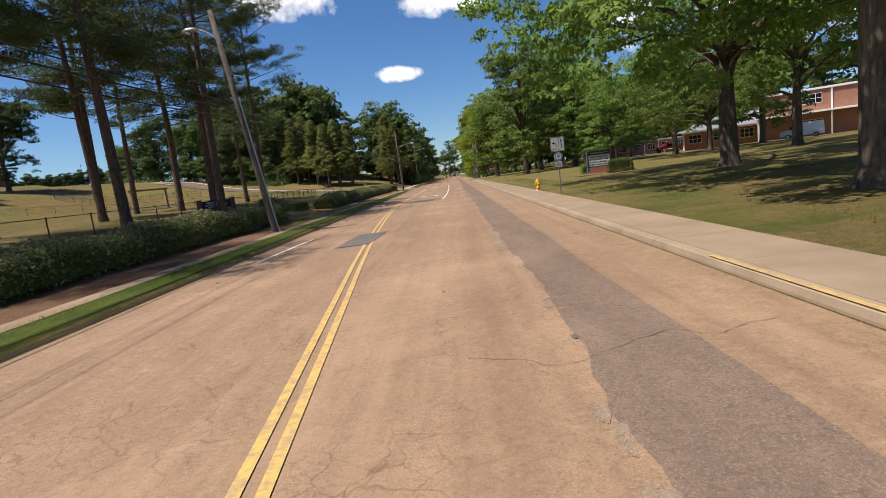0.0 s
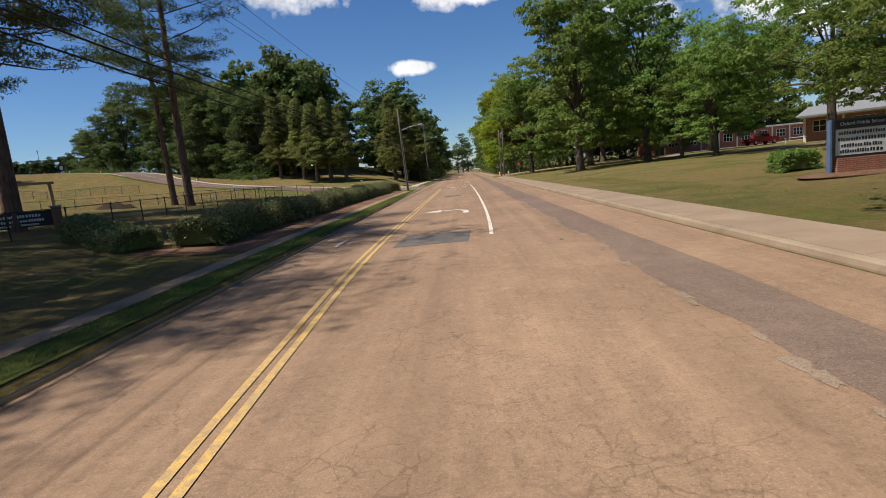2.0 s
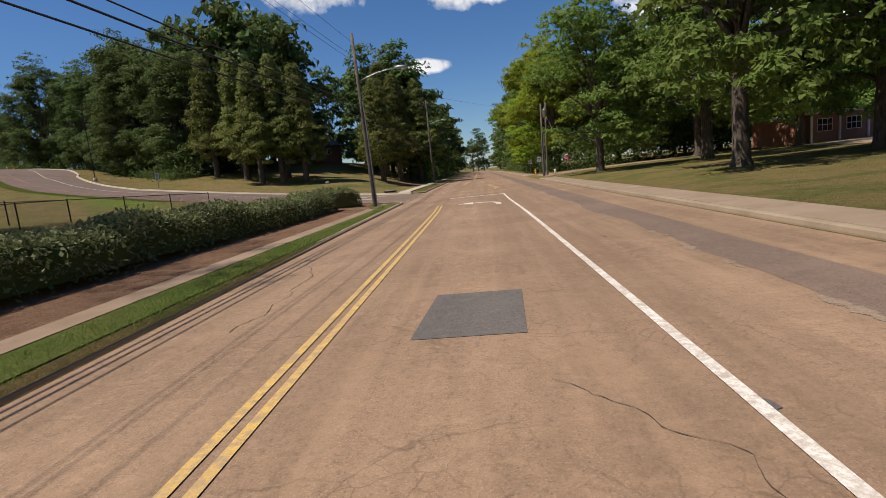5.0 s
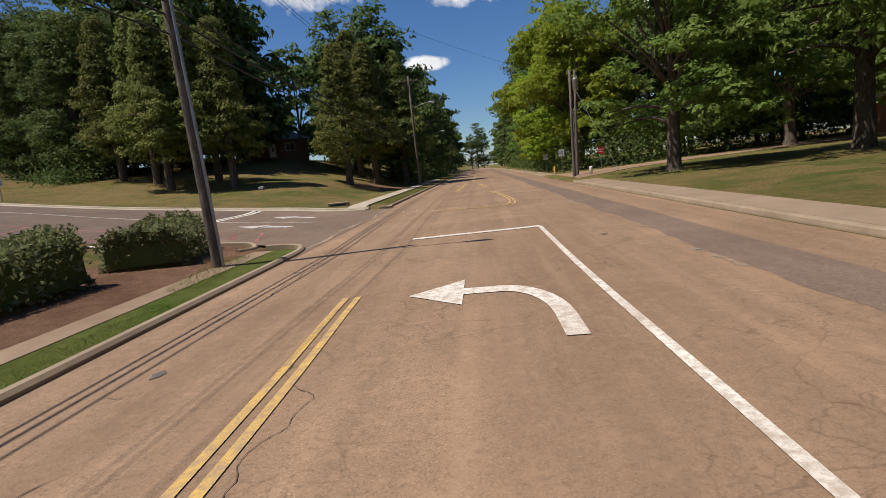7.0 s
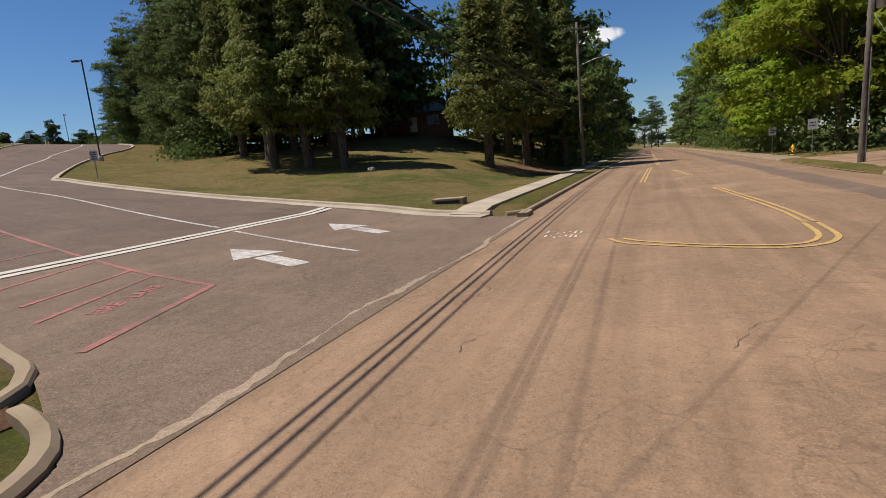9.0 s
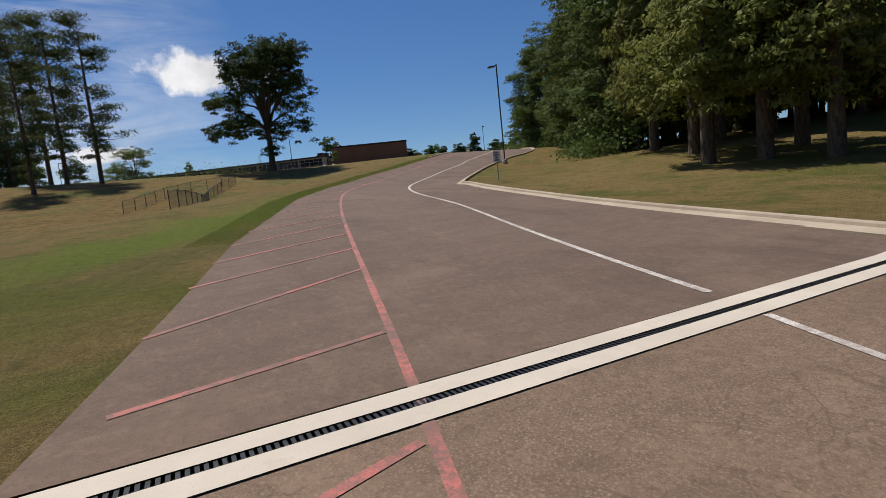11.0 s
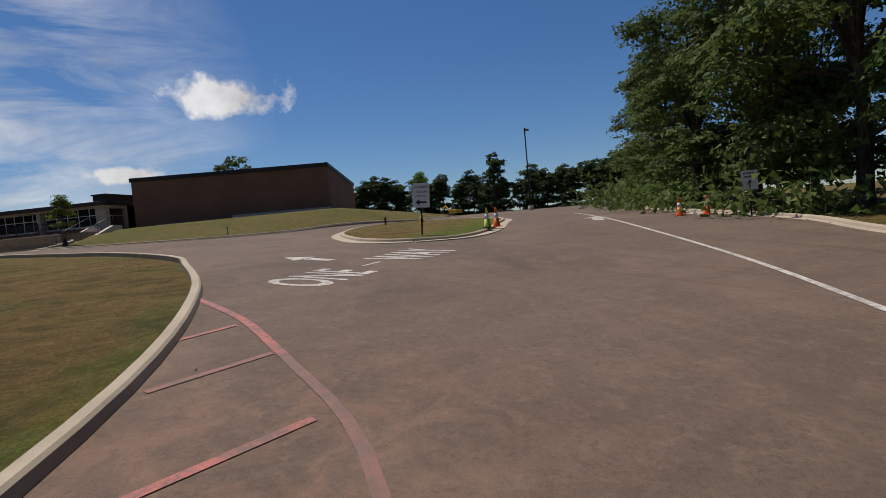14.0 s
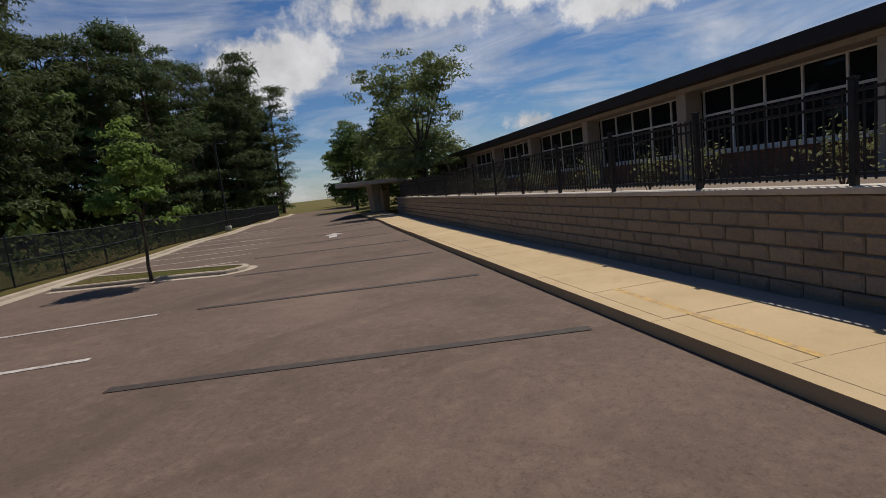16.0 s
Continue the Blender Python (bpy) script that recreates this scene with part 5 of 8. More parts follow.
for k in range(15):
    f = k / 14
    x, y = -35 - 46 * f + rr.uniform(-1.5, 1.5), 126.5 + 31.5 * f + rr.uniform(-1.5, 1.5)
    plant(wood_n, x, y, rr.uniform(0, 360), rr.uniform(0.75, 1.05), rr.uniform(0.9, 1.15), "woods by the driveway")
    plant(wood_f, x + rr.uniform(5, 8), y + rr.uniform(6, 9), rr.uniform(0, 360), rr.uniform(0.9, 1.2), rr.uniform(0.95, 1.2), "woods by the driveway")
    plant(wood_f, x + rr.uniform(10, 14), y + rr.uniform(13, 17), rr.uniform(0, 360), rr.uniform(0.9, 1.2), rr.uniform(0.95, 1.2), "woods by the driveway")
for k in range(14):
    plant(wood_f, 44 + 7 * k + rr.uniform(-2, 2), 150 - 1.5 * k + rr.uniform(-4, 4), rr.uniform(0, 360), rr.uniform(0.9, 1.2), 1.0, "trees on the east lawn")
for x, y in EASTWOOD:
    plant(rr.choice((wood_a, wood_b)), x + rr.uniform(-1, 1), y + rr.uniform(-1, 1), rr.uniform(0, 360), rr.uniform(0.8, 1.1), rr.uniform(0.85, 1.1), "trees on the east lawn")
for k in range(9):
    x, y = -38 + 4.2 * k + rr.uniform(-1, 1), 140 + rr.uniform(-2, 8) + 0.4 * k
    if abs(x + 21.5 + 0.44 * (y - 140)) < 11.5:
        continue
    plant(rr.choice((wood_a, wood_b)), x, y, rr.uniform(0, 360), rr.uniform(0.9, 1.15), rr.uniform(0.9, 1.2), "woods by the driveway")
for x, y in ((-34, 164), (-26, 167), (-18, 165), (-40, 158), (-14, 158)):
    plant(wood_f, x, y, 37 * x, 1.0, 1.0, "woods by the driveway")
for k in range(12):          # both sides of the road, far off
    y = 165 + 19 * k
    plant(wood_f if k > 1 else wood_a, -3.5 - rr.uniform(0, 4), y, rr.uniform(0, 360), rr.uniform(0.9, 1.2), 1.05, "trees along the far road")
    plant(wood_f if k > 1 else wood_a, -13 - rr.uniform(0, 5), y + 6, rr.uniform(0, 360), rr.uniform(1.0, 1.3), 1.1, "trees along the far road")
    if k > 2:
        plant(wood_f if k > 1 else wood_a, 19.5 + rr.uniform(0, 4), y + 8, rr.uniform(0, 360), rr.uniform(0.9, 1.25), 1.1, "trees along the far road")
plant(pine_w, 19.5, 228, 0, 1.15, 1.1, "trees along the far road")
plant(pine_w, 7, 420, 0, 1.2, 1.0, "trees along the far road")
plant(wood_a, 3, 430, 0, 1.2, 1.0, "trees along the far road")
plant(wood_b, 11, 432, 0, 1.2, 1.0, "trees along the far road")
# beyond the upper car park, and behind the outer fence
wood_line = settle(make_tree("wood_tree", "dark straight tree in the line beyond the school", 47, 14, 3.1, 0.6, LEAF_DEEP, trunk_r=0.16, clumps=200, per=22, size=0.3, spread=0.55, blob_n=14, corners=3, slim=0.6, skirt=4), -168, 190, 0, "trees behind the school")
line = curve_line([(-206, 140), (-197, 158), (-190, 172), (-181, 184), (-172, 192), (-160, 201), (-146, 206), (-132, 205), (-120, 199)], 1.75)
for k, p in enumerate(line):
    plant(wood_line, p.x + rr.uniform(-1.2, 1.2), p.y + rr.uniform(-2.5, 2.5), rr.uniform(0, 360), rr.uniform(0.85, 1.15), rr.uniform(0.66, 0.86), "trees behind the school", -1.0)
plant(wood_f, -185, 140.3, 20, 0.8, 1.0, "trees behind the school")
settle(make_tree("young_tree", "slim light-green young tree on the lawn beyond the school", 48, 6.4, 1.5, 1.0, LEAF, trunk_r=0.09, clumps=110, per=26, size=0.14, spread=0.32, blob_n=8, corners=3, slim=0.6), -146, 163)
for x, y, s_ in ((-88, 80, 0.95), (-95, 75, 1.0), (-79, 74, 0.8)):
    plant(pine_w, x, y, 50 * s_, s_, 0.95, "pines behind the fence")
outer = curve_line(south_edge[22:], 3.2)
far_edge = curve_line([(-116, 64), (-124, 61), (-133, 56), (-143, 46), (-155, 36), (-168, 26), (-182, 18)], 3.6)
for k, p in enumerate(far_edge):
    plant(pine_w, p.x + rr.uniform(-1.5, 1.5), p.y + rr.uniform(-1.5, 1.5), rr.uniform(0, 360), rr.uniform(0.95, 1.15), rr.uniform(0.95, 1.12), "pines behind the fence", -3.5)
    plant(rr.choice((pine_far, wood_f)), p.x + rr.uniform(-2, 3), p.y - 6 + rr.uniform(-2, 2), rr.uniform(0, 360), rr.uniform(1.0, 1.2), rr.uniform(0.95, 1.1), "pines behind the fence", -3.5)
for k in range(9):
    p = bl(70 + 7 * k, 4 + 5 * math.sin(k * 1.7))
    plant(rr.choice((wood_a, wood_b)), p.x, p.y, 40 * k, rr.uniform(0.55, 0.8), 0.9, "trees beyond the canopy")

# single trees of the school grounds
lone = settle(make_tree("oak_tree", "lone dark oak with leafy shoots round its trunk on the bank", 51, 21.5, 9.6, 4.2, LEAF_DEEP, trunk_r=0.5, clumps=1000, per=58, size=0.19, spread=0.62, blob_n=24, corners=3, slim=0.6, skirt=3, sleeve=True), -91.7, 103.9, 40)
willow = settle(make_tree("willow_oak", "airy grey-green tree beside the entrance canopy", 52, 12.6, 5.2, 2.0, LEAF_WILLOW, trunk_r=0.25, clumps=420, per=44, size=0.14, spread=0.5, blob_n=14, corners=3, slim=0.55), *bl(51.5, 5.2).xy)
plant(willow, *bl(58, 4).xy, 70, 0.8, 0.8, "")


def make_sapling(x, y, seed, height, radius, label, bag=False, leafy=1.0, stem=0.045):
    t = make_tree("young_tree", label, seed, height, radius, height * 0.28, LEAF, trunk_r=stem, clumps=int(70 * leafy), per=int(26 * leafy), size=0.075, spread=0.2, blob_n=8)
    settle(t, x, y)
    if bag:
        b = bmesh.new()
        lathe(b, [(0.2, 0), (0.21, 0.1), (0.16, 0.42), (0.08, 0.66), (0.06, 0.7)], 12)
        part("watering_bag", b, BLACKM, t, "black watering bag round the stem", True)
    return t


make_sapling(-119.8, 122.9, 61, 4.1, 0.8, "young oak with a black watering bag in a mulch ring", True, 1.3)
make_sapling(-124.0, 106.7, 62, 4.4, 0.5, "thin nearly bare young tree on the parking island", False, 0.28, 0.026)
make_sapling(-134.6, 92.6, 63, 4.6, 1.1, "young round-headed tree on the parking island", False, 1.6)

# ---- hedges and bushes ----


def hedge(pts, width, height, label, per_m=520, material=None):
    rs = np.random.RandomState(int(abs(pts[0][1]) * 10) + 5)
    line = curve_line(pts, 0.5) if len(pts) > 2 else [Vector((*p, 0)) for p in np.linspace(pts[0], pts[1], max(3, int(math.dist(pts[0], pts[1]) / 0.5)))]
    e = thing("hedge", label, "hedge")
    bm = bmesh.new()
    shell = []
    k_n = 9
    got = []
    for k, p in enumerate(line):
        t = (line[min(k + 1, len(line) - 1)] - line[max(k - 1, 0)]).normalized()
        side = Vector((-t.y, t.x, 0))
        z0 = tz(p.x, p.y)
        swell = 1 + 0.10 * math.sin(k * 0.7) + 0.08 * math.sin(k * 0.23 + 2) + rs.uniform(-0.05, 0.05)
        row = []
        for j in range(k_n):
            a = math.pi * j / (k_n - 1)
            w = math.copysign(abs(math.cos(a)) ** 0.55, math.cos(a)) * width / 2 * swell
            h = max(0.03, math.sin(a) ** 0.5 * height * (2 - swell) * (0.96 if j else 1))
            row.append(p + side * w + Vector((0, 0, z0 + h)))
        shell.append(row)
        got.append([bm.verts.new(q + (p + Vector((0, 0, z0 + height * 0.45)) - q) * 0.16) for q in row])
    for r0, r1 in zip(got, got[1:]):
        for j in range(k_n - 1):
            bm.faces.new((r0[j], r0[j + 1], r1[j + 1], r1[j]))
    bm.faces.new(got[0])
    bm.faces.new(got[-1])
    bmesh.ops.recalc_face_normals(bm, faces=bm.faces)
    # closed shell in the dark leaf colour, set in behind the loose leaves
    part("twig_core", bm, LEAF_DARK, e, "solid dark-green core behind the hedge leaves")
    sh = np.array([[tuple(q) for q in r] for r in shell])
    n = int(per_m * 0.5 * len(line))
    i, j = rs.randint(0, len(line) - 1, n), rs.randint(0, k_n - 1, n)
    a, b = rs.uniform(size=(n, 1)), rs.uniform(size=(n, 1))
    pts3 = sh[i, j] * (1 - a) * (1 - b) + sh[i + 1, j] * a * (1 - b) + sh[i, j + 1] * (1 - a) * b + sh[i + 1, j + 1] * a * b
    pts3 = pts3 + rs.normal(size=(n, 3)) * 0.06
    for end in (0, -1):
        m_ = int(per_m * width * 0.7)
        q = sh[end][rs.randint(0, k_n, m_)]
        c = sh[end].mean(0)
        pts3 = np.concatenate([pts3, c + (q - c) * np.sqrt(rs.uniform(size=(m_, 1))) + rs.normal(size=(m_, 3)) * 0.05])
    ob = new("foliage", leaf_mesh("foliage", pts3, 0.06 * rs.uniform(0.6, 1.4, len(pts3)), material or HEDGE, rs, 0.5))
    ob.parent = e
    return e


hedge([(float(xl(y)) - 4.3, y) for y in range(-24, 21, 4)], 1.7, 1.15, "long clipped hedge along the bank above the road", 700)
hedge([(-3.0, 31.2), (-7.0, 33.8)], 1.5, 0.85, "low shaded hedge beside the footpath gate", 600)
hedge([(float(xl(y)) - 4.2, y) for y in range(32, 83, 4)], 1.7, 1.2, "long clipped hedge along the red soil bed", 700)
hedge([(-1.6, 82.0), (-2.6, 85.0)], 2.0, 1.25, "rounded end of the clipped hedge", 700)
hedge([(23.6, 31.4), (24.2, 33.2)], 1.7, 1.25, "dark rounded bush beside the school sign", 900, LEAF_DARK)
hedge([(23.0, 38.2), (23.2, 39.6)], 1.5, 1.0, "small clipped bush beside the school sign", 800, LEAF)
rs = np.random.RandomState(9)
under = []
for p in curve_line([(-34, 121), (-46, 130), (-60, 143), (-76, 153), (-86, 152.6), (-96, 155), (-103, 160), (-109, 166), (-114, 172)], 0.9):
    c = np.array([p.x + rs.normal() * 1.2, p.y + rs.normal() * 1.2, tz(p.x, p.y) + 0.5])
    under.append(c + rs.normal(size=(130, 3)) * np.array([0.9, 0.9, rs.uniform(0.4, 0.9)]))
for line in ([(-37, 123), (-34, 130), (-35, 142)], [(-5, 144), (-3.5, 165), (-4, 215)], [(19, 126), (30, 127), (52, 131), (72, 136)], [(18.6, 128), (18.4, 165), (18.8, 230)]):
    for p in curve_line(line, 1.3):
        c = np.array([p.x + rs.normal() * 1.0, p.y + rs.normal() * 1.0, tz(p.x, p.y) + 0.7])
        under.append(c + np.array([0, 0, 0.5]) + rs.normal(size=(190, 3)) * np.array([1.2, 1.2, rs.uniform(0.8, 1.9)]))
for line in ([(40, 145), (80, 141), (140, 126)], [(20, 124.5), (34, 126), (60, 131)]):
    for p in curve_line(line, 1.1):
        c = np.array([p.x + rs.normal() * 1.0, p.y + rs.normal() * 1.0, tz(p.x, p.y) + 1.8])
        under.append(c + rs.normal(size=(120, 3)) * np.array([1.3, 1.3, 1.5]))
for p in offset(outer, 6.5):
    c = np.array([p.x, p.y, tz(p.x, p.y) + 0.6])
    under.append(c + rs.normal(size=(160, 3)) * np.array([1.4, 1.4, 0.8]))
under = np.concatenate(under)
tagged(new("undergrowth", leaf_mesh("undergrowth", under, 0.2 * rs.uniform(0.5, 1.3, len(under)), LEAF_DARK, rs, 0.6, 0.0, 3)), "tangled undergrowth at the foot of the wood", "bushes", kind="stuff")

# ---- grass blades near the way ----


def blades(areas, label):
    rs = np.random.RandomState(12)
    co, fa = [], []
    for x0, y0, x1, y1, wide, count, h in areas:
        t = rs.uniform(size=count)
        s = rs.uniform(-0.5, 0.5, count) * wide
        dx, dy = x1 - x0, y1 - y0
        ln = math.hypot(dx, dy)
        x, y = x0 + t * dx - s * dy / ln, y0 + t * dy + s * dx / ln
        z = land(x, y)
        a = rs.uniform(0, 2 * math.pi, count)
        hh = h * rs.uniform(0.5, 1.3, count)
        lx, ly = rs.normal(size=count) * hh * 0.5, rs.normal(size=count) * hh * 0.5
        w = 0.006
        co.append(np.stack([np.stack([x - np.cos(a) * w, y - np.sin(a) * w, z], -1), np.stack([x + np.cos(a) * w, y + np.sin(a) * w, z], -1), np.stack([x + lx, y + ly, z + hh], -1)], 1))
    co = np.concatenate(co).reshape(-1, 3)
    f = np.arange(len(co)).reshape(-1, 3)
    me = bpy.data.meshes.new("grass")
    me.from_pydata(co.tolist(), [], f.tolist())
    me.materials.append(BLADE)
    return tagged(new("grass", me), label, "grass", kind="stuff")


drive_side = offset([Vector((*p, 0)) for p in south_edge[5:12]], 0.6)
blades([(a.x, a.y, b.x, b.y, 1.5, int(900 * (b - a).length), 0.05) for a, b in zip(drive_side, drive_side[1:])] + [(2.55, -12, 1.75, 78, 0.85, 42000, 0.07), (17.9, -14, 17.9, 60, 2.0, 16000, 0.05), (1.2, 79, 0.2, 83.2, 0.9, 2500, 0.08), (0.9, 101, 0.9, 125, 1.4, 4000, 0.07)], "short uneven grass along the kerbs")

# ---- small building helpers ----


def wires(bm, segs, r=0.003):
    """Thin three-sided wires between pairs of points."""
    for p, q in segs:
        tube(bm, [p, q], r, 3, False)


def letters(text, size, material, parent, m, align='CENTER', name="lettering"):
    """Raised lettering that faces -y before m is applied."""
    cu = bpy.data.curves.new(name, 'FONT')
    cu.body, cu.size, cu.align_x, cu.align_y, cu.extrude = text, size, align, 'CENTER', 0.002
    tmp = bpy.data.objects.new(name, cu)
    scene.collection.objects.link(tmp)
    me = bpy.data.meshes.new_from_object(tmp.evaluated_get(bpy.context.evaluated_depsgraph_get()))
    bpy.data.objects.remove(tmp)
    me.transform(m @ Matrix.Rotation(radians(90), 4, 'X'))
    me.materials.append(material)
    ob = new(name, me)
    ob.parent = parent
    return tagged(ob, f"words {text} in plain capitals and small letters" if len(text) > 12 else f"lettering that reads {text}")


def bars(parent, rows, material, y, x_mid=0.0, name="line_of_text"):
    """Unreadable writing as rows of short bars: (z, height, total width, words)."""
    rr = random.Random(int(rows[0][0] * 100))
    for z, h, w, k in rows:
        bm = bmesh.new()
        cuts = [0.0] + sorted(rr.uniform(0.15, 0.85) for _ in range(k - 1)) + [1.0]
        for a, b in zip(cuts, cuts[1:]):
            x0, x1 = x_mid - w / 2 + a * w, x_mid - w / 2 + b * w - 0.18 * h
            n = max(1, int((x1 - x0) / (0.72 * h)))
            for i in range(n):
                c = x0 + (x1 - x0) * i / n
                box(bm, c, y - 0.003, z, c + (x1 - x0) / n * 0.72, y, z + h * rr.choice((0.8, 1.0, 1.0)))
        part(name, bm, material, parent)


def panel(bm, w, z0, z1, y=0.0, t=0.006, x=0.0):
    box(bm, x - w / 2, y - t / 2, z0, x + w / 2, y + t / 2, z1, min(0.002, t / 3))


# ---- utility poles and cables ----


def make_pole(x, y, top, tilt=(0.0, 0.0), label="weathered wooden utility pole", arm_z=(), lamp=None, transformer=None, conduit=False, r=0.15):
    """A wooden pole; tilt: how far its top leans, in metres. lamp: (height, reach, side)."""
    e = thing("utility_pole", label, "utility pole", "utility poles")
    bm = bmesh.new()
    at = lambda z: Vector((tilt[0] * z / top, tilt[1] * z / top, z))
    tube(bm, [at(-0.5), at(0), at(top * 0.5), at(top)], [r * 1.12, r * 1.08, r * 0.9, r * 0.7], 12)
    part("pole", bm, POLEWOOD, e, smooth=True)
    for z, w in arm_z:
        c = at(z)
        bm = bmesh.new()
        box(bm, c.x - w / 2, c.y - r - 0.1, z - 0.06, c.x + w / 2, c.y - r + 0.01, z + 0.06, 0.008)
        part("crossarm", bm, POLEWOOD, e)
        for k in range(4):
            bm = bmesh.new()
            lathe(bm, [(0.02, 0), (0.02, 0.06), (0.05, 0.07), (0.035, 0.1), (0.05, 0.12), (0.03, 0.17)], 8, (c.x - w / 2 + 0.12 + k * (w - 0.24) / 3, c.y - r - 0.05, z + 0.06))
            part("insulator", bm, GALV, e, smooth=True)
        for s in (-1, 1):
            bm = bmesh.new()
            tube(bm, [c + Vector((0, -r, -0.6)), Vector((c.x + s * w * 0.3, c.y - r - 0.05, z - 0.05))], 0.015, 5)
            part("brace", bm, GALV, e)
    if lamp:
        z, reach, side = lamp
        c = at(z)
        bm = bmesh.new()
        pts = [c + Vector((side * reach * f, 0, 0.55 * math.sin(f * math.pi * 0.5))) for f in (0, 0.25, 0.5, 0.75, 1)]
        tube(bm, pts, 0.03, 8)
        part("lamp_arm", bm, GALV, e, "curved grey steel lamp arm", True)
        bm = bmesh.new()
        h = pts[-1]
        tube(bm, [h + Vector((-side * 0.1, 0, 0.02)), h + Vector((side * 0.15, 0, 0.03)), h + Vector((side * 0.5, 0, 0)), h + Vector((side * 0.7, 0, -0.03))], [0.05, 0.11, 0.13, 0.04], 12)
        head = part("lamp_head", bm, GALV, e, "grey cobra-head street lamp", True)
        bm = bmesh.new()
        lathe(bm, [(0.12, 0), (0.11, -0.06), (0.05, -0.1)][::-1], 12, (h.x + side * 0.42, h.y, h.z - 0.06))
        part("lens", bm, LAMPGLASS, head, "", True)
    if transformer:
        c = at(transformer)
        bm = bmesh.new()
        lathe(bm, [(0.2, 0), (0.24, 0.03), (0.24, 0.8), (0.25, 0.82), (0.25, 0.88), (0.1, 0.95)], 16, (c.x + 0.42, c.y - 0.1, c.z - 0.5))
        t = part("transformer", bm, GALV, e, "grey drum transformer", True)
        for dx in (-0.08, 0.1):
            bm = bmesh.new()
            lathe(bm, [(0.03, 0), (0.05, 0.04), (0.03, 0.08), (0.05, 0.12), (0.025, 0.22)], 8, (c.x + 0.42 + dx, c.y - 0.1, c.z + 0.43))
            part("bushing", bm, GALV, t)
    if conduit:
        bm = bmesh.new()
        tube(bm, [at(0.0) + Vector((r + 0.03, -0.05, 0)), at(top * 0.62) + Vector((r, -0.05, 0))], 0.04, 8)
        part("conduit", bm, GALV, e, "grey conduit up the side")
    e.matrix_basis = pose(x, y, tz(x, y))
    return e


make_pole(1.3, 12.5, 10.2, (-1.35, 0.0), "leaning weathered utility pole with a lamp", (), (8.9, 0.9, -1), None, True)
make_pole(0.5, 81.7, 10.5, (-0.25, 0.0), "weathered utility pole with a street lamp beside the hedge", (), (7.7, 2.4, 1), None, True, 0.125)
make_pole(1.9, -34.0, 10.4, (0.0, 0.0))
make_pole(-0.1, 132.0, 13.0, (-0.15, 0.2), "tall utility pole with a crossarm and street lamp", ((12.4, 2.3),), (9.2, 2.2, 1))
make_pole(-1.6, 170.0, 11.5, (0, 0), "utility pole with a lamp beside the far road", ((11.0, 2.0),), (8.4, 2.2, 1))
make_pole(-1.6, 209.0, 11.5, (0, 0), "utility pole with a lamp beside the far road", ((11.0, 2.0),), (8.4, 2.2, 1))
make_pole(15.05, 113.5, 8.6, (0.1, 0), "short utility pole with a drum transformer", (), None, 7.5, True, 0.125)
make_pole(15.8, 116.0, 9.0, (0.25, 0.1), "slim utility pole beside the side road", (), None, None, False, 0.12)
bm = bmesh.new()
tube(bm, [(16.0, 116.1, 7.6), (18.6, 112.6, 0.1)], 0.012, 5)
tagged(link("guy_wire", bm, GALV), "taut steel guy wire of the utility pole", "cable")


def cable(p, q, sag, r=0.014):
    bm = bmesh.new()
    a, b = Vector(p), Vector(q)
    pts = [a.lerp(b, k / 14) - Vector((0, 0, 4 * sag * (k / 14) * (1 - k / 14))) for k in range(15)]
    tube(bm, pts, r, 5)
    return tagged(link("power_cable", bm, RUBBER), "black overhead cable slung between utility poles", "cable", "overhead cables")


SPOTS = [(1.9, -34.0, 0), (0.15, 12.5, 0), (0.3, 81.7, 0), (-0.2, 132.1, 1.9), (-1.6, 170, 1.0), (-1.6, 209, 1.0)]
for (x0, y0, d0), (x1, y1, d1) in zip(SPOTS, SPOTS[1:]):
    for z, dx, sag, r in ((9.9, 0.1, 1.0, 0.008), (9.3, -0.2, 0.9, 0.008), (8.7, 0.2, 0.9, 0.008), (6.3, 0.1, 0.7, 0.02), (6.05, 0.0, 0.7, 0.026), (5.6, 0.05, 0.7, 0.022)):
        cable((x0 + dx, y0, z + d0 * (z > 7)), (x1 + dx, y1, z + d1 * (z > 7)), sag, r)
cable((0.3, 81.7, 7.9), (15.1, 113.5, 8.2), 0.5, 0.006)

bm = bmesh.new()
tube(bm, [(0.13, 50.3, 5.05), (0.13, 50.45, 5.05), (0.13, 51.1, 5.04), (0.13, 51.25, 5.04)], [0.05, 0.1, 0.1, 0.05], 10)
tagged(link("splice_closure", bm, RUBBER, True), "black splice closure clamped to an overhead cable", "cable box")

# ---- hydrants, bollards, cones ----


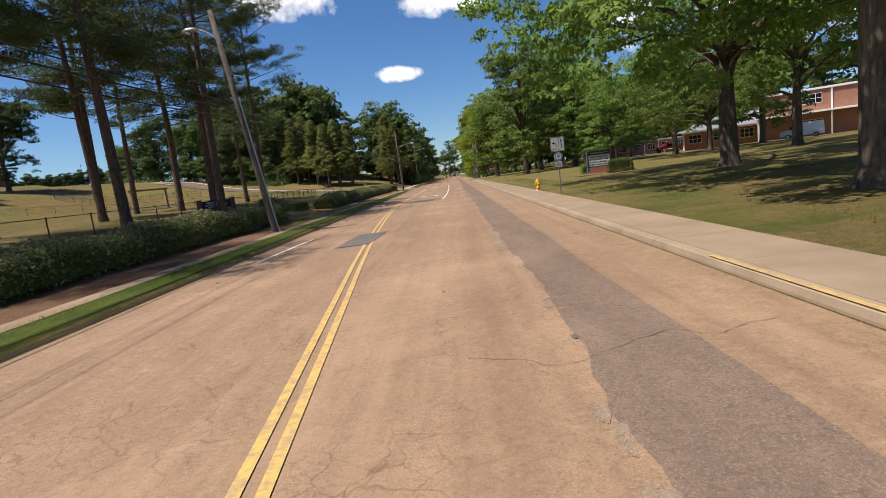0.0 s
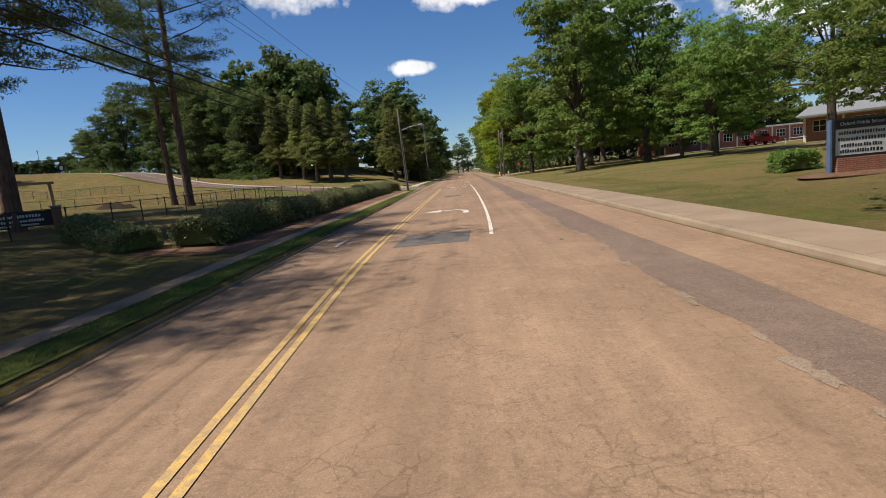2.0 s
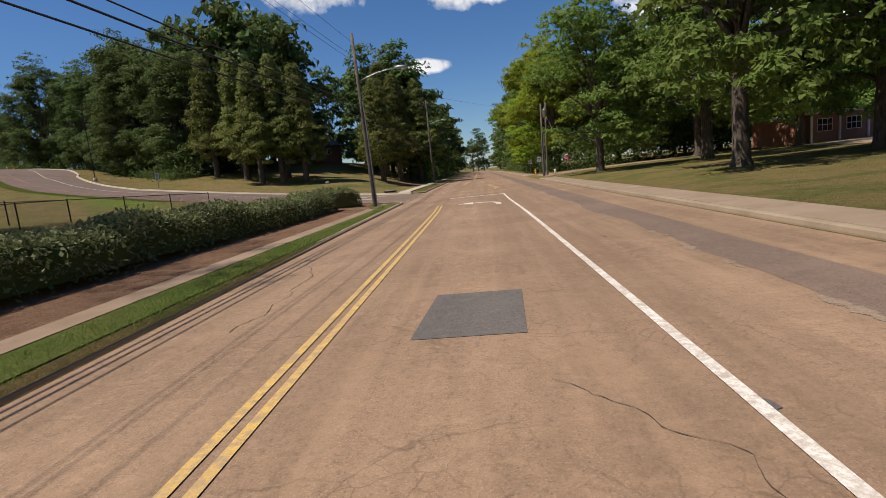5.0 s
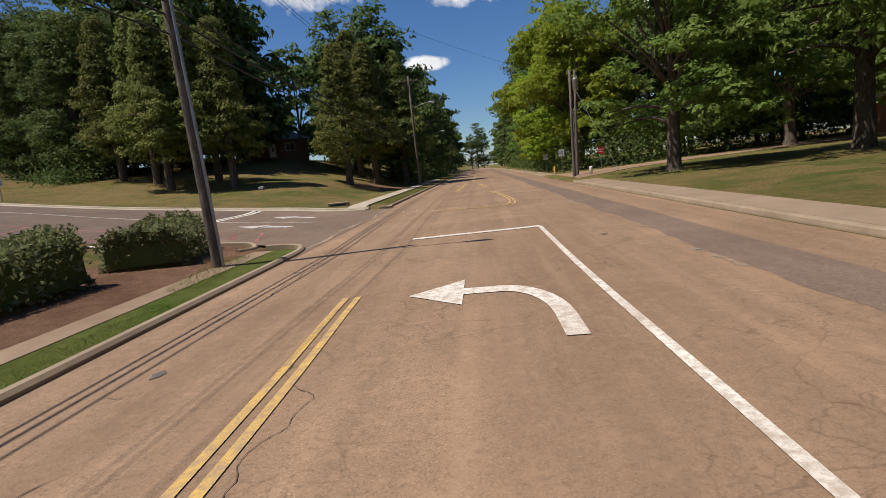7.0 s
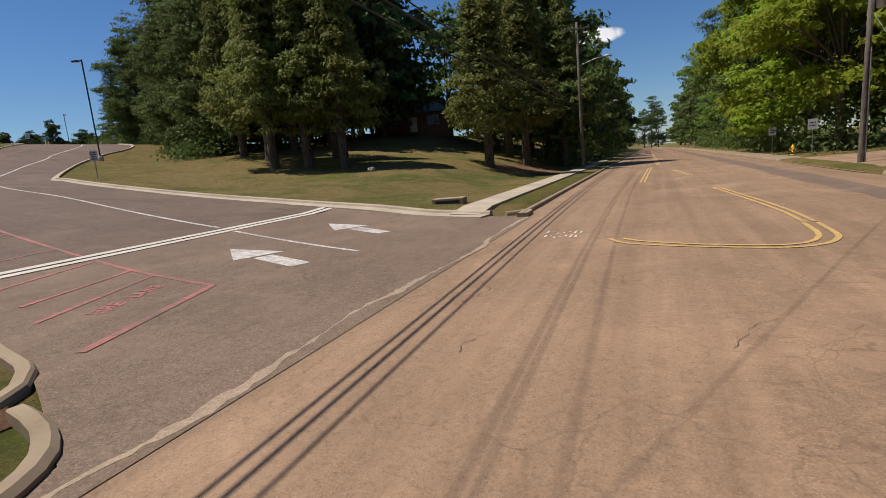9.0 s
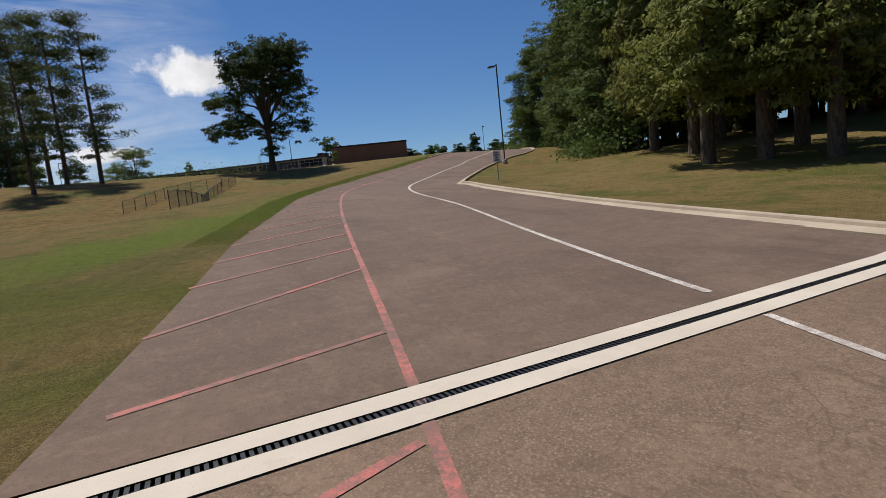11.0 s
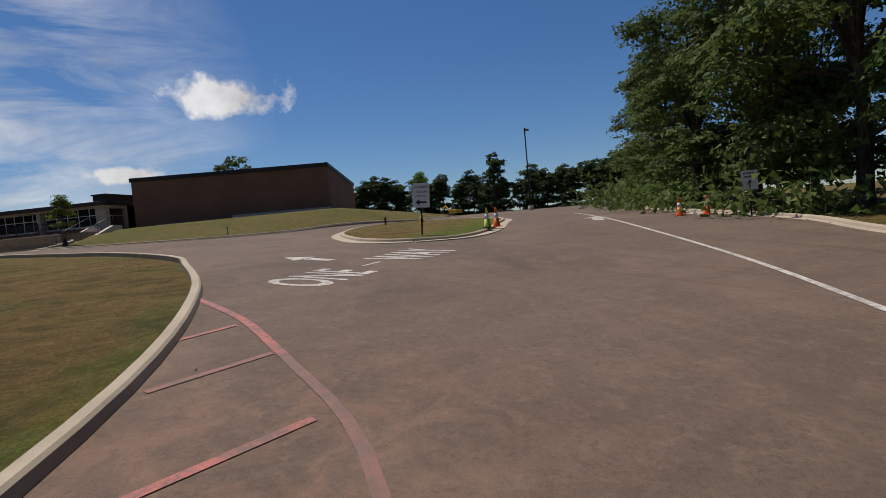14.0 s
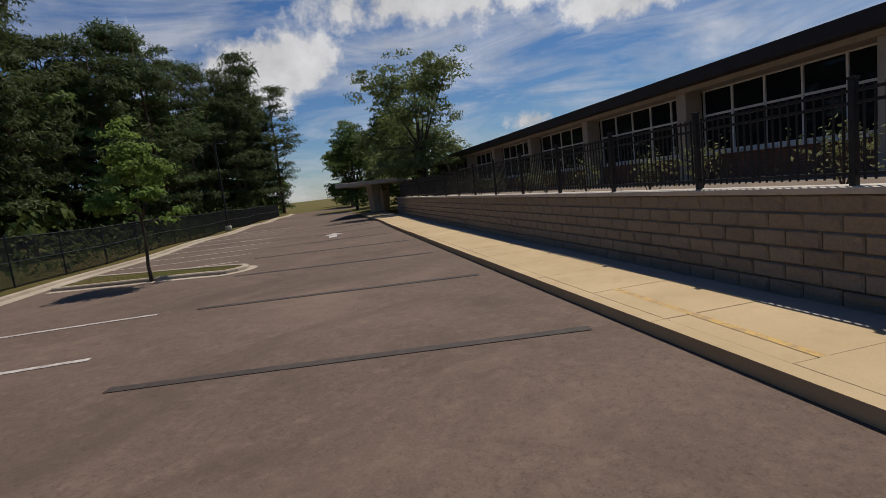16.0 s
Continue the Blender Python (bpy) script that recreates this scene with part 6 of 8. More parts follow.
def make_hydrant(x, y, turn, scale=1.0):
    e = thing("fire_hydrant", "yellow cast-iron fire hydrant on the grass", "fire hydrant", "hydrants")
    bm = bmesh.new()
    lathe(bm, [(0.17, 0), (0.17, 0.04), (0.115, 0.06), (0.11, 0.16), (0.15, 0.17), (0.15, 0.21), (0.115, 0.22), (0.105, 0.5), (0.14, 0.51), (0.14, 0.55)], 18)
    part("barrel", bm, HYDRANT, e, smooth=True)
    bm = bmesh.new()
    lathe(bm, [(0.135, 0.55), (0.135, 0.58), (0.12, 0.64), (0.08, 0.7), (0.04, 0.725), (0.03, 0.73), (0.03, 0.79), (0.02, 0.8)], 18)
    part("bonnet", bm, HYDRANT, e, "domed yellow cap with operating nut", True)
    for a, r in ((0, 0.052), (180, 0.052), (270, 0.075)):
        bm = bmesh.new()
        d = Vector((math.cos(radians(a)), math.sin(radians(a)), 0))
        tube(bm, [d * 0.08 + Vector((0, 0, 0.42)), d * 0.155 + Vector((0, 0, 0.42)), d * 0.16 + Vector((0, 0, 0.42)), d * 0.2 + Vector((0, 0, 0.42)), d * 0.205 + Vector((0, 0, 0.42)), d * 0.235 + Vector((0, 0, 0.42))], [r * 0.85, r * 0.85, r * 1.15, r * 1.15, 0.025, 0.022], 12)
        part("nozzle_cap", bm, HYDRANT, e, "", True)
    for k in range(8):
        bm = bmesh.new()
        a = 2 * math.pi * k / 8
        lathe(bm, [(0.014, 0), (0.014, 0.06)], 6, (0.133 * math.cos(a), 0.133 * math.sin(a), 0.165))
        part("bolt", bm, HYDRANT, e)
    e.matrix_basis = Matrix.LocRotScale((x, y, tz(x, y)), Euler((0, 0, radians(turn))), (scale, scale, scale))
    return e


make_hydrant(15.4, 22.8, 15)
make_hydrant(15.8, 129.8, 0)
make_hydrant(-98.6, 141.8, 120, 0.7).location.z += 0.1


def make_cone(x, y, body_m, label, dz=0.03):
    e = thing("traffic_cone", label, "traffic cone", "cones by the driveway")
    bm = bmesh.new()
    box(bm, -0.19, -0.19, 0, 0.19, 0.19, 0.035, 0.012)
    part("base", bm, RUBBER if body_m is LIME else body_m, e)
    bm = bmesh.new()
    lathe(bm, [(0.15, 0.03), (0.14, 0.07), (0.1, 0.36)], 20)
    part("lower_cone", bm, body_m, e, smooth=True)
    bm = bmesh.new()
    lathe(bm, [(0.101, 0.355), (0.073, 0.55)], 20)
    part("reflective_band", bm, SIGNWHITE, e, "white reflective sleeve", True)
    bm = bmesh.new()
    lathe(bm, [(0.072, 0.545), (0.035, 0.78), (0.03, 0.79)], 20)
    part("cone_tip", bm, body_m, e, smooth=True)
    e.matrix_basis = pose(x, y, tz(x, y) + dz, 0, 0, 20 * x)
    return e


make_cone(-91.8, 141.6, LIME, "lime-green traffic cone with a white band", 0.15)
make_cone(-92.4, 142.4, ORANGE, "orange traffic cone with a white band", 0.12)
make_cone(-90.0, 150.2, ORANGE, "orange traffic cone with a white band")
make_cone(-89.3, 151.0, ORANGE, "orange traffic cone with a white band")
e = thing("bollard", "squat white concrete marker post on the lawn", "bollard")
bm = bmesh.new()
lathe(bm, [(0.13, 0), (0.13, 0.62), (0.11, 0.68), (0.05, 0.71)], 14)
part("post", bm, HYDWHITE, e, smooth=True)
settle(e, 16.4, 113.3)
e = thing("pipe_stub", "rusty capped pipe stub in the grass island", "pipe")
bm = bmesh.new()
lathe(bm, [(0.06, 0), (0.06, 0.42), (0.08, 0.42), (0.08, 0.48), (0.04, 0.5)], 12)
part("pipe", bm, MULCH, e, smooth=True)
settle(e, -104.6, 142).location.z += 0.13
e = thing("pipe_stub", "thin grey pipe marker on the mown slope", "pipe")
bm = bmesh.new()
lathe(bm, [(0.04, 0), (0.04, 0.62), (0.05, 0.62), (0.05, 0.7)], 10)
part("pipe", bm, GALV, e, smooth=True)
settle(e, -112.6, 133.4)
bm = bmesh.new()
bmesh.ops.create_icosphere(bm, subdivisions=3, radius=1.0)
for v in bm.verts:
    v.co = Vector((v.co.x * 0.3, v.co.y * 0.24, v.co.z * 0.2)) * (1 + 0.3 * noise.noise(v.co * 1.7))
st = tagged(link("boulder", bm, GREYCON, True), "small pale boulder on the shaded lawn", "stone")
st.location = on(-11.9, 113.4, 0.08)

# ---- signs ----


def sign(label, x, y, turn, posts, name="road_sign", tilt=0.0, dz=0.0, post_m=None):
    """The post of a road sign whose panels face -y before turning."""
    e = thing(name, label, "sign")
    for px, h in posts:
        bm = bmesh.new()
        for a, b in ((-0.028, -0.016), (0.016, 0.028)):
            box(bm, px + a, 0.012, -0.3, px + b, 0.03, h)
        box(bm, px - 0.018, 0.028, -0.3, px + 0.018, 0.036, h)
        part("post", bm, post_m or GALV, e, "galvanised channel post")
    e.matrix_basis = pose(x, y, tz(x, y) + dz, 0, tilt, turn)
    return e


s = sign("white lane-use sign above a round plaque on one post", 15.7, 16.8, 4, ((0, 3.05),))
bm = bmesh.new()
panel(bm, 0.76, 2.26, 3.02)
pl = part("lane_panel", bm, SIGNWHITE, s, "white panel with a left-turn and a straight arrow")
bm = bmesh.new()
for x0, x1, z0, z1 in ((-0.365, 0.365, 2.99, 3.005), (-0.365, 0.365, 2.275, 2.29), (-0.365, -0.35, 2.275, 3.005), (0.35, 0.365, 2.275, 3.005), (0.055, 0.07, 2.275, 3.005)):
    box(bm, x0, -0.007, z0, x1, -0.003, z1)
part("border", bm, SIGNBLACK, pl)
bm = bmesh.new()
box(bm, 0.185, -0.007, 2.42, 0.225, -0.003, 2.8)
bm.faces.new([bm.verts.new((a, -0.006, b)) for a, b in ((0.145, 2.78), (0.265, 2.78), (0.205, 2.92))])
part("straight_arrow", bm, SIGNBLACK, pl)
bm = bmesh.new()
for k in range(6):
    a0, a1 = radians(90 * k / 6), radians(90 * (k + 1) / 6)
    bm.faces.new([bm.verts.new((-0.2 + r * math.cos(a), -0.006, 2.58 + r * math.sin(a))) for r, a in ((0.11, a0), (0.15, a0), (0.15, a1), (0.11, a1))])
bm.faces.new([bm.verts.new((a, -0.006, b)) for a, b in ((-0.19, 2.64), (-0.19, 2.78), (-0.31, 2.71))])
bm.faces.new([bm.verts.new((a, -0.006, b)) for a, b in ((-0.09, 2.5), (-0.05, 2.5), (-0.05, 2.58), (-0.09, 2.58))])
part("turn_arrow", bm, SIGNBLACK, pl)
letters("ONLY", 0.11, SIGNBLACK, pl, pose(-0.15, -0.006, 2.4))
bm = bmesh.new()
tube(bm, [(0, 0.003, 1.98), (0, -0.003, 1.98)], 0.225, 28)
ro = part("round_plaque", bm, SIGNWHITE, s, "white round plaque with a blue-grey emblem")
bm = bmesh.new()
for k in range(28):
    a0, a1 = 2 * math.pi * k / 28, 2 * math.pi * (k + 1) / 28
    bm.faces.new([bm.verts.new((r * math.cos(a), -0.005, 1.98 + r * math.sin(a))) for r, a in ((0.15, a0), (0.2, a0), (0.2, a1), (0.15, a1))])
part("ring", bm, SIGNBLUE, ro)
bm = bmesh.new()
bm.faces.new([bm.verts.new((a, -0.005, b)) for a, b in ((-0.11, 2.05), (0.11, 2.05), (0, 1.87))])
part("emblem", bm, SIGNBLUE, ro)
bm = bmesh.new()
panel(bm, 0.36, 1.42, 1.72)
sm = part("small_plate", bm, SIGNWHITE, s, "small white plate")
bars(sm, ((1.62, 0.05, 0.26, 1), (1.54, 0.05, 0.28, 2), (1.46, 0.04, 0.2, 1)), SIGNBLUE, -0.003)

s = sign("small white speed sign with four lines at the kerb", -30.0, 107.1, 62, ((0, 1.9),))
bm = bmesh.new()
panel(bm, 0.46, 1.2, 1.92)
pl = part("sign_panel", bm, SIGNWHITE, s)
bars(pl, ((1.76, 0.09, 0.32, 1), (1.62, 0.09, 0.36, 1), (1.46, 0.1, 0.24, 1), (1.3, 0.09, 0.34, 2)), SIGNBLACK, -0.003)

s = sign("white drop-off sign on a leaning dark post", -91.6, 138.7, 52, ((0, 1.86),), "school_sign", 4, 0.12, BLACKM)
bm = bmesh.new()
panel(bm, 0.62, 1.02, 1.9)
pl = part("sign_panel", bm, SIGNWHITE, s)
letters("Kindergarten", 0.1, SIGNBLACK, pl, pose(0, -0.006, 1.76))
letters("Drop Off", 0.1, SIGNBLACK, pl, pose(0, -0.006, 1.58))
letters("Pick Up", 0.1, SIGNBLACK, pl, pose(0, -0.006, 1.44))
bm = bmesh.new()
box(bm, -0.06, -0.007, 1.18, 0.2, -0.003, 1.24)
bm.faces.new([bm.verts.new((a, -0.006, b)) for a, b in ((-0.06, 1.1), (-0.06, 1.32), (-0.22, 1.21))])
part("left_arrow", bm, SIGNBLACK, pl)

s = sign("white sign with an arrow beside the orange cones", -87.3, 150.9, 50, ((0, 1.75),), "school_sign", 0, 0.05, BLACKM)
bm = bmesh.new()
panel(bm, 0.58, 0.98, 1.75)
pl = part("sign_panel", bm, SIGNWHITE, s)
bars(pl, ((1.6, 0.07, 0.42, 2), (1.46, 0.07, 0.36, 1)), SIGNBLACK, -0.003)
bm = bmesh.new()
box(bm, -0.025, -0.007, 1.08, 0.025, -0.003, 1.28)
bm.faces.new([bm.verts.new((a, -0.006, b)) for a, b in ((-0.08, 1.27), (0.08, 1.27), (0, 1.39))])
part("up_arrow", bm, SIGNBLACK, pl)
s = sign("small white board low on the far lawn", -104.5, 160.2, 40, ((-0.2, 0.85), (0.2, 0.85)), "school_sign")
bm = bmesh.new()
panel(bm, 0.62, 0.35, 0.9)
pl = part("sign_panel", bm, SIGNWHITE, s)
bars(pl, ((0.7, 0.07, 0.42, 2), (0.55, 0.07, 0.36, 1)), SIGNBLACK, -0.003)

s = sign("grey back of a square sign on the kerb lawn", -109.9, 119.1, 300, ((0, 1.6),), "road_sign", 0, 0.05)
bm = bmesh.new()
panel(bm, 0.62, 1.0, 1.6)
part("sign_panel", bm, GALV, s, "bare grey metal back")
for x, y, h, label, m_ in ((16.0, 125.5, 2.5, "white sign on a thin post by the side road", SIGNWHITE), (19.4, 122.5, 2.2, "red and white sign at the side road", SIGNRED), (15.8, 137.0, 2.3, "white sign beside the far pavement", SIGNWHITE)):
    s = sign(label, x, y, 5, ((0, h),))
    bm = bmesh.new()
    panel(bm, 0.6, h - 0.72, h)
    pl = part("sign_panel", bm, m_, s)
    bars(pl, ((h - 0.3, 0.1, 0.4, 1), (h - 0.5, 0.1, 0.4, 2)), SIGNWHITE if m_ is SIGNRED else SIGNBLACK, -0.003)

# school reader board
rb = thing("reader_board", "school message board with black letters on a brick base", "sign")
bm = bmesh.new()
box(bm, -1.0, -0.22, -0.2, 1.0, 0.22, 0.62, 0.01)
part("brick_base", bm, BRICK_RED, rb, "red brick base")
bm = bmesh.new()
for b in ((-1.16, -0.18, 0.62, 1.16, 0.18, 0.72), (-1.16, -0.18, 2.05, 1.16, 0.18, 2.13), (-1.16, -0.18, 0.72, -1.06, 0.18, 2.05), (1.06, -0.18, 0.72, 1.16, 0.18, 2.05), (-1.06, -0.18, 1.72, 1.06, 0.18, 1.78)):
    box(bm, *b, 0.006)
part("frame", bm, SIGNBLACK, rb, "dark metal frame")
bm = bmesh.new()
box(bm, -1.25, -0.14, -0.2, -1.17, 0.14, 2.1, 0.008)
part("side_post", bm, SIGNBLUE, rb, "blue side post")
bm = bmesh.new()
box(bm, -1.06, -0.1, 1.78, 1.06, 0.1, 2.05)
hd = part("header_panel", bm, SIGNBLACK, rb, "dark header panel")
letters("Oxford Middle School", 0.19, SIGNWHITE, hd, pose(0, -0.104, 1.915))
bm = bmesh.new()
box(bm, -1.06, -0.1, 0.72, 1.06, 0.1, 1.72)
lp = part("letter_panel", bm, SIGNWHITE, rb, "white changeable-letter panel")
bars(lp, ((1.5, 0.13, 1.8, 3), (1.26, 0.13, 1.85, 4), (1.02, 0.13, 1.6, 3), (0.8, 0.13, 1.7, 3)), SIGNBLACK, -0.103)
settle(rb, 22.8, 34.5, -8).scale = (0.85, 0.9, 0.95)
bm = bmesh.new()
lathe(bm, [(2.3, 0), (2.2, 0.06), (1.6, 0.1)], 24)
bmesh.ops.scale(bm, vec=(1, 0.55, 1), verts=bm.verts)
bed = tagged(link("plant_bed", bm, MULCH, True), "bare mulch bed round the message board", "soil", kind="structure")
bed.location = on(22.8, 34.3, -0.03)

# dark entrance sign between pillars, west of the hedge
ms = thing("monument_sign", "dark low sign between stubby brown pillars", "sign")
for x in (-1.55, 1.55):
    bm = bmesh.new()
    box(bm, x - 0.2, -0.2, -0.2, x + 0.2, 0.2, 1.05, 0.02)
    p_ = part("pillar", bm, BRICK_BROWN, ms)
    bm = bmesh.new()
    box(bm, x - 0.25, -0.25, 1.05, x + 0.25, 0.25, 1.13, 0.02)
    part("cap", bm, GREYCON, p_)
bm = bmesh.new()
box(bm, -1.35, -0.06, 0.2, 1.35, 0.06, 0.95, 0.01)
pn = part("sign_panel", bm, SIGNBLACK, ms, "black panel with worn white writing")
bars(pn, ((0.68, 0.14, 1.9, 2), (0.46, 0.13, 2.1, 3), (0.28, 0.09, 1.6, 3)), SIGNWHITE, -0.063)
settle(ms, -13.6, 38.4, 38)
# timber frame and soil heap in the field
tf = thing("timber_frame", "weathered timber frame standing in the field", "timber frame")
for x in (-2.4, 2.4):
    bm = bmesh.new()
    box(bm, x - 0.14, -0.14, -0.3, x + 0.14, 0.14, 2.75, 0.012)
    part("post", bm, WOODM, tf)
bm = bmesh.new()
box(bm, -2.8, -0.09, 2.75, 2.8, 0.09, 3.0, 0.012)
part("beam", bm, WOODM, tf)
bm = bmesh.new()
box(bm, -2.2, -1.3, -0.1, 2.2, 1.3, 0.12, 0.03)
part("sill_pad", bm, PALE, tf, "pale concrete pad")
settle(tf, -34.2, 61.8, 58)
bm = bmesh.new()
bmesh.ops.create_grid(bm, x_segments=26, y_segments=20, size=1)
for v in bm.verts:
    x, y = v.co.x, v.co.y
    h = max(0, 1 - (x * x + y * y)) ** 0.9
    v.co = Vector((x * 3.0, y * 2.0, h * (0.95 + 0.5 * noise.noise(Vector((x * 3, y * 3, 0)))) + 0.12 * noise.noise(Vector((x * 9, y * 9, 2))) * (h > 0) - 0.06))
heap = tagged(link("soil_heap", bm, DIRT, True), "dark heap of soil dumped on the field", "soil heap")
heap.matrix_basis = pose(-27.0, 64.2, tz(-27.0, 64.2), 0, 0, 20) @ Matrix.Scale(0.62, 4)

# ---- fences ----


def chain_fence(pts, height, label, step=2.8, mesh_gap=0.11, material=None, mid_rail=False, steel=None, gauge=0.004):
    steel = steel or GALV
    e = thing("chain_link_fence", label, "fence", "chain-link fences")
    line = []
    for a, b in zip(pts, pts[1:]):
        n = max(1, round(math.dist(a, b) / step))
        line += [on(a[0] + (b[0] - a[0]) * k / n, a[1] + (b[1] - a[1]) * k / n) for k in range(n)]
    line.append(on(*pts[-1]))
    segs = []
    shared = None
    for k, p in enumerate(line):
        if shared is None:
            bm = bmesh.new()
            lathe(bm, [(0.03, -0.3), (0.03, height), (0.036, height), (0.02, height + 0.05)], 8)
            ob = part("post", bm, steel, e)
            shared = ob.data
        else:
            ob = new("post", shared)
            ob.parent = e
        ob.location = p
        if k + 1 < len(line):
            q = line[k + 1]
            for z in ((height - 0.02, height * 0.5) if mid_rail else (height - 0.02,)):
                bm = bmesh.new()
                tube(bm, [p + Vector((0, 0, z)), q + Vector((0, 0, z))], 0.022, 6)
                part("rail", bm, steel, e)
            d = (q - p)
            ln = d.length
            n = int(ln / mesh_gap)
            for i in range(-int(height / mesh_gap), n):
                for flip in (0, 1):
                    u0, u1 = i * mesh_gap / ln, (i * mesh_gap + height) / ln
                    c0, c1 = max(0, u0), min(1, u1)
                    if c1 - c0 < 0.01:
                        continue
                    h0, h1 = (c0 - u0) / (u1 - u0) * height, (c1 - u0) / (u1 - u0) * height
                    f0, f1 = (c0, c1) if not flip else (1 - c0, 1 - c1)
                    segs.append((p + d * f0 + Vector((0, 0, 0.03 + h0 * 0.97)), p + d * f1 + Vector((0, 0, 0.03 + h1 * 0.97))))
    bm = bmesh.new()
    wires(bm, segs, gauge)
    part("wire_mesh", bm, material or FENCEMESH, e, "diamond wire mesh")
    return e


chain_fence([(-9.0, -18), (-9.2, 12), (-10.0, 40), (-11.9, 55), (-13.4, 74), (-11, 83)], 1.15, "low dark chain-link fence along the field", 3.0, 0.14, BLACKM, False, BLACKM, 0.003)
chain_fence([(-13.4, 74), (-20.5, 71.0), (-34, 68), (-46, 64), (-58, 58)], 1.15, "low dark chain-link fence along the field", 3.0, 0.16, BLACKM, False, BLACKM, 0.003)
chain_fence([(-40, 88.5), (-46, 89.6), (-54, 91.0), (-61.7, 92.0), (-70, 94), (-75.5, 96.2), (-71, 90.7), (-66.5, 87.9), (-58, 84.5)], 1.2, "dark chain-link fence climbing the grassy bank", 2.6, 0.13, BLACKM, False, BLACKM, 0.003)
black_line = [p.xy for p in offset(curve_line(south_edge[21:], 3.0), 1.9)]
chain_fence([tuple(p) for p in black_line], 1.75, "black chain-link fence with rails along the car park", 3.0, 0.075, BLACKM, True, BLACKM, 0.008)

# ---- the school ----
FRONT = Matrix((( U.x, N.x, 0, B0.x), (U.y, N.y, 0, B0.y), (0, 0, 1, 0), (0, 0, 0, 1)))       # (along, out, up) to the world


def fbox(bm, s0, n0, z0, s1, n1, z1, bevel=0.0):
    box(bm, s0, n0, z0, s1, n1, z1, bevel)


def fpart(name, bm, material, parent, label="", smooth=False):
    """A part given in the front's own axes."""
    bmesh.ops.recalc_face_normals(bm, faces=bm.faces)
    ob = part(name, bm, material, parent, label, smooth)
    return ob


gym = thing("school_gymnasium", "windowless brown brick gymnasium with a dark roof edge", "building")
G0, G1 = Vector((-133.9, 126.2, 0)), Vector((-126.5, 144.1, 0))
gu = (G1 - G0).normalized()
gn = Vector((gu.y, -gu.x, 0))
GL = (G1 - G0).length
gym.matrix_basis = Matrix(((gu.x, -gn.x, 0, G0.x), (gu.y, -gn.y, 0, G0.y), (0, 0, 1, 0), (0, 0, 0, 1)))
bm = bmesh.new()
box(bm, 0, 0, 12.6, GL, 24, 18.35)
part("wall", bm, BRICK_BROWN, gym, "brown brick walls")
bm = bmesh.new()
box(bm, -0.12, -0.12, 18.35, GL + 0.12, 24.1, 18.75, 0.02)
part("roof_edge", bm, FASCIA, gym, "dark metal roof edge")
bm = bmesh.new()
for k in range(2):
    box(bm, 9.5 * k + (0.0 if k else 2.0), -0.05, 12.7, GL + 0.05 if k else 9.5, 0.0, 13.95 + 0.3 * k)
part("plinth", bm, PALE, gym, "pale concrete plinth")

wing = thing("school_wing", "long low school wing with white-framed ribbon windows", "building")
wing.matrix_basis = FRONT
END, WALL_END = 66.0, 48.0
bm = bmesh.new()
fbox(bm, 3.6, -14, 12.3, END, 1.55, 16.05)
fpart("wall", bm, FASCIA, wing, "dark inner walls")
bm = bmesh.new()
fbox(bm, 2.0, 1.845, 13.4, END, 1.9, 14.22)
fpart("brick_apron", bm, BRICK_BROWN, wing, "brown brick below the windows")
bm = bmesh.new()
fbox(bm, 0.55, -14.5, 16.15, END + 0.5, 3.0, 16.5, 0.02)
fpart("roof", bm, FASCIA, wing, "flat roof with a dark overhanging fascia")
bm = bmesh.new()
fbox(bm, 2.0, 1.6, 16.02, END, 2.62, 16.147)
fpart("soffit_beam", bm, BUFF, wing, "buff painted beam under the eaves")
cols = [8.3 + 5.65 * k for k in range(10)]
shared = None
for s_ in cols:
    if shared is None:
        bm = bmesh.new()
        fbox(bm, -0.2, 2.0, 13.4, 0.2, 2.55, 16.02, 0.015)
        ob = fpart("column", bm, BUFF, wing, "buff concrete column")
        shared = ob.data
    else:
        ob = tagged(new("column", shared), "buff concrete column")
        ob.parent = wing
    ob.location = (s_, 0, 0)
win = None
for k, (a, b) in enumerate(zip([2.0] + cols, cols)):
    if k >= 2 and win is not None:
        w = copy_thing(win, Matrix.Translation((a - cols[0], 0, 0)))
        w.parent = wing
        continue
    w = new("window")
    w.parent = wing
    lights = 5
    x0, x1 = a + (0.05 if k == 0 else 0.2), b - 0.2
    bm = bmesh.new()
    t = 0.03
    for i in range(lights + 1):
        c = x0 + (x1 - x0) * i / lights
        fbox(bm, c - t, 1.86, 14.25, c + t, 1.94, 16.02)
    for z in (14.25, 15.28, 15.98):
        fbox(bm, x0, 1.87, z, x1, 1.93, z + 0.06)
    fpart("window_frame", bm, TRIMW, w, "white metal window frame")
    for i in range(lights):
        for z0, z1 in ((14.31, 15.28), (15.34, 15.98)):
            c0, c1 = x0 + (x1 - x0) * i / lights + t, x0 + (x1 - x0) * (i + 1) / lights - t
            bm = bmesh.new()
            fbox(bm, c0, 1.88, z0, c1, 1.9, z1)
            fpart("pane", bm, GLASS, w)
    n_s = int((x1 - x0) / 0.27)
    for i in range(n_s):
        c = x0 + (x1 - x0) * i / n_s
        bm = bmesh.new()
        fbox(bm, c, 1.9, 14.17, c + (x1 - x0) / n_s - 0.05, 2.02, 14.25)
        fpart("sill_block", bm, TRIMW, w)
    if k == 1:
        win = w
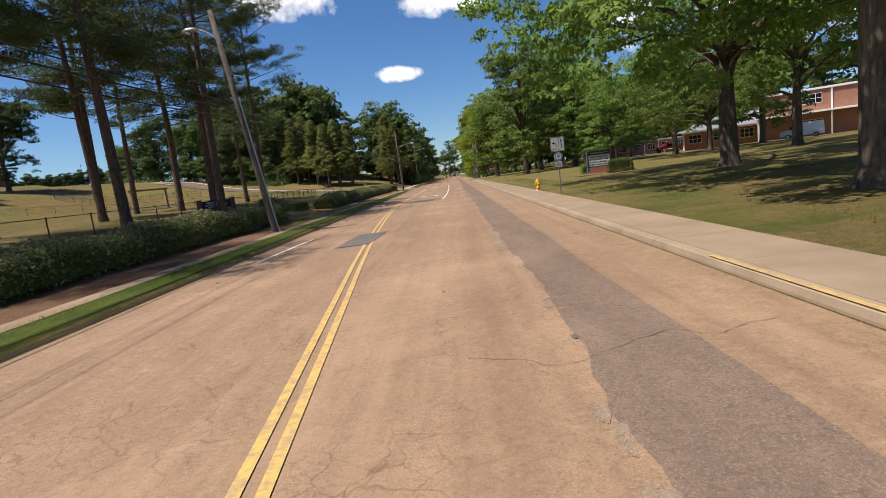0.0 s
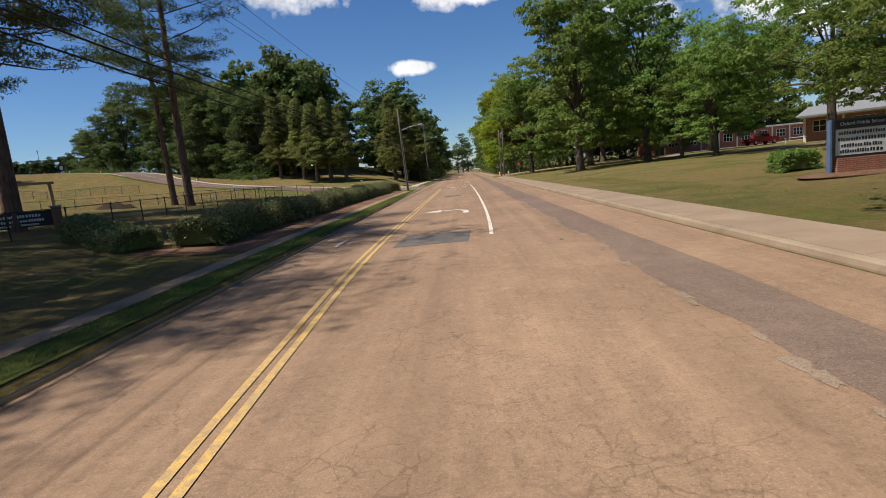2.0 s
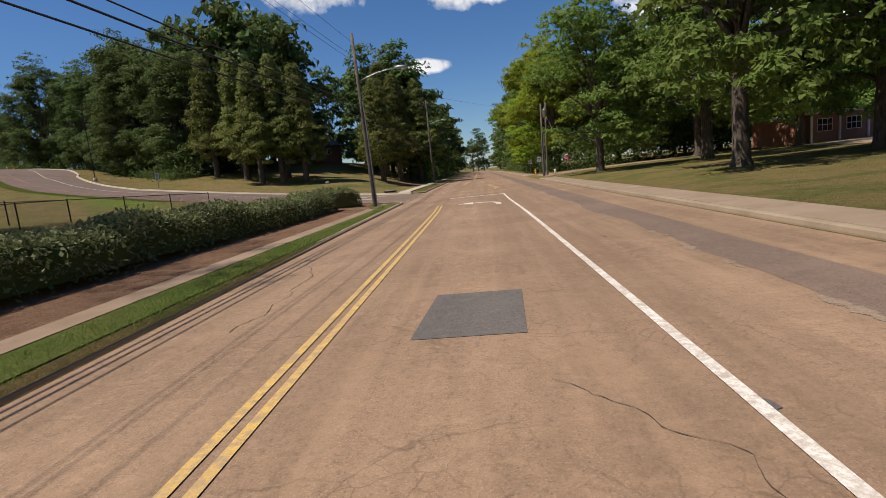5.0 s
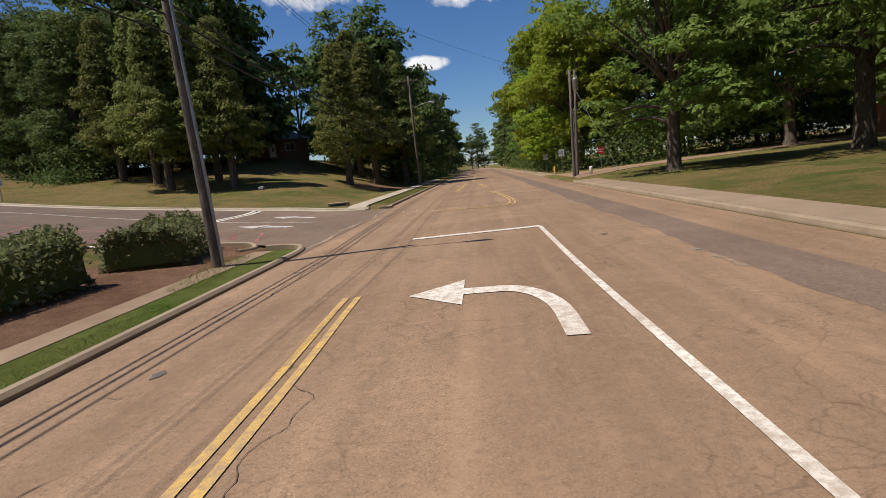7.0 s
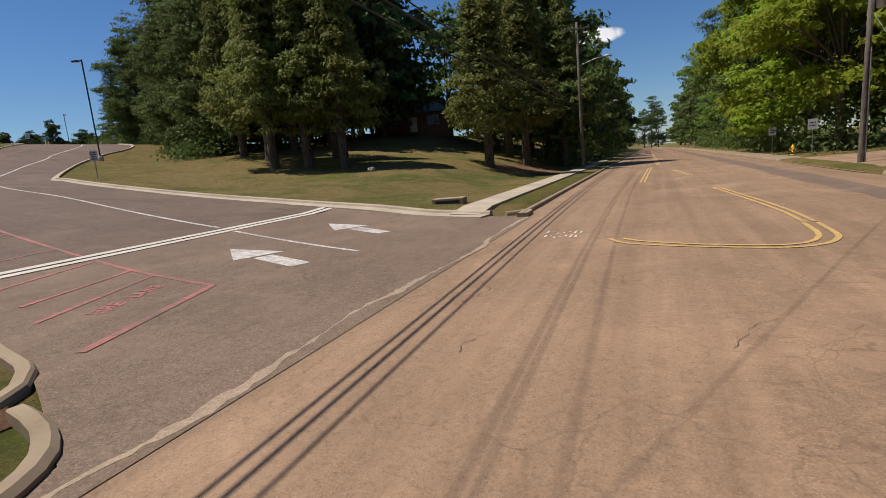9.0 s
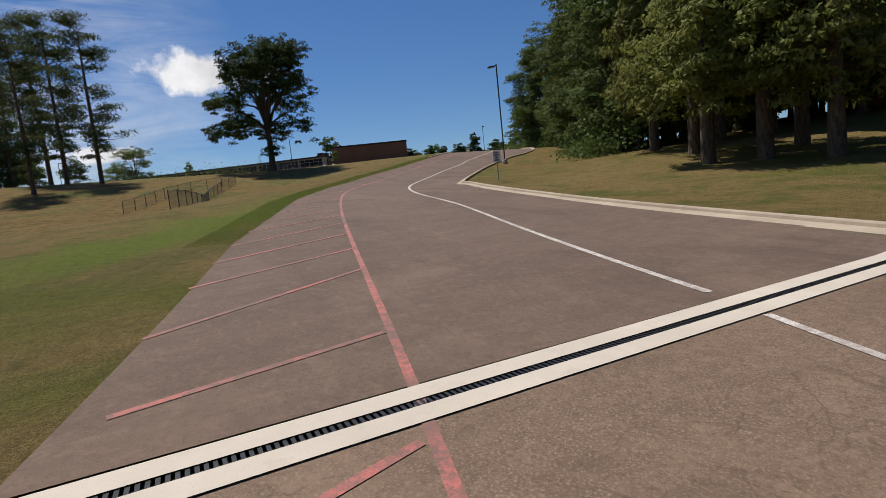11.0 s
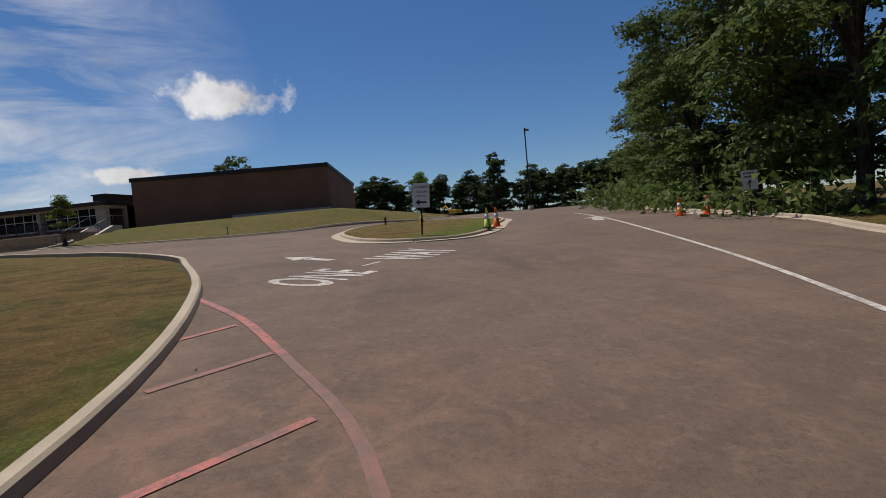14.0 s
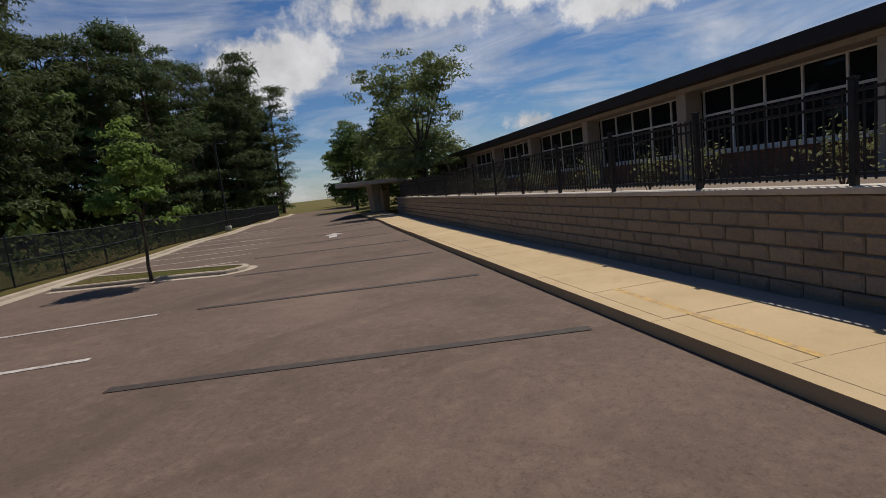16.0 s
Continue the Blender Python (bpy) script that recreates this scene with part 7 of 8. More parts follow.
# entrance portal beside the gymnasium
portal = thing("entrance_portal", "pale framed entrance with a dark recess and doors", "entrance")
portal.matrix_basis = FRONT
bm = bmesh.new()
fbox(bm, 0.9, 2.1, 13.3, 2.0, 2.6, 16.15, 0.015)
fpart("pier", bm, BUFF, portal, "buff painted corner pier")
bm = bmesh.new()
fbox(bm, 0.9, -0.2, 13.3, 1.2, 0.12, 16.15, 0.015)
fpart("jamb", bm, BUFF, portal, "buff painted jamb")
bm = bmesh.new()
fbox(bm, 0.9, 0.12, 15.85, 1.25, 2.1, 16.15, 0.01)
fpart("lintel", bm, BUFF, portal)
bm = bmesh.new()
fbox(bm, 1.2, -0.2, 13.3, 3.6, 0.1, 16.15)
fbox(bm, 2.0, 1.6, 13.3, 3.6, 1.84, 16.15)
fbox(bm, 3.4, 0.1, 13.3, 3.6, 1.6, 16.15)
fpart("recess_wall", bm, BRICK_BROWN, portal)
bm = bmesh.new()
fbox(bm, 3.33, 0.3, 13.5, 3.4, 1.4, 15.65, 0.006)
d_ = fpart("door", bm, DARKPOLE, portal, "dark bronze door")
bm = bmesh.new()
fbox(bm, 3.315, 0.45, 14.4, 3.33, 1.25, 15.5)
fpart("door_pane", bm, GLASS, d_)
bm = bmesh.new()
tube(bm, [(3.26, 0.45, 14.5), (3.26, 1.25, 14.5)], 0.015, 6)
fpart("push_bar", bm, CHROME, d_)
bm = bmesh.new()
fbox(bm, 2.3, -4.0, 16.5, 3.7, 0.8, 17.3, 0.02)
fbox(bm, 2.2, -4.1, 17.3, 3.8, 0.9, 17.45, 0.02)
fpart("roof_box", bm, FASCIA, portal, "dark rooftop clerestory box")
# terrace and stairs
bm = bmesh.new()
box(bm, -1.2, -0.4, 11.8, WALL_END, 7.72, 13.5)
ter = tagged(link("terrace", bm, GRAVEL), "gravel-strewn concrete terrace before the school", "terrace", kind="structure")
ter.matrix_basis = FRONT
stairs = thing("entrance_stairs", "concrete stairs with flank walls up to the entrance", "stairs")
stairs.matrix_basis = FRONT
for k in range(9):
    bm = bmesh.new()
    z = 12.28 + (k + 1) * 0.137
    fbox(bm, -1.5, 4.4, 12.0, 0.45, 7.55 - k * 0.33 + 0.4, z, 0.012)
    fpart("step", bm, PALE, stairs)
for s0, s1 in ((-1.85, -1.5), (0.45, 0.8)):
    bm = bmesh.new()
    pts = [(8.3, 12.0), (8.3, 12.72), (7.9, 12.78), (5.0, 13.98), (4.0, 13.98), (4.0, 12.0)]
    a = [bm.verts.new((s0, n, z)) for n, z in pts]
    b = [bm.verts.new((s1, n, z)) for n, z in pts]
    bm.faces.new(a)
    bm.faces.new(b[::-1])
    for i in range(len(pts)):
        bm.faces.new((a[i], a[(i + 1) % len(pts)], b[(i + 1) % len(pts)], b[i]))
    fpart("flank_wall", bm, PALE, stairs, "pale sloping concrete flank wall")
for s_ in (-1.68, 0.62):
    bm = bmesh.new()
    tube(bm, [(s_, 8.6, 13.3), (s_, 8.4, 13.42), (s_, 7.9, 13.62), (s_, 4.9, 14.88), (s_, 3.6, 14.88)], 0.025, 8)
    for n, z0, z1 in ((8.5, 12.2, 13.36), (6.6, 13.1, 14.17), (4.8, 13.6, 14.88)):
        tube(bm, [(s_, n, z0), (s_, n, z1)], 0.022, 8)
    fpart("handrail", bm, BLACKM, stairs, "black steel handrail", True)


def light_pole(x, y, top, turn, label="tall black parking lamp on a concrete foot"):
    e = thing("parking_lamp", label, "lamp post", "parking lamps")
    z0 = tz(x, y)
    h = top - z0
    bm = bmesh.new()
    lathe(bm, [(0.27, -0.2), (0.27, 0.42), (0.24, 0.45)], 18)
    part("foot", bm, PALE, e, "round pale concrete foot", True)
    bm = bmesh.new()
    box(bm, -0.16, -0.16, 0.45, 0.16, 0.16, 0.5, 0.01)
    part("base_plate", bm, BLACKM, e)
    bm = bmesh.new()
    box(bm, -0.05, -0.05, 0.5, 0.05, 0.05, h - 0.05, 0.01)
    part("mast", bm, BLACKM, e)
    bm = bmesh.new()
    box(bm, 0.06, -0.05, h - 0.22, 0.4, 0.05, h - 0.12, 0.01)
    part("arm", bm, BLACKM, e)
    bm = bmesh.new()
    box(bm, 0.36, -0.18, h - 0.26, 1.0, 0.18, h - 0.1, 0.03)
    hd_ = part("lamp_head", bm, BLACKM, e, "flat black lamp head")
    bm = bmesh.new()
    box(bm, 0.44, -0.13, h - 0.268, 0.92, 0.13, h - 0.258)
    part("lens", bm, LAMPGLASS, hd_)
    e.matrix_basis = pose(x, y, z0, 0, 0, turn)
    return e


light_pole(-47.5, 119.8, 15.4, 200)
light_pole(-115.5, 160.9, 20.0, 130)
light_pole(-115.3, 112.0, 20.3, 60)
light_pole(-149.0, 66.0, 20.0, 130)

# canopy at the far end of the front
can = thing("drop_off_canopy", "flat concrete canopy on thick tapered columns", "canopy")
for x in (-2.6, 2.6):
    bm = bmesh.new()
    tube(bm, [(x, 0, -0.2), (x, 0, 2.5)], [0.42, 0.62], 4)
    part("column", bm, PALE, can)
bm = bmesh.new()
box(bm, -5.4, -2.6, 2.5, 5.4, 2.6, 2.82, 0.03)
part("slab", bm, PALE, can, "flat pale roof slab")
settle(can, -160.5, 72.5, 40)

# ---- brick school east of the road ----


def brick_house(name, label, o, along, length, depth, z0, z1, bays, two=True, material=None):
    """A flat-roofed brick building; its front runs from o along the direction, facing its right-hand side."""
    e = thing(name, label, "building")
    u = Vector((*along, 0)).normalized()
    back = Vector((-u.y, u.x, 0))
    e.matrix_basis = Matrix(((u.x, back.x, 0, o[0]), (u.y, back.y, 0, o[1]), (0, 0, 1, 0), (0, 0, 0, 1)))
    bm = bmesh.new()
    box(bm, 0, 0, z0 - 0.5, length, depth, z1 - 0.3)
    part("wall", bm, material or BRICK_RED, e)
    bm = bmesh.new()
    box(bm, -0.25, -0.25, z1 - 0.3, length + 0.25, depth + 0.25, z1, 0.03)
    part("roof_edge", bm, TRIMW, e, "white roof edge")
    step = length / bays
    for k in range(bays + 1):
        bm = bmesh.new()
        c = min(max(k * step, 0.12), length - 0.12)
        box(bm, c - 0.12, -0.14, z0 - 0.3, c + 0.12, 0.0, z1 - 0.3, 0.01)
        part("pilaster", bm, TRIMW, e, "slim white pilaster")
    mid = (z0 + z1) / 2
    if two:
        bm = bmesh.new()
        box(bm, -0.1, -1.9, mid - 0.15, length, -0.0, mid + 0.12, 0.02)
        part("canopy", bm, TRIMW, e, "white walkway canopy along the front")
        for k in range(bays + 1):
            bm = bmesh.new()
            c = min(max(k * step, 0.2), length - 0.2)
            tube(bm, [(c, -1.7, z0 - 0.3), (c, -1.7, mid - 0.15)], 0.06, 8)
            part("canopy_post", bm, TRIMW, e)
    for k in range(bays):
        if two and k % 3 != 1:
            continue
        for zz in ((z0 + 1.0, mid + 1.3) if two else (z0 + 1.0,)):
            w_ = new("window")
            w_.parent = e
            a, b = k * step + step * 0.25, k * step + step * 0.75
            bm = bmesh.new()
            for i in range(4):
                c = a + (b - a) * i / 3
                box(bm, c - 0.03, -0.05, zz, c + 0.03, 0.03, zz + 1.4)
            for z in (zz, zz + 0.7, zz + 1.37):
                box(bm, a, -0.045, z - 0.03, b, 0.02, z + 0.03)
            part("window_frame", bm, TRIMW, w_)
            for i in range(3):
                bm = bmesh.new()
                box(bm, a + (b - a) * i / 3 + 0.03, -0.02, zz, a + (b - a) * (i + 1) / 3 - 0.03, 0.015, zz + 1.37)
                part("pane", bm, GLASS, w_)
    return e


brick_house("school_building", "two-storey red brick school with white bands", (59.5, 74.0), (43, -31), 62, 18, 1.35, 8.4, 13)
brick_house("school_annexe", "low red brick school annexe behind the lawn", (45, 112), (32, 7), 34, 9, 1.35, 4.6, 9, False)
lo = brick_house("school_porch_block", "low brick block with a sloping roof and dark porch", (51.5, 83.0), (11, -9), 12, 9, 1.35, 4.4, 3, False)
bm = bmesh.new()
v_ = [(-0.6, -1.5, 4.42), (13.2, -1.5, 4.42), (13.2, 9.6, 5.9), (-0.6, 9.6, 5.9)]
lo_a = [bm.verts.new(p) for p in v_]
lo_b = [bm.verts.new((p[0], p[1], p[2] - 0.2)) for p in v_]
bm.faces.new(lo_a)
bm.faces.new(lo_b[::-1])
for i in range(4):
    bm.faces.new((lo_a[i], lo_b[i], lo_b[(i + 1) % 4], lo_a[(i + 1) % 4]))
bmesh.ops.recalc_face_normals(bm, faces=bm.faces)
part("sloping_roof", bm, ROOFGREY, lo, "grey sloping metal roof")
gh = brick_house("school_hall", "brick hall with a grey pitched roof behind", (61, 91), (20, -9), 22, 12, 1.35, 6.2, 5, False, BRICK_BROWN)
bm = bmesh.new()
r_ = [bm.verts.new(p) for p in ((-0.6, -0.6, 6.21), (22.6, -0.6, 6.21), (22.6, 12.6, 6.21), (-0.6, 12.6, 6.21), (3, 6, 9.0), (19, 6, 9.0))]
for f_ in ((0, 1, 5, 4), (1, 2, 5), (2, 3, 4, 5), (3, 0, 4), (3, 2, 1, 0)):
    bm.faces.new([r_[i] for i in f_])
part("hipped_roof", bm, ROOFGREY, gh, "grey hipped roof")
tagged(pave("school_yard", [(36, 80), (50, 68), (75, 50), (100, 32), (100, 24), (74, 43), (52, 60), (37, 72), (38, 100), (46, 110), (80, 117), (82, 111), (50, 104), (42, 97)], WALKM, 0.04, 3.0), "sandy paved strip before the brick school", "yard", kind="structure")
# white bench-like table on the yard
tb = thing("white_table", "white trestle table standing on the school yard", "table")
bm = bmesh.new()
box(bm, -1.1, -0.4, 0.72, 1.1, 0.4, 0.78, 0.01)
part("tabletop", bm, TRIMW, tb)
for x in (-0.95, 0.95):
    for y in (-0.3, 0.3):
        bm = bmesh.new()
        box(bm, x - 0.04, y - 0.04, 0, x + 0.04, y + 0.04, 0.72, 0.005)
        part("leg", bm, TRIMW, tb)
settle(tb, 46.5, 76.5, -35).location.z += 0.04


def make_house(x, y, turn):
    e = thing("brick_house", "small brick house with a grey hipped roof", "house")
    bm = bmesh.new()
    box(bm, -5.5, -4, -1.0, 5.5, 4, 2.7)
    part("wall", bm, BRICK_BROWN, e)
    bm = bmesh.new()
    v = [bm.verts.new(p) for p in ((-6.1, -4.6, 2.65), (6.1, -4.6, 2.65), (6.1, 4.6, 2.65), (-6.1, 4.6, 2.65), (-1.8, 0, 5.0), (1.8, 0, 5.0))]
    for f in ((0, 1, 5, 4), (1, 2, 5), (2, 3, 4, 5), (3, 0, 4), (3, 2, 1, 0)):
        bm.faces.new([v[i] for i in f])
    part("roof", bm, ROOFGREY, e, "grey shingle roof")
    for x0 in (-3.6, 2.0):
        bm = bmesh.new()
        box(bm, x0, -4.06, 0.9, x0 + 1.5, -4.0, 2.1, 0.01)
        w = part("window", bm, TRIMW, e)
        for k in (0, 1):
            bm = bmesh.new()
            box(bm, x0 + 0.08 + 0.7 * k, -4.08, 0.98, x0 + 0.72 + 0.7 * k, -4.062, 2.02)
            part("pane", bm, GLASS, w)
    bm = bmesh.new()
    box(bm, -0.5, -4.06, 0.05, 0.5, -4.0, 2.1, 0.01)
    part("door", bm, TRIMW, e)
    settle(e, x, y, turn)
    return e


make_house(-26.5, 153.0, 24)

# ---- parked vehicles ----


def make_vehicle(name, label, body_m, outline, glass_areas, width, wheels, radius, x, y, turn):
    """A vehicle from its side outline (x forward, z up), with tumblehome, wheels, windows and lamps."""
    e = thing(name, label, "vehicle")
    bm = bmesh.new()
    lay = []
    for f, in_ in ((-1, 0.06), (-0.94, 0.0), (0.94, 0.0), (1, 0.06)):
        lay.append([bm.verts.new((px * (1 - in_ * 0.2), f * width / 2 * (1 - 0.16 * max(0, (pz - 1.0))), pz)) for px, pz in outline])
    for a, b in zip(lay, lay[1:]):
        for i in range(len(outline)):
            bm.faces.new((a[i], a[(i + 1) % len(outline)], b[(i + 1) % len(outline)], b[i]))
    bm.faces.new(lay[0][::-1])
    bm.faces.new(lay[-1])
    bmesh.ops.recalc_face_normals(bm, faces=bm.faces)
    body = part("body", bm, body_m, e)
    for quad in glass_areas:
        for f in (-1, 1):
            bm = bmesh.new()
            bm.faces.new([bm.verts.new((px, f * (width / 2 * (1 - 0.16 * max(0, (pz - 1.0))) + 0.008), pz)) for px, pz in quad])
            bmesh.ops.solidify(bm, geom=bm.faces[:], thickness=0.01)
            part("side_window", bm, CARGLASS, body)
    for wx in wheels:
        for f in (-1, 1):
            bm = bmesh.new()
            tube(bm, [(wx, f * (width / 2 - 0.22), radius), (wx, f * (width / 2 - 0.2), radius), (wx, f * (width / 2 - 0.0), radius), (wx, f * (width / 2 + 0.02), radius)], [radius * 0.9, radius, radius, radius * 0.9], 22)
            t = part("tyre", bm, RUBBER, e, "", True)
            bm = bmesh.new()
            tube(bm, [(wx, f * (width / 2 + 0.01), radius), (wx, f * (width / 2 + 0.03), radius)], [radius * 0.62, radius * 0.56], 18)
            part("rim", bm, CHROME, t)
    front, back = max(p[0] for p in outline), min(p[0] for p in outline)
    for f in (-1, 1):
        bm = bmesh.new()
        box(bm, front - 0.1, f * width * 0.38 - 0.16, 0.72, front + 0.01, f * width * 0.38 + 0.16, 0.9, 0.02)
        part("headlight", bm, LAMPGLASS, body)
        bm = bmesh.new()
        box(bm, back - 0.01, f * width * 0.42 - 0.09, 0.8, back + 0.08, f * width * 0.42 + 0.09, 1.1, 0.02)
        part("tail_light", bm, SIGNRED, body)
    e.matrix_basis = pose(x, y, tz(x, y) + 0.04, 0, 0, turn)
    return e


make_vehicle("pickup_truck", "red pickup truck parked on the sandy yard", CARRED,
             [(-2.7, 0.45), (2.6, 0.45), (2.7, 0.6), (2.65, 1.05), (1.3, 1.18), (0.75, 1.8), (-0.75, 1.82), (-0.95, 1.2), (-2.7, 1.18)],
             [[(1.15, 1.22), (0.68, 1.7), (0.1, 1.72), (0.1, 1.22)], [(0.0, 1.22), (0.0, 1.72), (-0.65, 1.72), (-0.8, 1.22)]], 1.9, (-1.75, 1.75), 0.39, 56.5, 101.5, 195)
make_vehicle("cargo_van", "white cargo van parked beside the brick school", CARWHITE,
             [(-2.6, 0.4), (2.5, 0.4), (2.6, 0.6), (2.5, 1.05), (1.7, 1.25), (1.0, 2.05), (0.5, 2.15), (-2.5, 2.15), (-2.6, 1.0)],
             [[(1.6, 1.3), (1.05, 1.92), (0.5, 1.95), (0.5, 1.3)]], 1.9, (-1.65, 1.6), 0.34, 59.5, 63.5, 145)

# yellow digger by the upper car park
dg = thing("mini_excavator", "small yellow excavator parked on the far lawn", "excavator")
for f in (-0.7, 0.7):
    bm = bmesh.new()
    box(bm, -1.0, f - 0.18, 0, 1.0, f + 0.18, 0.5, 0.12)
    part("track", bm, RUBBER, dg)
bm = bmesh.new()
box(bm, -0.9, -0.75, 0.5, 0.8, 0.75, 1.15, 0.1)
part("body", bm, HYDRANT, dg)
bm = bmesh.new()
box(bm, -0.3, -0.6, 1.15, 0.6, 0.25, 2.0, 0.06)
part("cab", bm, CARGLASS, dg)
bm = bmesh.new()
tube(bm, [(0.8, 0.4, 1.0), (1.7, 0.4, 1.9), (2.5, 0.4, 1.4)], [0.14, 0.12, 0.1], 8)
part("boom", bm, HYDRANT, dg)
bm = bmesh.new()
box(bm, 2.3, 0.1, 0.6, 2.8, 0.7, 1.1, 0.06)
part("bucket", bm, DARKPOLE, dg)
settle(dg, -148.5, 169.8, 200)

# curb inlet at the driveway mouth
ci = thing("kerb_inlet", "low concrete storm inlet box in the lawn", "storm drain")
bm = bmesh.new()
box(bm, -0.65, -0.4, -0.3, 0.65, 0.4, 0.22, 0.02)
part("inlet_box", bm, OLDKERB, ci)
# black plate on the solid face, standing in for the shade inside the opening
bm = bmesh.new()
box(bm, -0.5, -0.42, 0.02, 0.5, -0.38, 0.14)
part("opening_shade", bm, BLACKM, ci)
settle(ci, -2.1, 102.3, 8)
# mulch ring of the young oak
bm = bmesh.new()
bmesh.ops.create_icosphere(bm, subdivisions=4, radius=1.0)
for v in bm.verts:
    v.co = Vector((v.co.x * 0.95, v.co.y * 0.8, max(-0.1, v.co.z * 0.14))) * (1 + 0.25 * noise.noise(v.co * 3))
mu = tagged(link("mulch_mound", bm, MULCH, True), "heap of brown pine straw round a young tree", "mulch")
mu.location = on(-119.5, 123.4, 0.02)

# litter on the driveway and shoulders
rr = random.Random(5)
twig_bm = bmesh.new()
for _ in range(260):
    f = rr.random()
    k = rr.choice((south_edge[5:14], east_edge[17:27]))
    i = rr.randrange(len(k) - 1)
    p = Vector(k[i]).lerp(Vector(k[i + 1]), f) + Vector((rr.uniform(-1.5, 1.5), rr.uniform(-1.5, 1.5)))
    z = tz(p.x, p.y) + 0.04
    a = rr.uniform(0, 6.3)
    ln = rr.uniform(0.03, 0.12)
    tube(twig_bm, [(p.x, p.y, z), (p.x + ln * math.cos(a), p.y + ln * math.sin(a), z + 0.01)], 0.006, 4)
tagged(link("twig_litter", twig_bm, BARK), "scattered twigs and leaf litter along the kerbs", "litter", kind="stuff")

# ---- pieces of walls and pavements ----
rr = random.Random(15)


def slab_row(parent, line_a, line_b, z_top, thick, material, gap=0.012, name="slab"):
    """Paving slabs between two lines of points, with open joints."""
    for a0, a1, b0, b1 in zip(line_a, line_a[1:], line_b, line_b[1:]):
        c = (a0 + a1 + b0 + b1) / 4
        bm = bmesh.new()
        top, low = [], []
        tip = rr.uniform(-0.004, 0.004)
        for p in (a0, a1, b1, b0):
            q = p + (c - p).normalized() * gap
            z = z_top(p.x, p.y) + tip
            top.append(bm.verts.new((q.x - c.x, q.y - c.y, z)))
            low.append(bm.verts.new((p.x - c.x, p.y - c.y, z - thick)))
        mids = [bm.verts.new((v.co.x + (w.co.x - v.co.x) * 0.7, v.co.y + (w.co.y - v.co.y) * 0.7, v.co.z - 0.008)) for v, w in zip(top, low)]
        bm.faces.new(top)
        for i in range(4):
            j = (i + 1) % 4
            bm.faces.new((top[i], mids[i], mids[j], top[j]))
            bm.faces.new((mids[i], low[i], low[j], mids[j]))
        bmesh.ops.recalc_face_normals(bm, faces=bm.faces)
        ob = part(name, bm, material, parent)
        ob.location = (c.x, c.y, 0)


pave_e = tagged(thing("pavement", "tan concrete pavement of jointed slabs along the road", "pavement"), kind="structure")
ys = [y for y in np.arange(-40, 107.1, 2.4)]
slab_row(pave_e, [Vector((XR + 0.2, y, 0)) for y in ys], [Vector((XR + 1.6 + 0.08 * math.sin(y * 0.05), y, 0)) for y in ys], lambda x, y: max(0.168, tz(x, y) + 0.025), 0.25, WALKM)
ys = [y for y in np.arange(123.6, 260, 4.8)]
slab_row(pave_e, [Vector((XR + 0.2, y, 0)) for y in ys], [Vector((XR + 1.5, y, 0)) for y in ys], lambda x, y: max(0.168, tz(x, y) + 0.025), 0.25, WALKM)
nw = tagged(thing("pavement", "pale concrete footpath running north from the driveway", "pavement"), kind="structure")
ys = [98.95] + [y for y in np.arange(100.4, 160, 1.5)]
slab_row(nw, [Vector((0.3, y, 0)) for y in ys], [Vector((-0.85, y, 0)) for y in ys], lambda x, y: tz(x, y) + (0.09 if y > 100 else 0.075), 0.2, KERBM)
lw = tagged(thing("pavement", "yellowish concrete pavement beside the retaining wall", "pavement"), kind="structure")
ss_ = [-1.6 + 1.52 * k for k in range(42)]
slab_row(lw, [bl(s_, 9.72) for s_ in ss_], [bl(s_, 8.52) for s_ in ss_], lambda x, y: tz(x, y) + 0.17, 0.3, LOTWALK)
lk = tagged(thing("pavement_edge", "yellowish concrete kerb stones edging the school pavement", "kerb"), kind="structure")
slab_row(lk, [bl(s_, 9.9) for s_ in ss_[::2]], [bl(s_, 9.72) for s_ in ss_[::2]], lambda x, y: tz(x, y) + 0.168, 0.3, LOTWALK, 0.006, "kerb_stone")
lg = tagged(thing("drain_channel", "grey concrete channel at the foot of the wall", "gutter"), kind="structure")
slab_row(lg, [bl(s_, 8.5) for s_ in ss_[::2]], [bl(s_, 7.95) for s_ in ss_[::2]], lambda x, y: tz(x, y) + (0.12 if (x - B0.x) * N.x + (y - B0.y) * N.y < 8.2 else 0.14), 0.3, GREYCON, 0.008, "channel_stone")

rw = tagged(thing("wall_retaining", "tan split-face block retaining wall with rough courses", "wall"), kind="structure")
rw.matrix_basis = FRONT


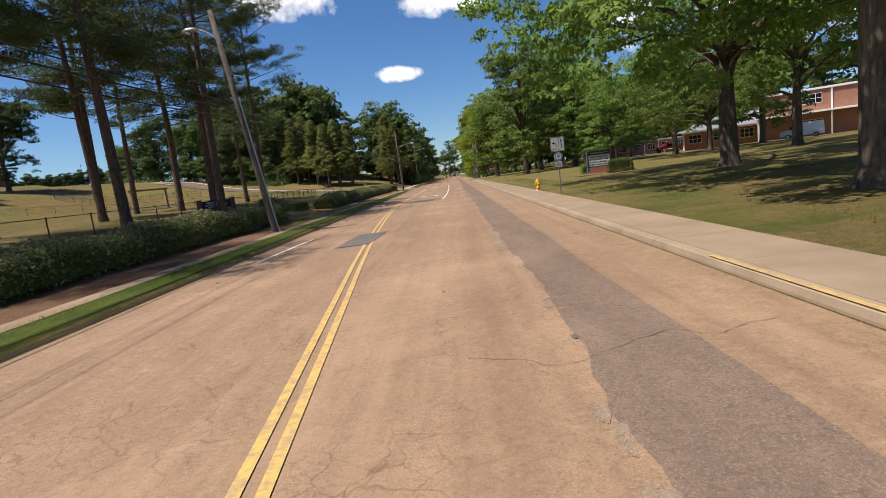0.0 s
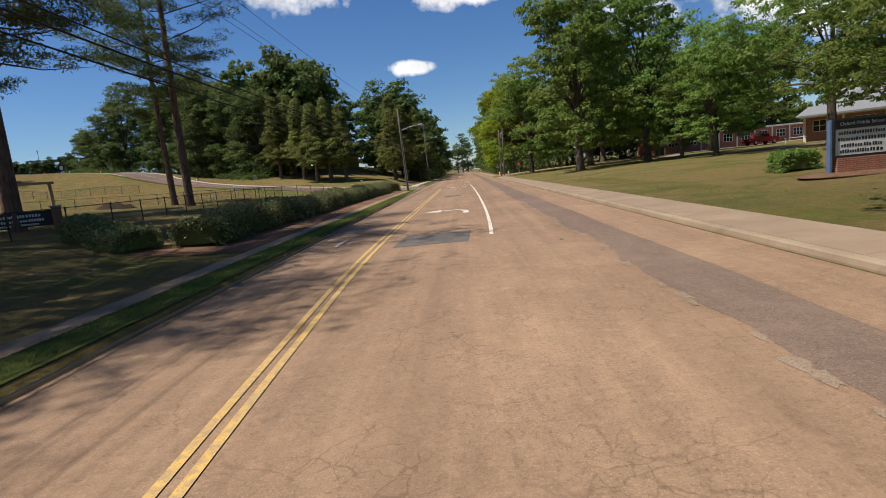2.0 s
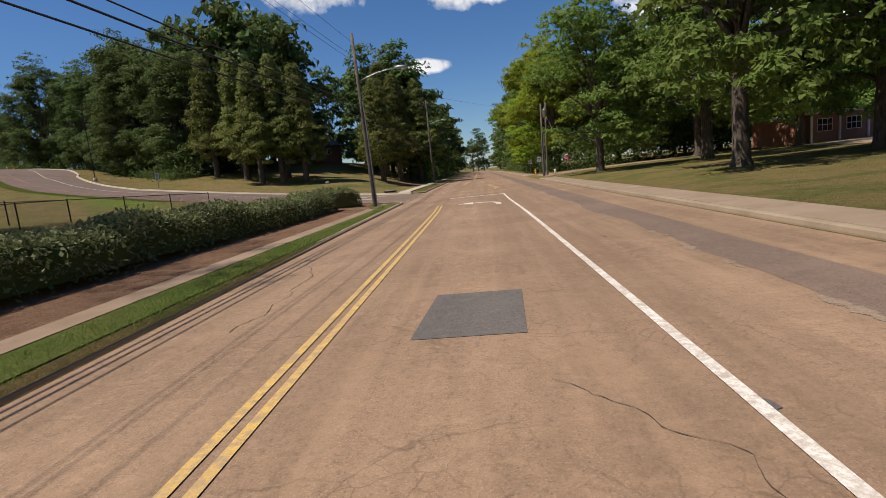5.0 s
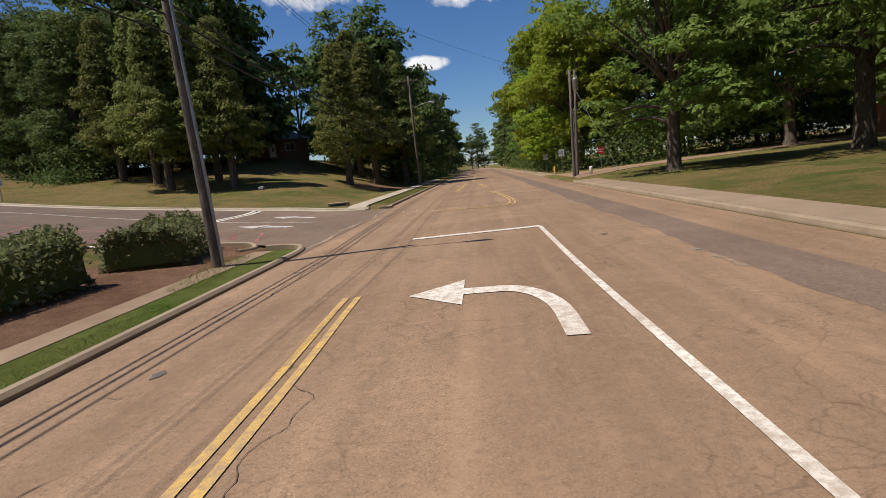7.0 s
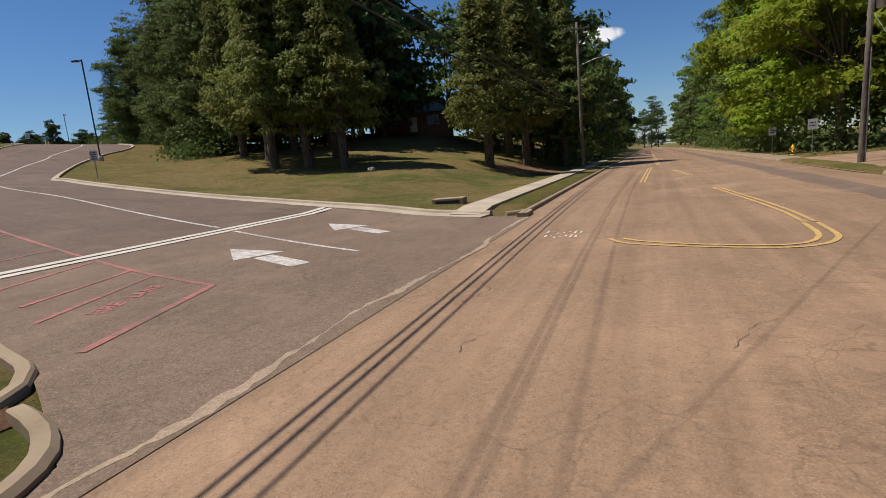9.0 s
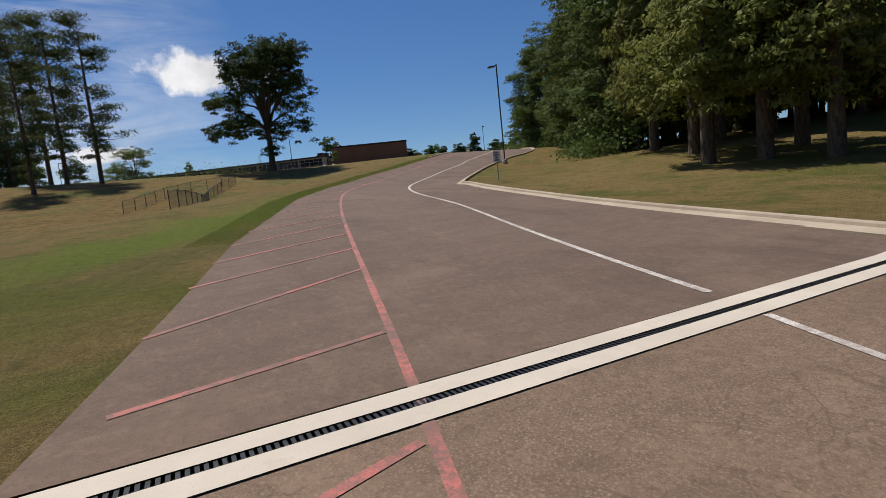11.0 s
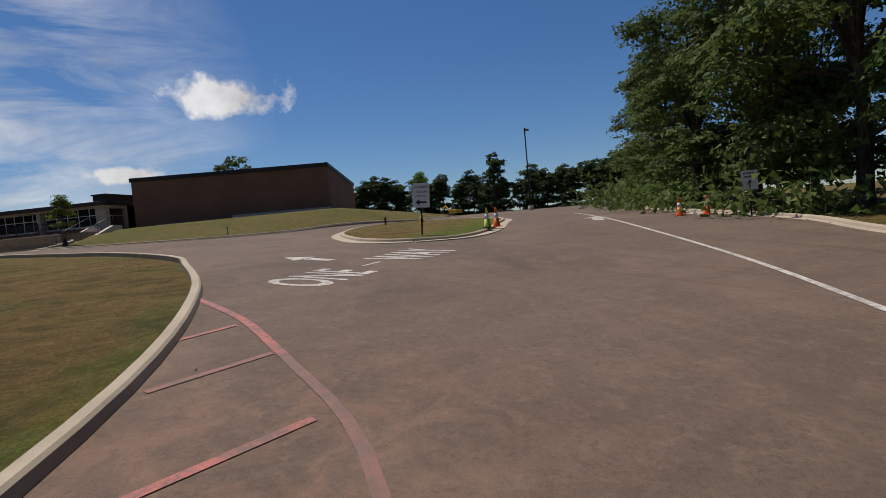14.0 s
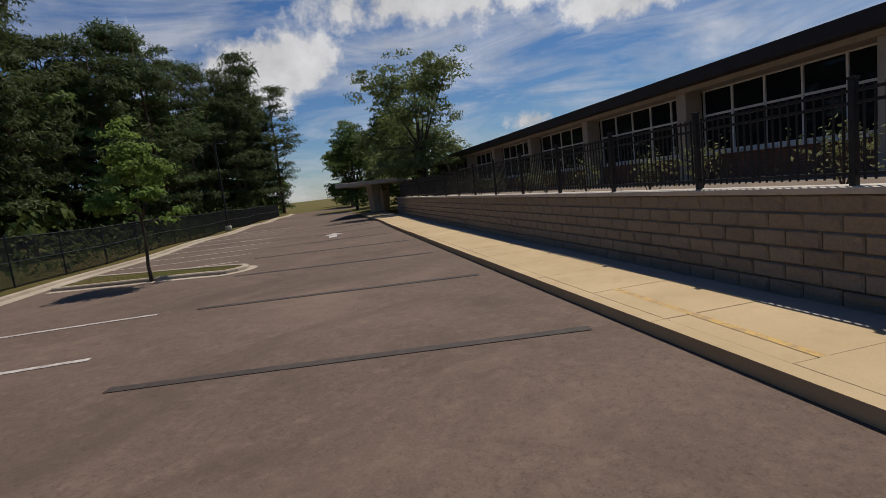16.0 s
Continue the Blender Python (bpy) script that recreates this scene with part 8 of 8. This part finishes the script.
def block_shape(w, h, d=0.32, seed=0):
    """One split-face block: rough bulging face towards +y."""
    bm = bmesh.new()
    r2 = random.Random(seed)
    g = 0.006
    xs = [g, 0.03, w * 0.5, w - 0.03, w - g]
    zs = [g, 0.025, h * 0.5, h - 0.025, h - g]
    grid = [[bm.verts.new((x, (0.0 if i in (0, 4) or j in (0, 4) else 0.022 + r2.uniform(-0.012, 0.012)), z)) for i, x in enumerate(xs)] for j, z in enumerate(zs)]
    for j in range(4):
        for i in range(4):
            bm.faces.new((grid[j][i], grid[j][i + 1], grid[j + 1][i + 1], grid[j + 1][i]))
    rim = grid[0] + [grid[j][4] for j in (1, 2, 3)] + grid[4][::-1] + [grid[j][0] for j in (3, 2, 1)]
    back = [bm.verts.new((v.co.x, -0.05, v.co.z)) for v in rim]
    for i in range(len(rim)):
        bm.faces.new((rim[i], rim[(i + 1) % len(rim)], back[(i + 1) % len(rim)], back[i]))
    bmesh.ops.recalc_face_normals(bm, faces=bm.faces)
    return bm


CH, CW = 0.2, 0.45
shapes = []
for k in range(5):
    ob = part("block", block_shape(CW, CH, seed=k), BLOCK, rw)
    ob.location = (0.82 + k * CW, 8.0, 12.05)
    shapes.append(ob.data)
rest = bmesh.new()
count = 5
top_at = lambda s_: 13.45 if s_ < 8.4 else 13.65
bm = bmesh.new()
box(bm, 0.8, 7.7, 11.9, 8.4, 7.955, 13.43)
box(bm, 8.4, 7.7, 11.9, WALL_END, 7.955, 13.63)
part("core", bm, GREYCON, rw, "dark mortar behind the blocks")
for row in range(8):
    z = 12.05 + row * CH
    k = 0
    while True:
        s_ = 0.82 + k * CW + (0.225 if row % 2 else 0)
        if s_ > WALL_END - 1:
            break
        if not (row == 0 and k < 5) and z + CH <= top_at(s_) + 0.02:
            if count < 300 and s_ < 22:
                ob = new("block", rr.choice(shapes))
                ob.parent = rw
                ob.location = (s_, 8.0 - 0.006 * row, z)
                count += 1
            else:
                n0 = len(rest.verts)
                rest.from_mesh(rr.choice(shapes))
                rest.verts.ensure_lookup_table()
                for v in rest.verts[n0:]:
                    v.co += Vector((s_, 8.0 - 0.006 * row, z))
        k += 1
tagged(part("block_courses", rest, BLOCK, rw), kind="stuff")
for a, b, z, m_ in ((0.8, 8.4, 13.45, PALE), (8.4, WALL_END, 13.65, PALE)):
    k = a
    while k < b - 0.1:
        e1 = min(k + 1.2, b)
        bm = bmesh.new()
        box(bm, k + 0.004, 7.66, z, e1 - 0.004, 8.02, z + 0.07, 0.01)
        part("coping_stone", bm, m_, rw)
        k += 1.2

# iron fence on top of the wall
ir = thing("iron_fence", "black iron picket fence on the retaining wall", "fence")
ir.matrix_basis = FRONT
post = rail = picket = None
k, made = 0.7, 0
far_bm = bmesh.new()
while k < WALL_END - 2.4:
    z = 13.52 if k < 8.3 else 13.72
    if post is None:
        bm = bmesh.new()
        box(bm, -0.032, -0.032, 0, 0.032, 0.032, 1.05, 0.004)
        box(bm, -0.042, -0.042, 1.05, 0.042, 0.042, 1.08, 0.006)
        post = bpy.data.meshes.new("post")
        bm.to_mesh(post)
        post.materials.append(BLACKM)
        bm = bmesh.new()
        box(bm, 0, -0.016, -0.016, 2.2, 0.016, 0.016)
        rail = bpy.data.meshes.new("rail")
        bm.to_mesh(rail)
        rail.materials.append(BLACKM)
        bm = bmesh.new()
        box(bm, -0.009, -0.009, 0.06, 0.009, 0.009, 0.98)
        picket = bpy.data.meshes.new("picket")
        bm.to_mesh(picket)
        picket.materials.append(BLACKM)
    ob = new("post", post)
    ob.parent, ob.location = ir, (k, 7.84, z)
    for h in (0.12, 0.82, 0.94):
        ob = new("rail", rail)
        ob.parent, ob.location = ir, (k, 7.84, z + h)
    for i in range(1, 21):
        c = k + i * 2.2 / 21
        if made < 290:
            ob = new("picket", picket)
            ob.parent, ob.location = ir, (c, 7.84, z)
            made += 1
        else:
            box(far_bm, c - 0.009, 7.831, z + 0.06, c + 0.009, 7.849, z + 0.98)
    k += 2.2
tagged(part("picket_run", far_bm, BLACKM, ir), kind="stuff")
# shrubs in the terrace bed
for k in range(14):
    s_ = 10.5 + k * 2.3 + rr.uniform(-0.6, 0.6)
    rs = np.random.RandomState(200 + k)
    e = thing("terrace_shrub", "straggly pale flowering shrub before the windows", "shrub", "terrace shrubs")
    bm = bmesh.new()
    for _ in range(7):
        a = rr.uniform(0, 6.3)
        tube(bm, [(0, 0, -0.02), (0.12 * math.cos(a), 0.12 * math.sin(a), 0.35), (0.32 * math.cos(a), 0.32 * math.sin(a), rr.uniform(0.6, 0.95))], [0.012, 0.009, 0.004], 5)
    part("stem", bm, BARK, e)
    pts = rs.normal(size=(240, 3)) * np.array([0.25, 0.25, 0.2]) + np.array([0, 0, 0.6])
    ob = new("foliage", leaf_mesh("foliage", pts, 0.045 * rs.uniform(0.6, 1.3, 240), HEDGE, rs))
    ob.parent = e
    p = bl(s_, 6.2)
    e.matrix_basis = pose(p.x, p.y, 13.5)

# worn yellow line on the school pavement
tagged(stripe("pavement_line", [bl(s_, 9.42 - 0.02 * (s_ - 15)).xy for s_ in (13.0, 14.9, 16.4, 18.2)], 0.09, YELLOW, 0.172), "thin worn yellow line on the pavement", "road marking", kind="structure")
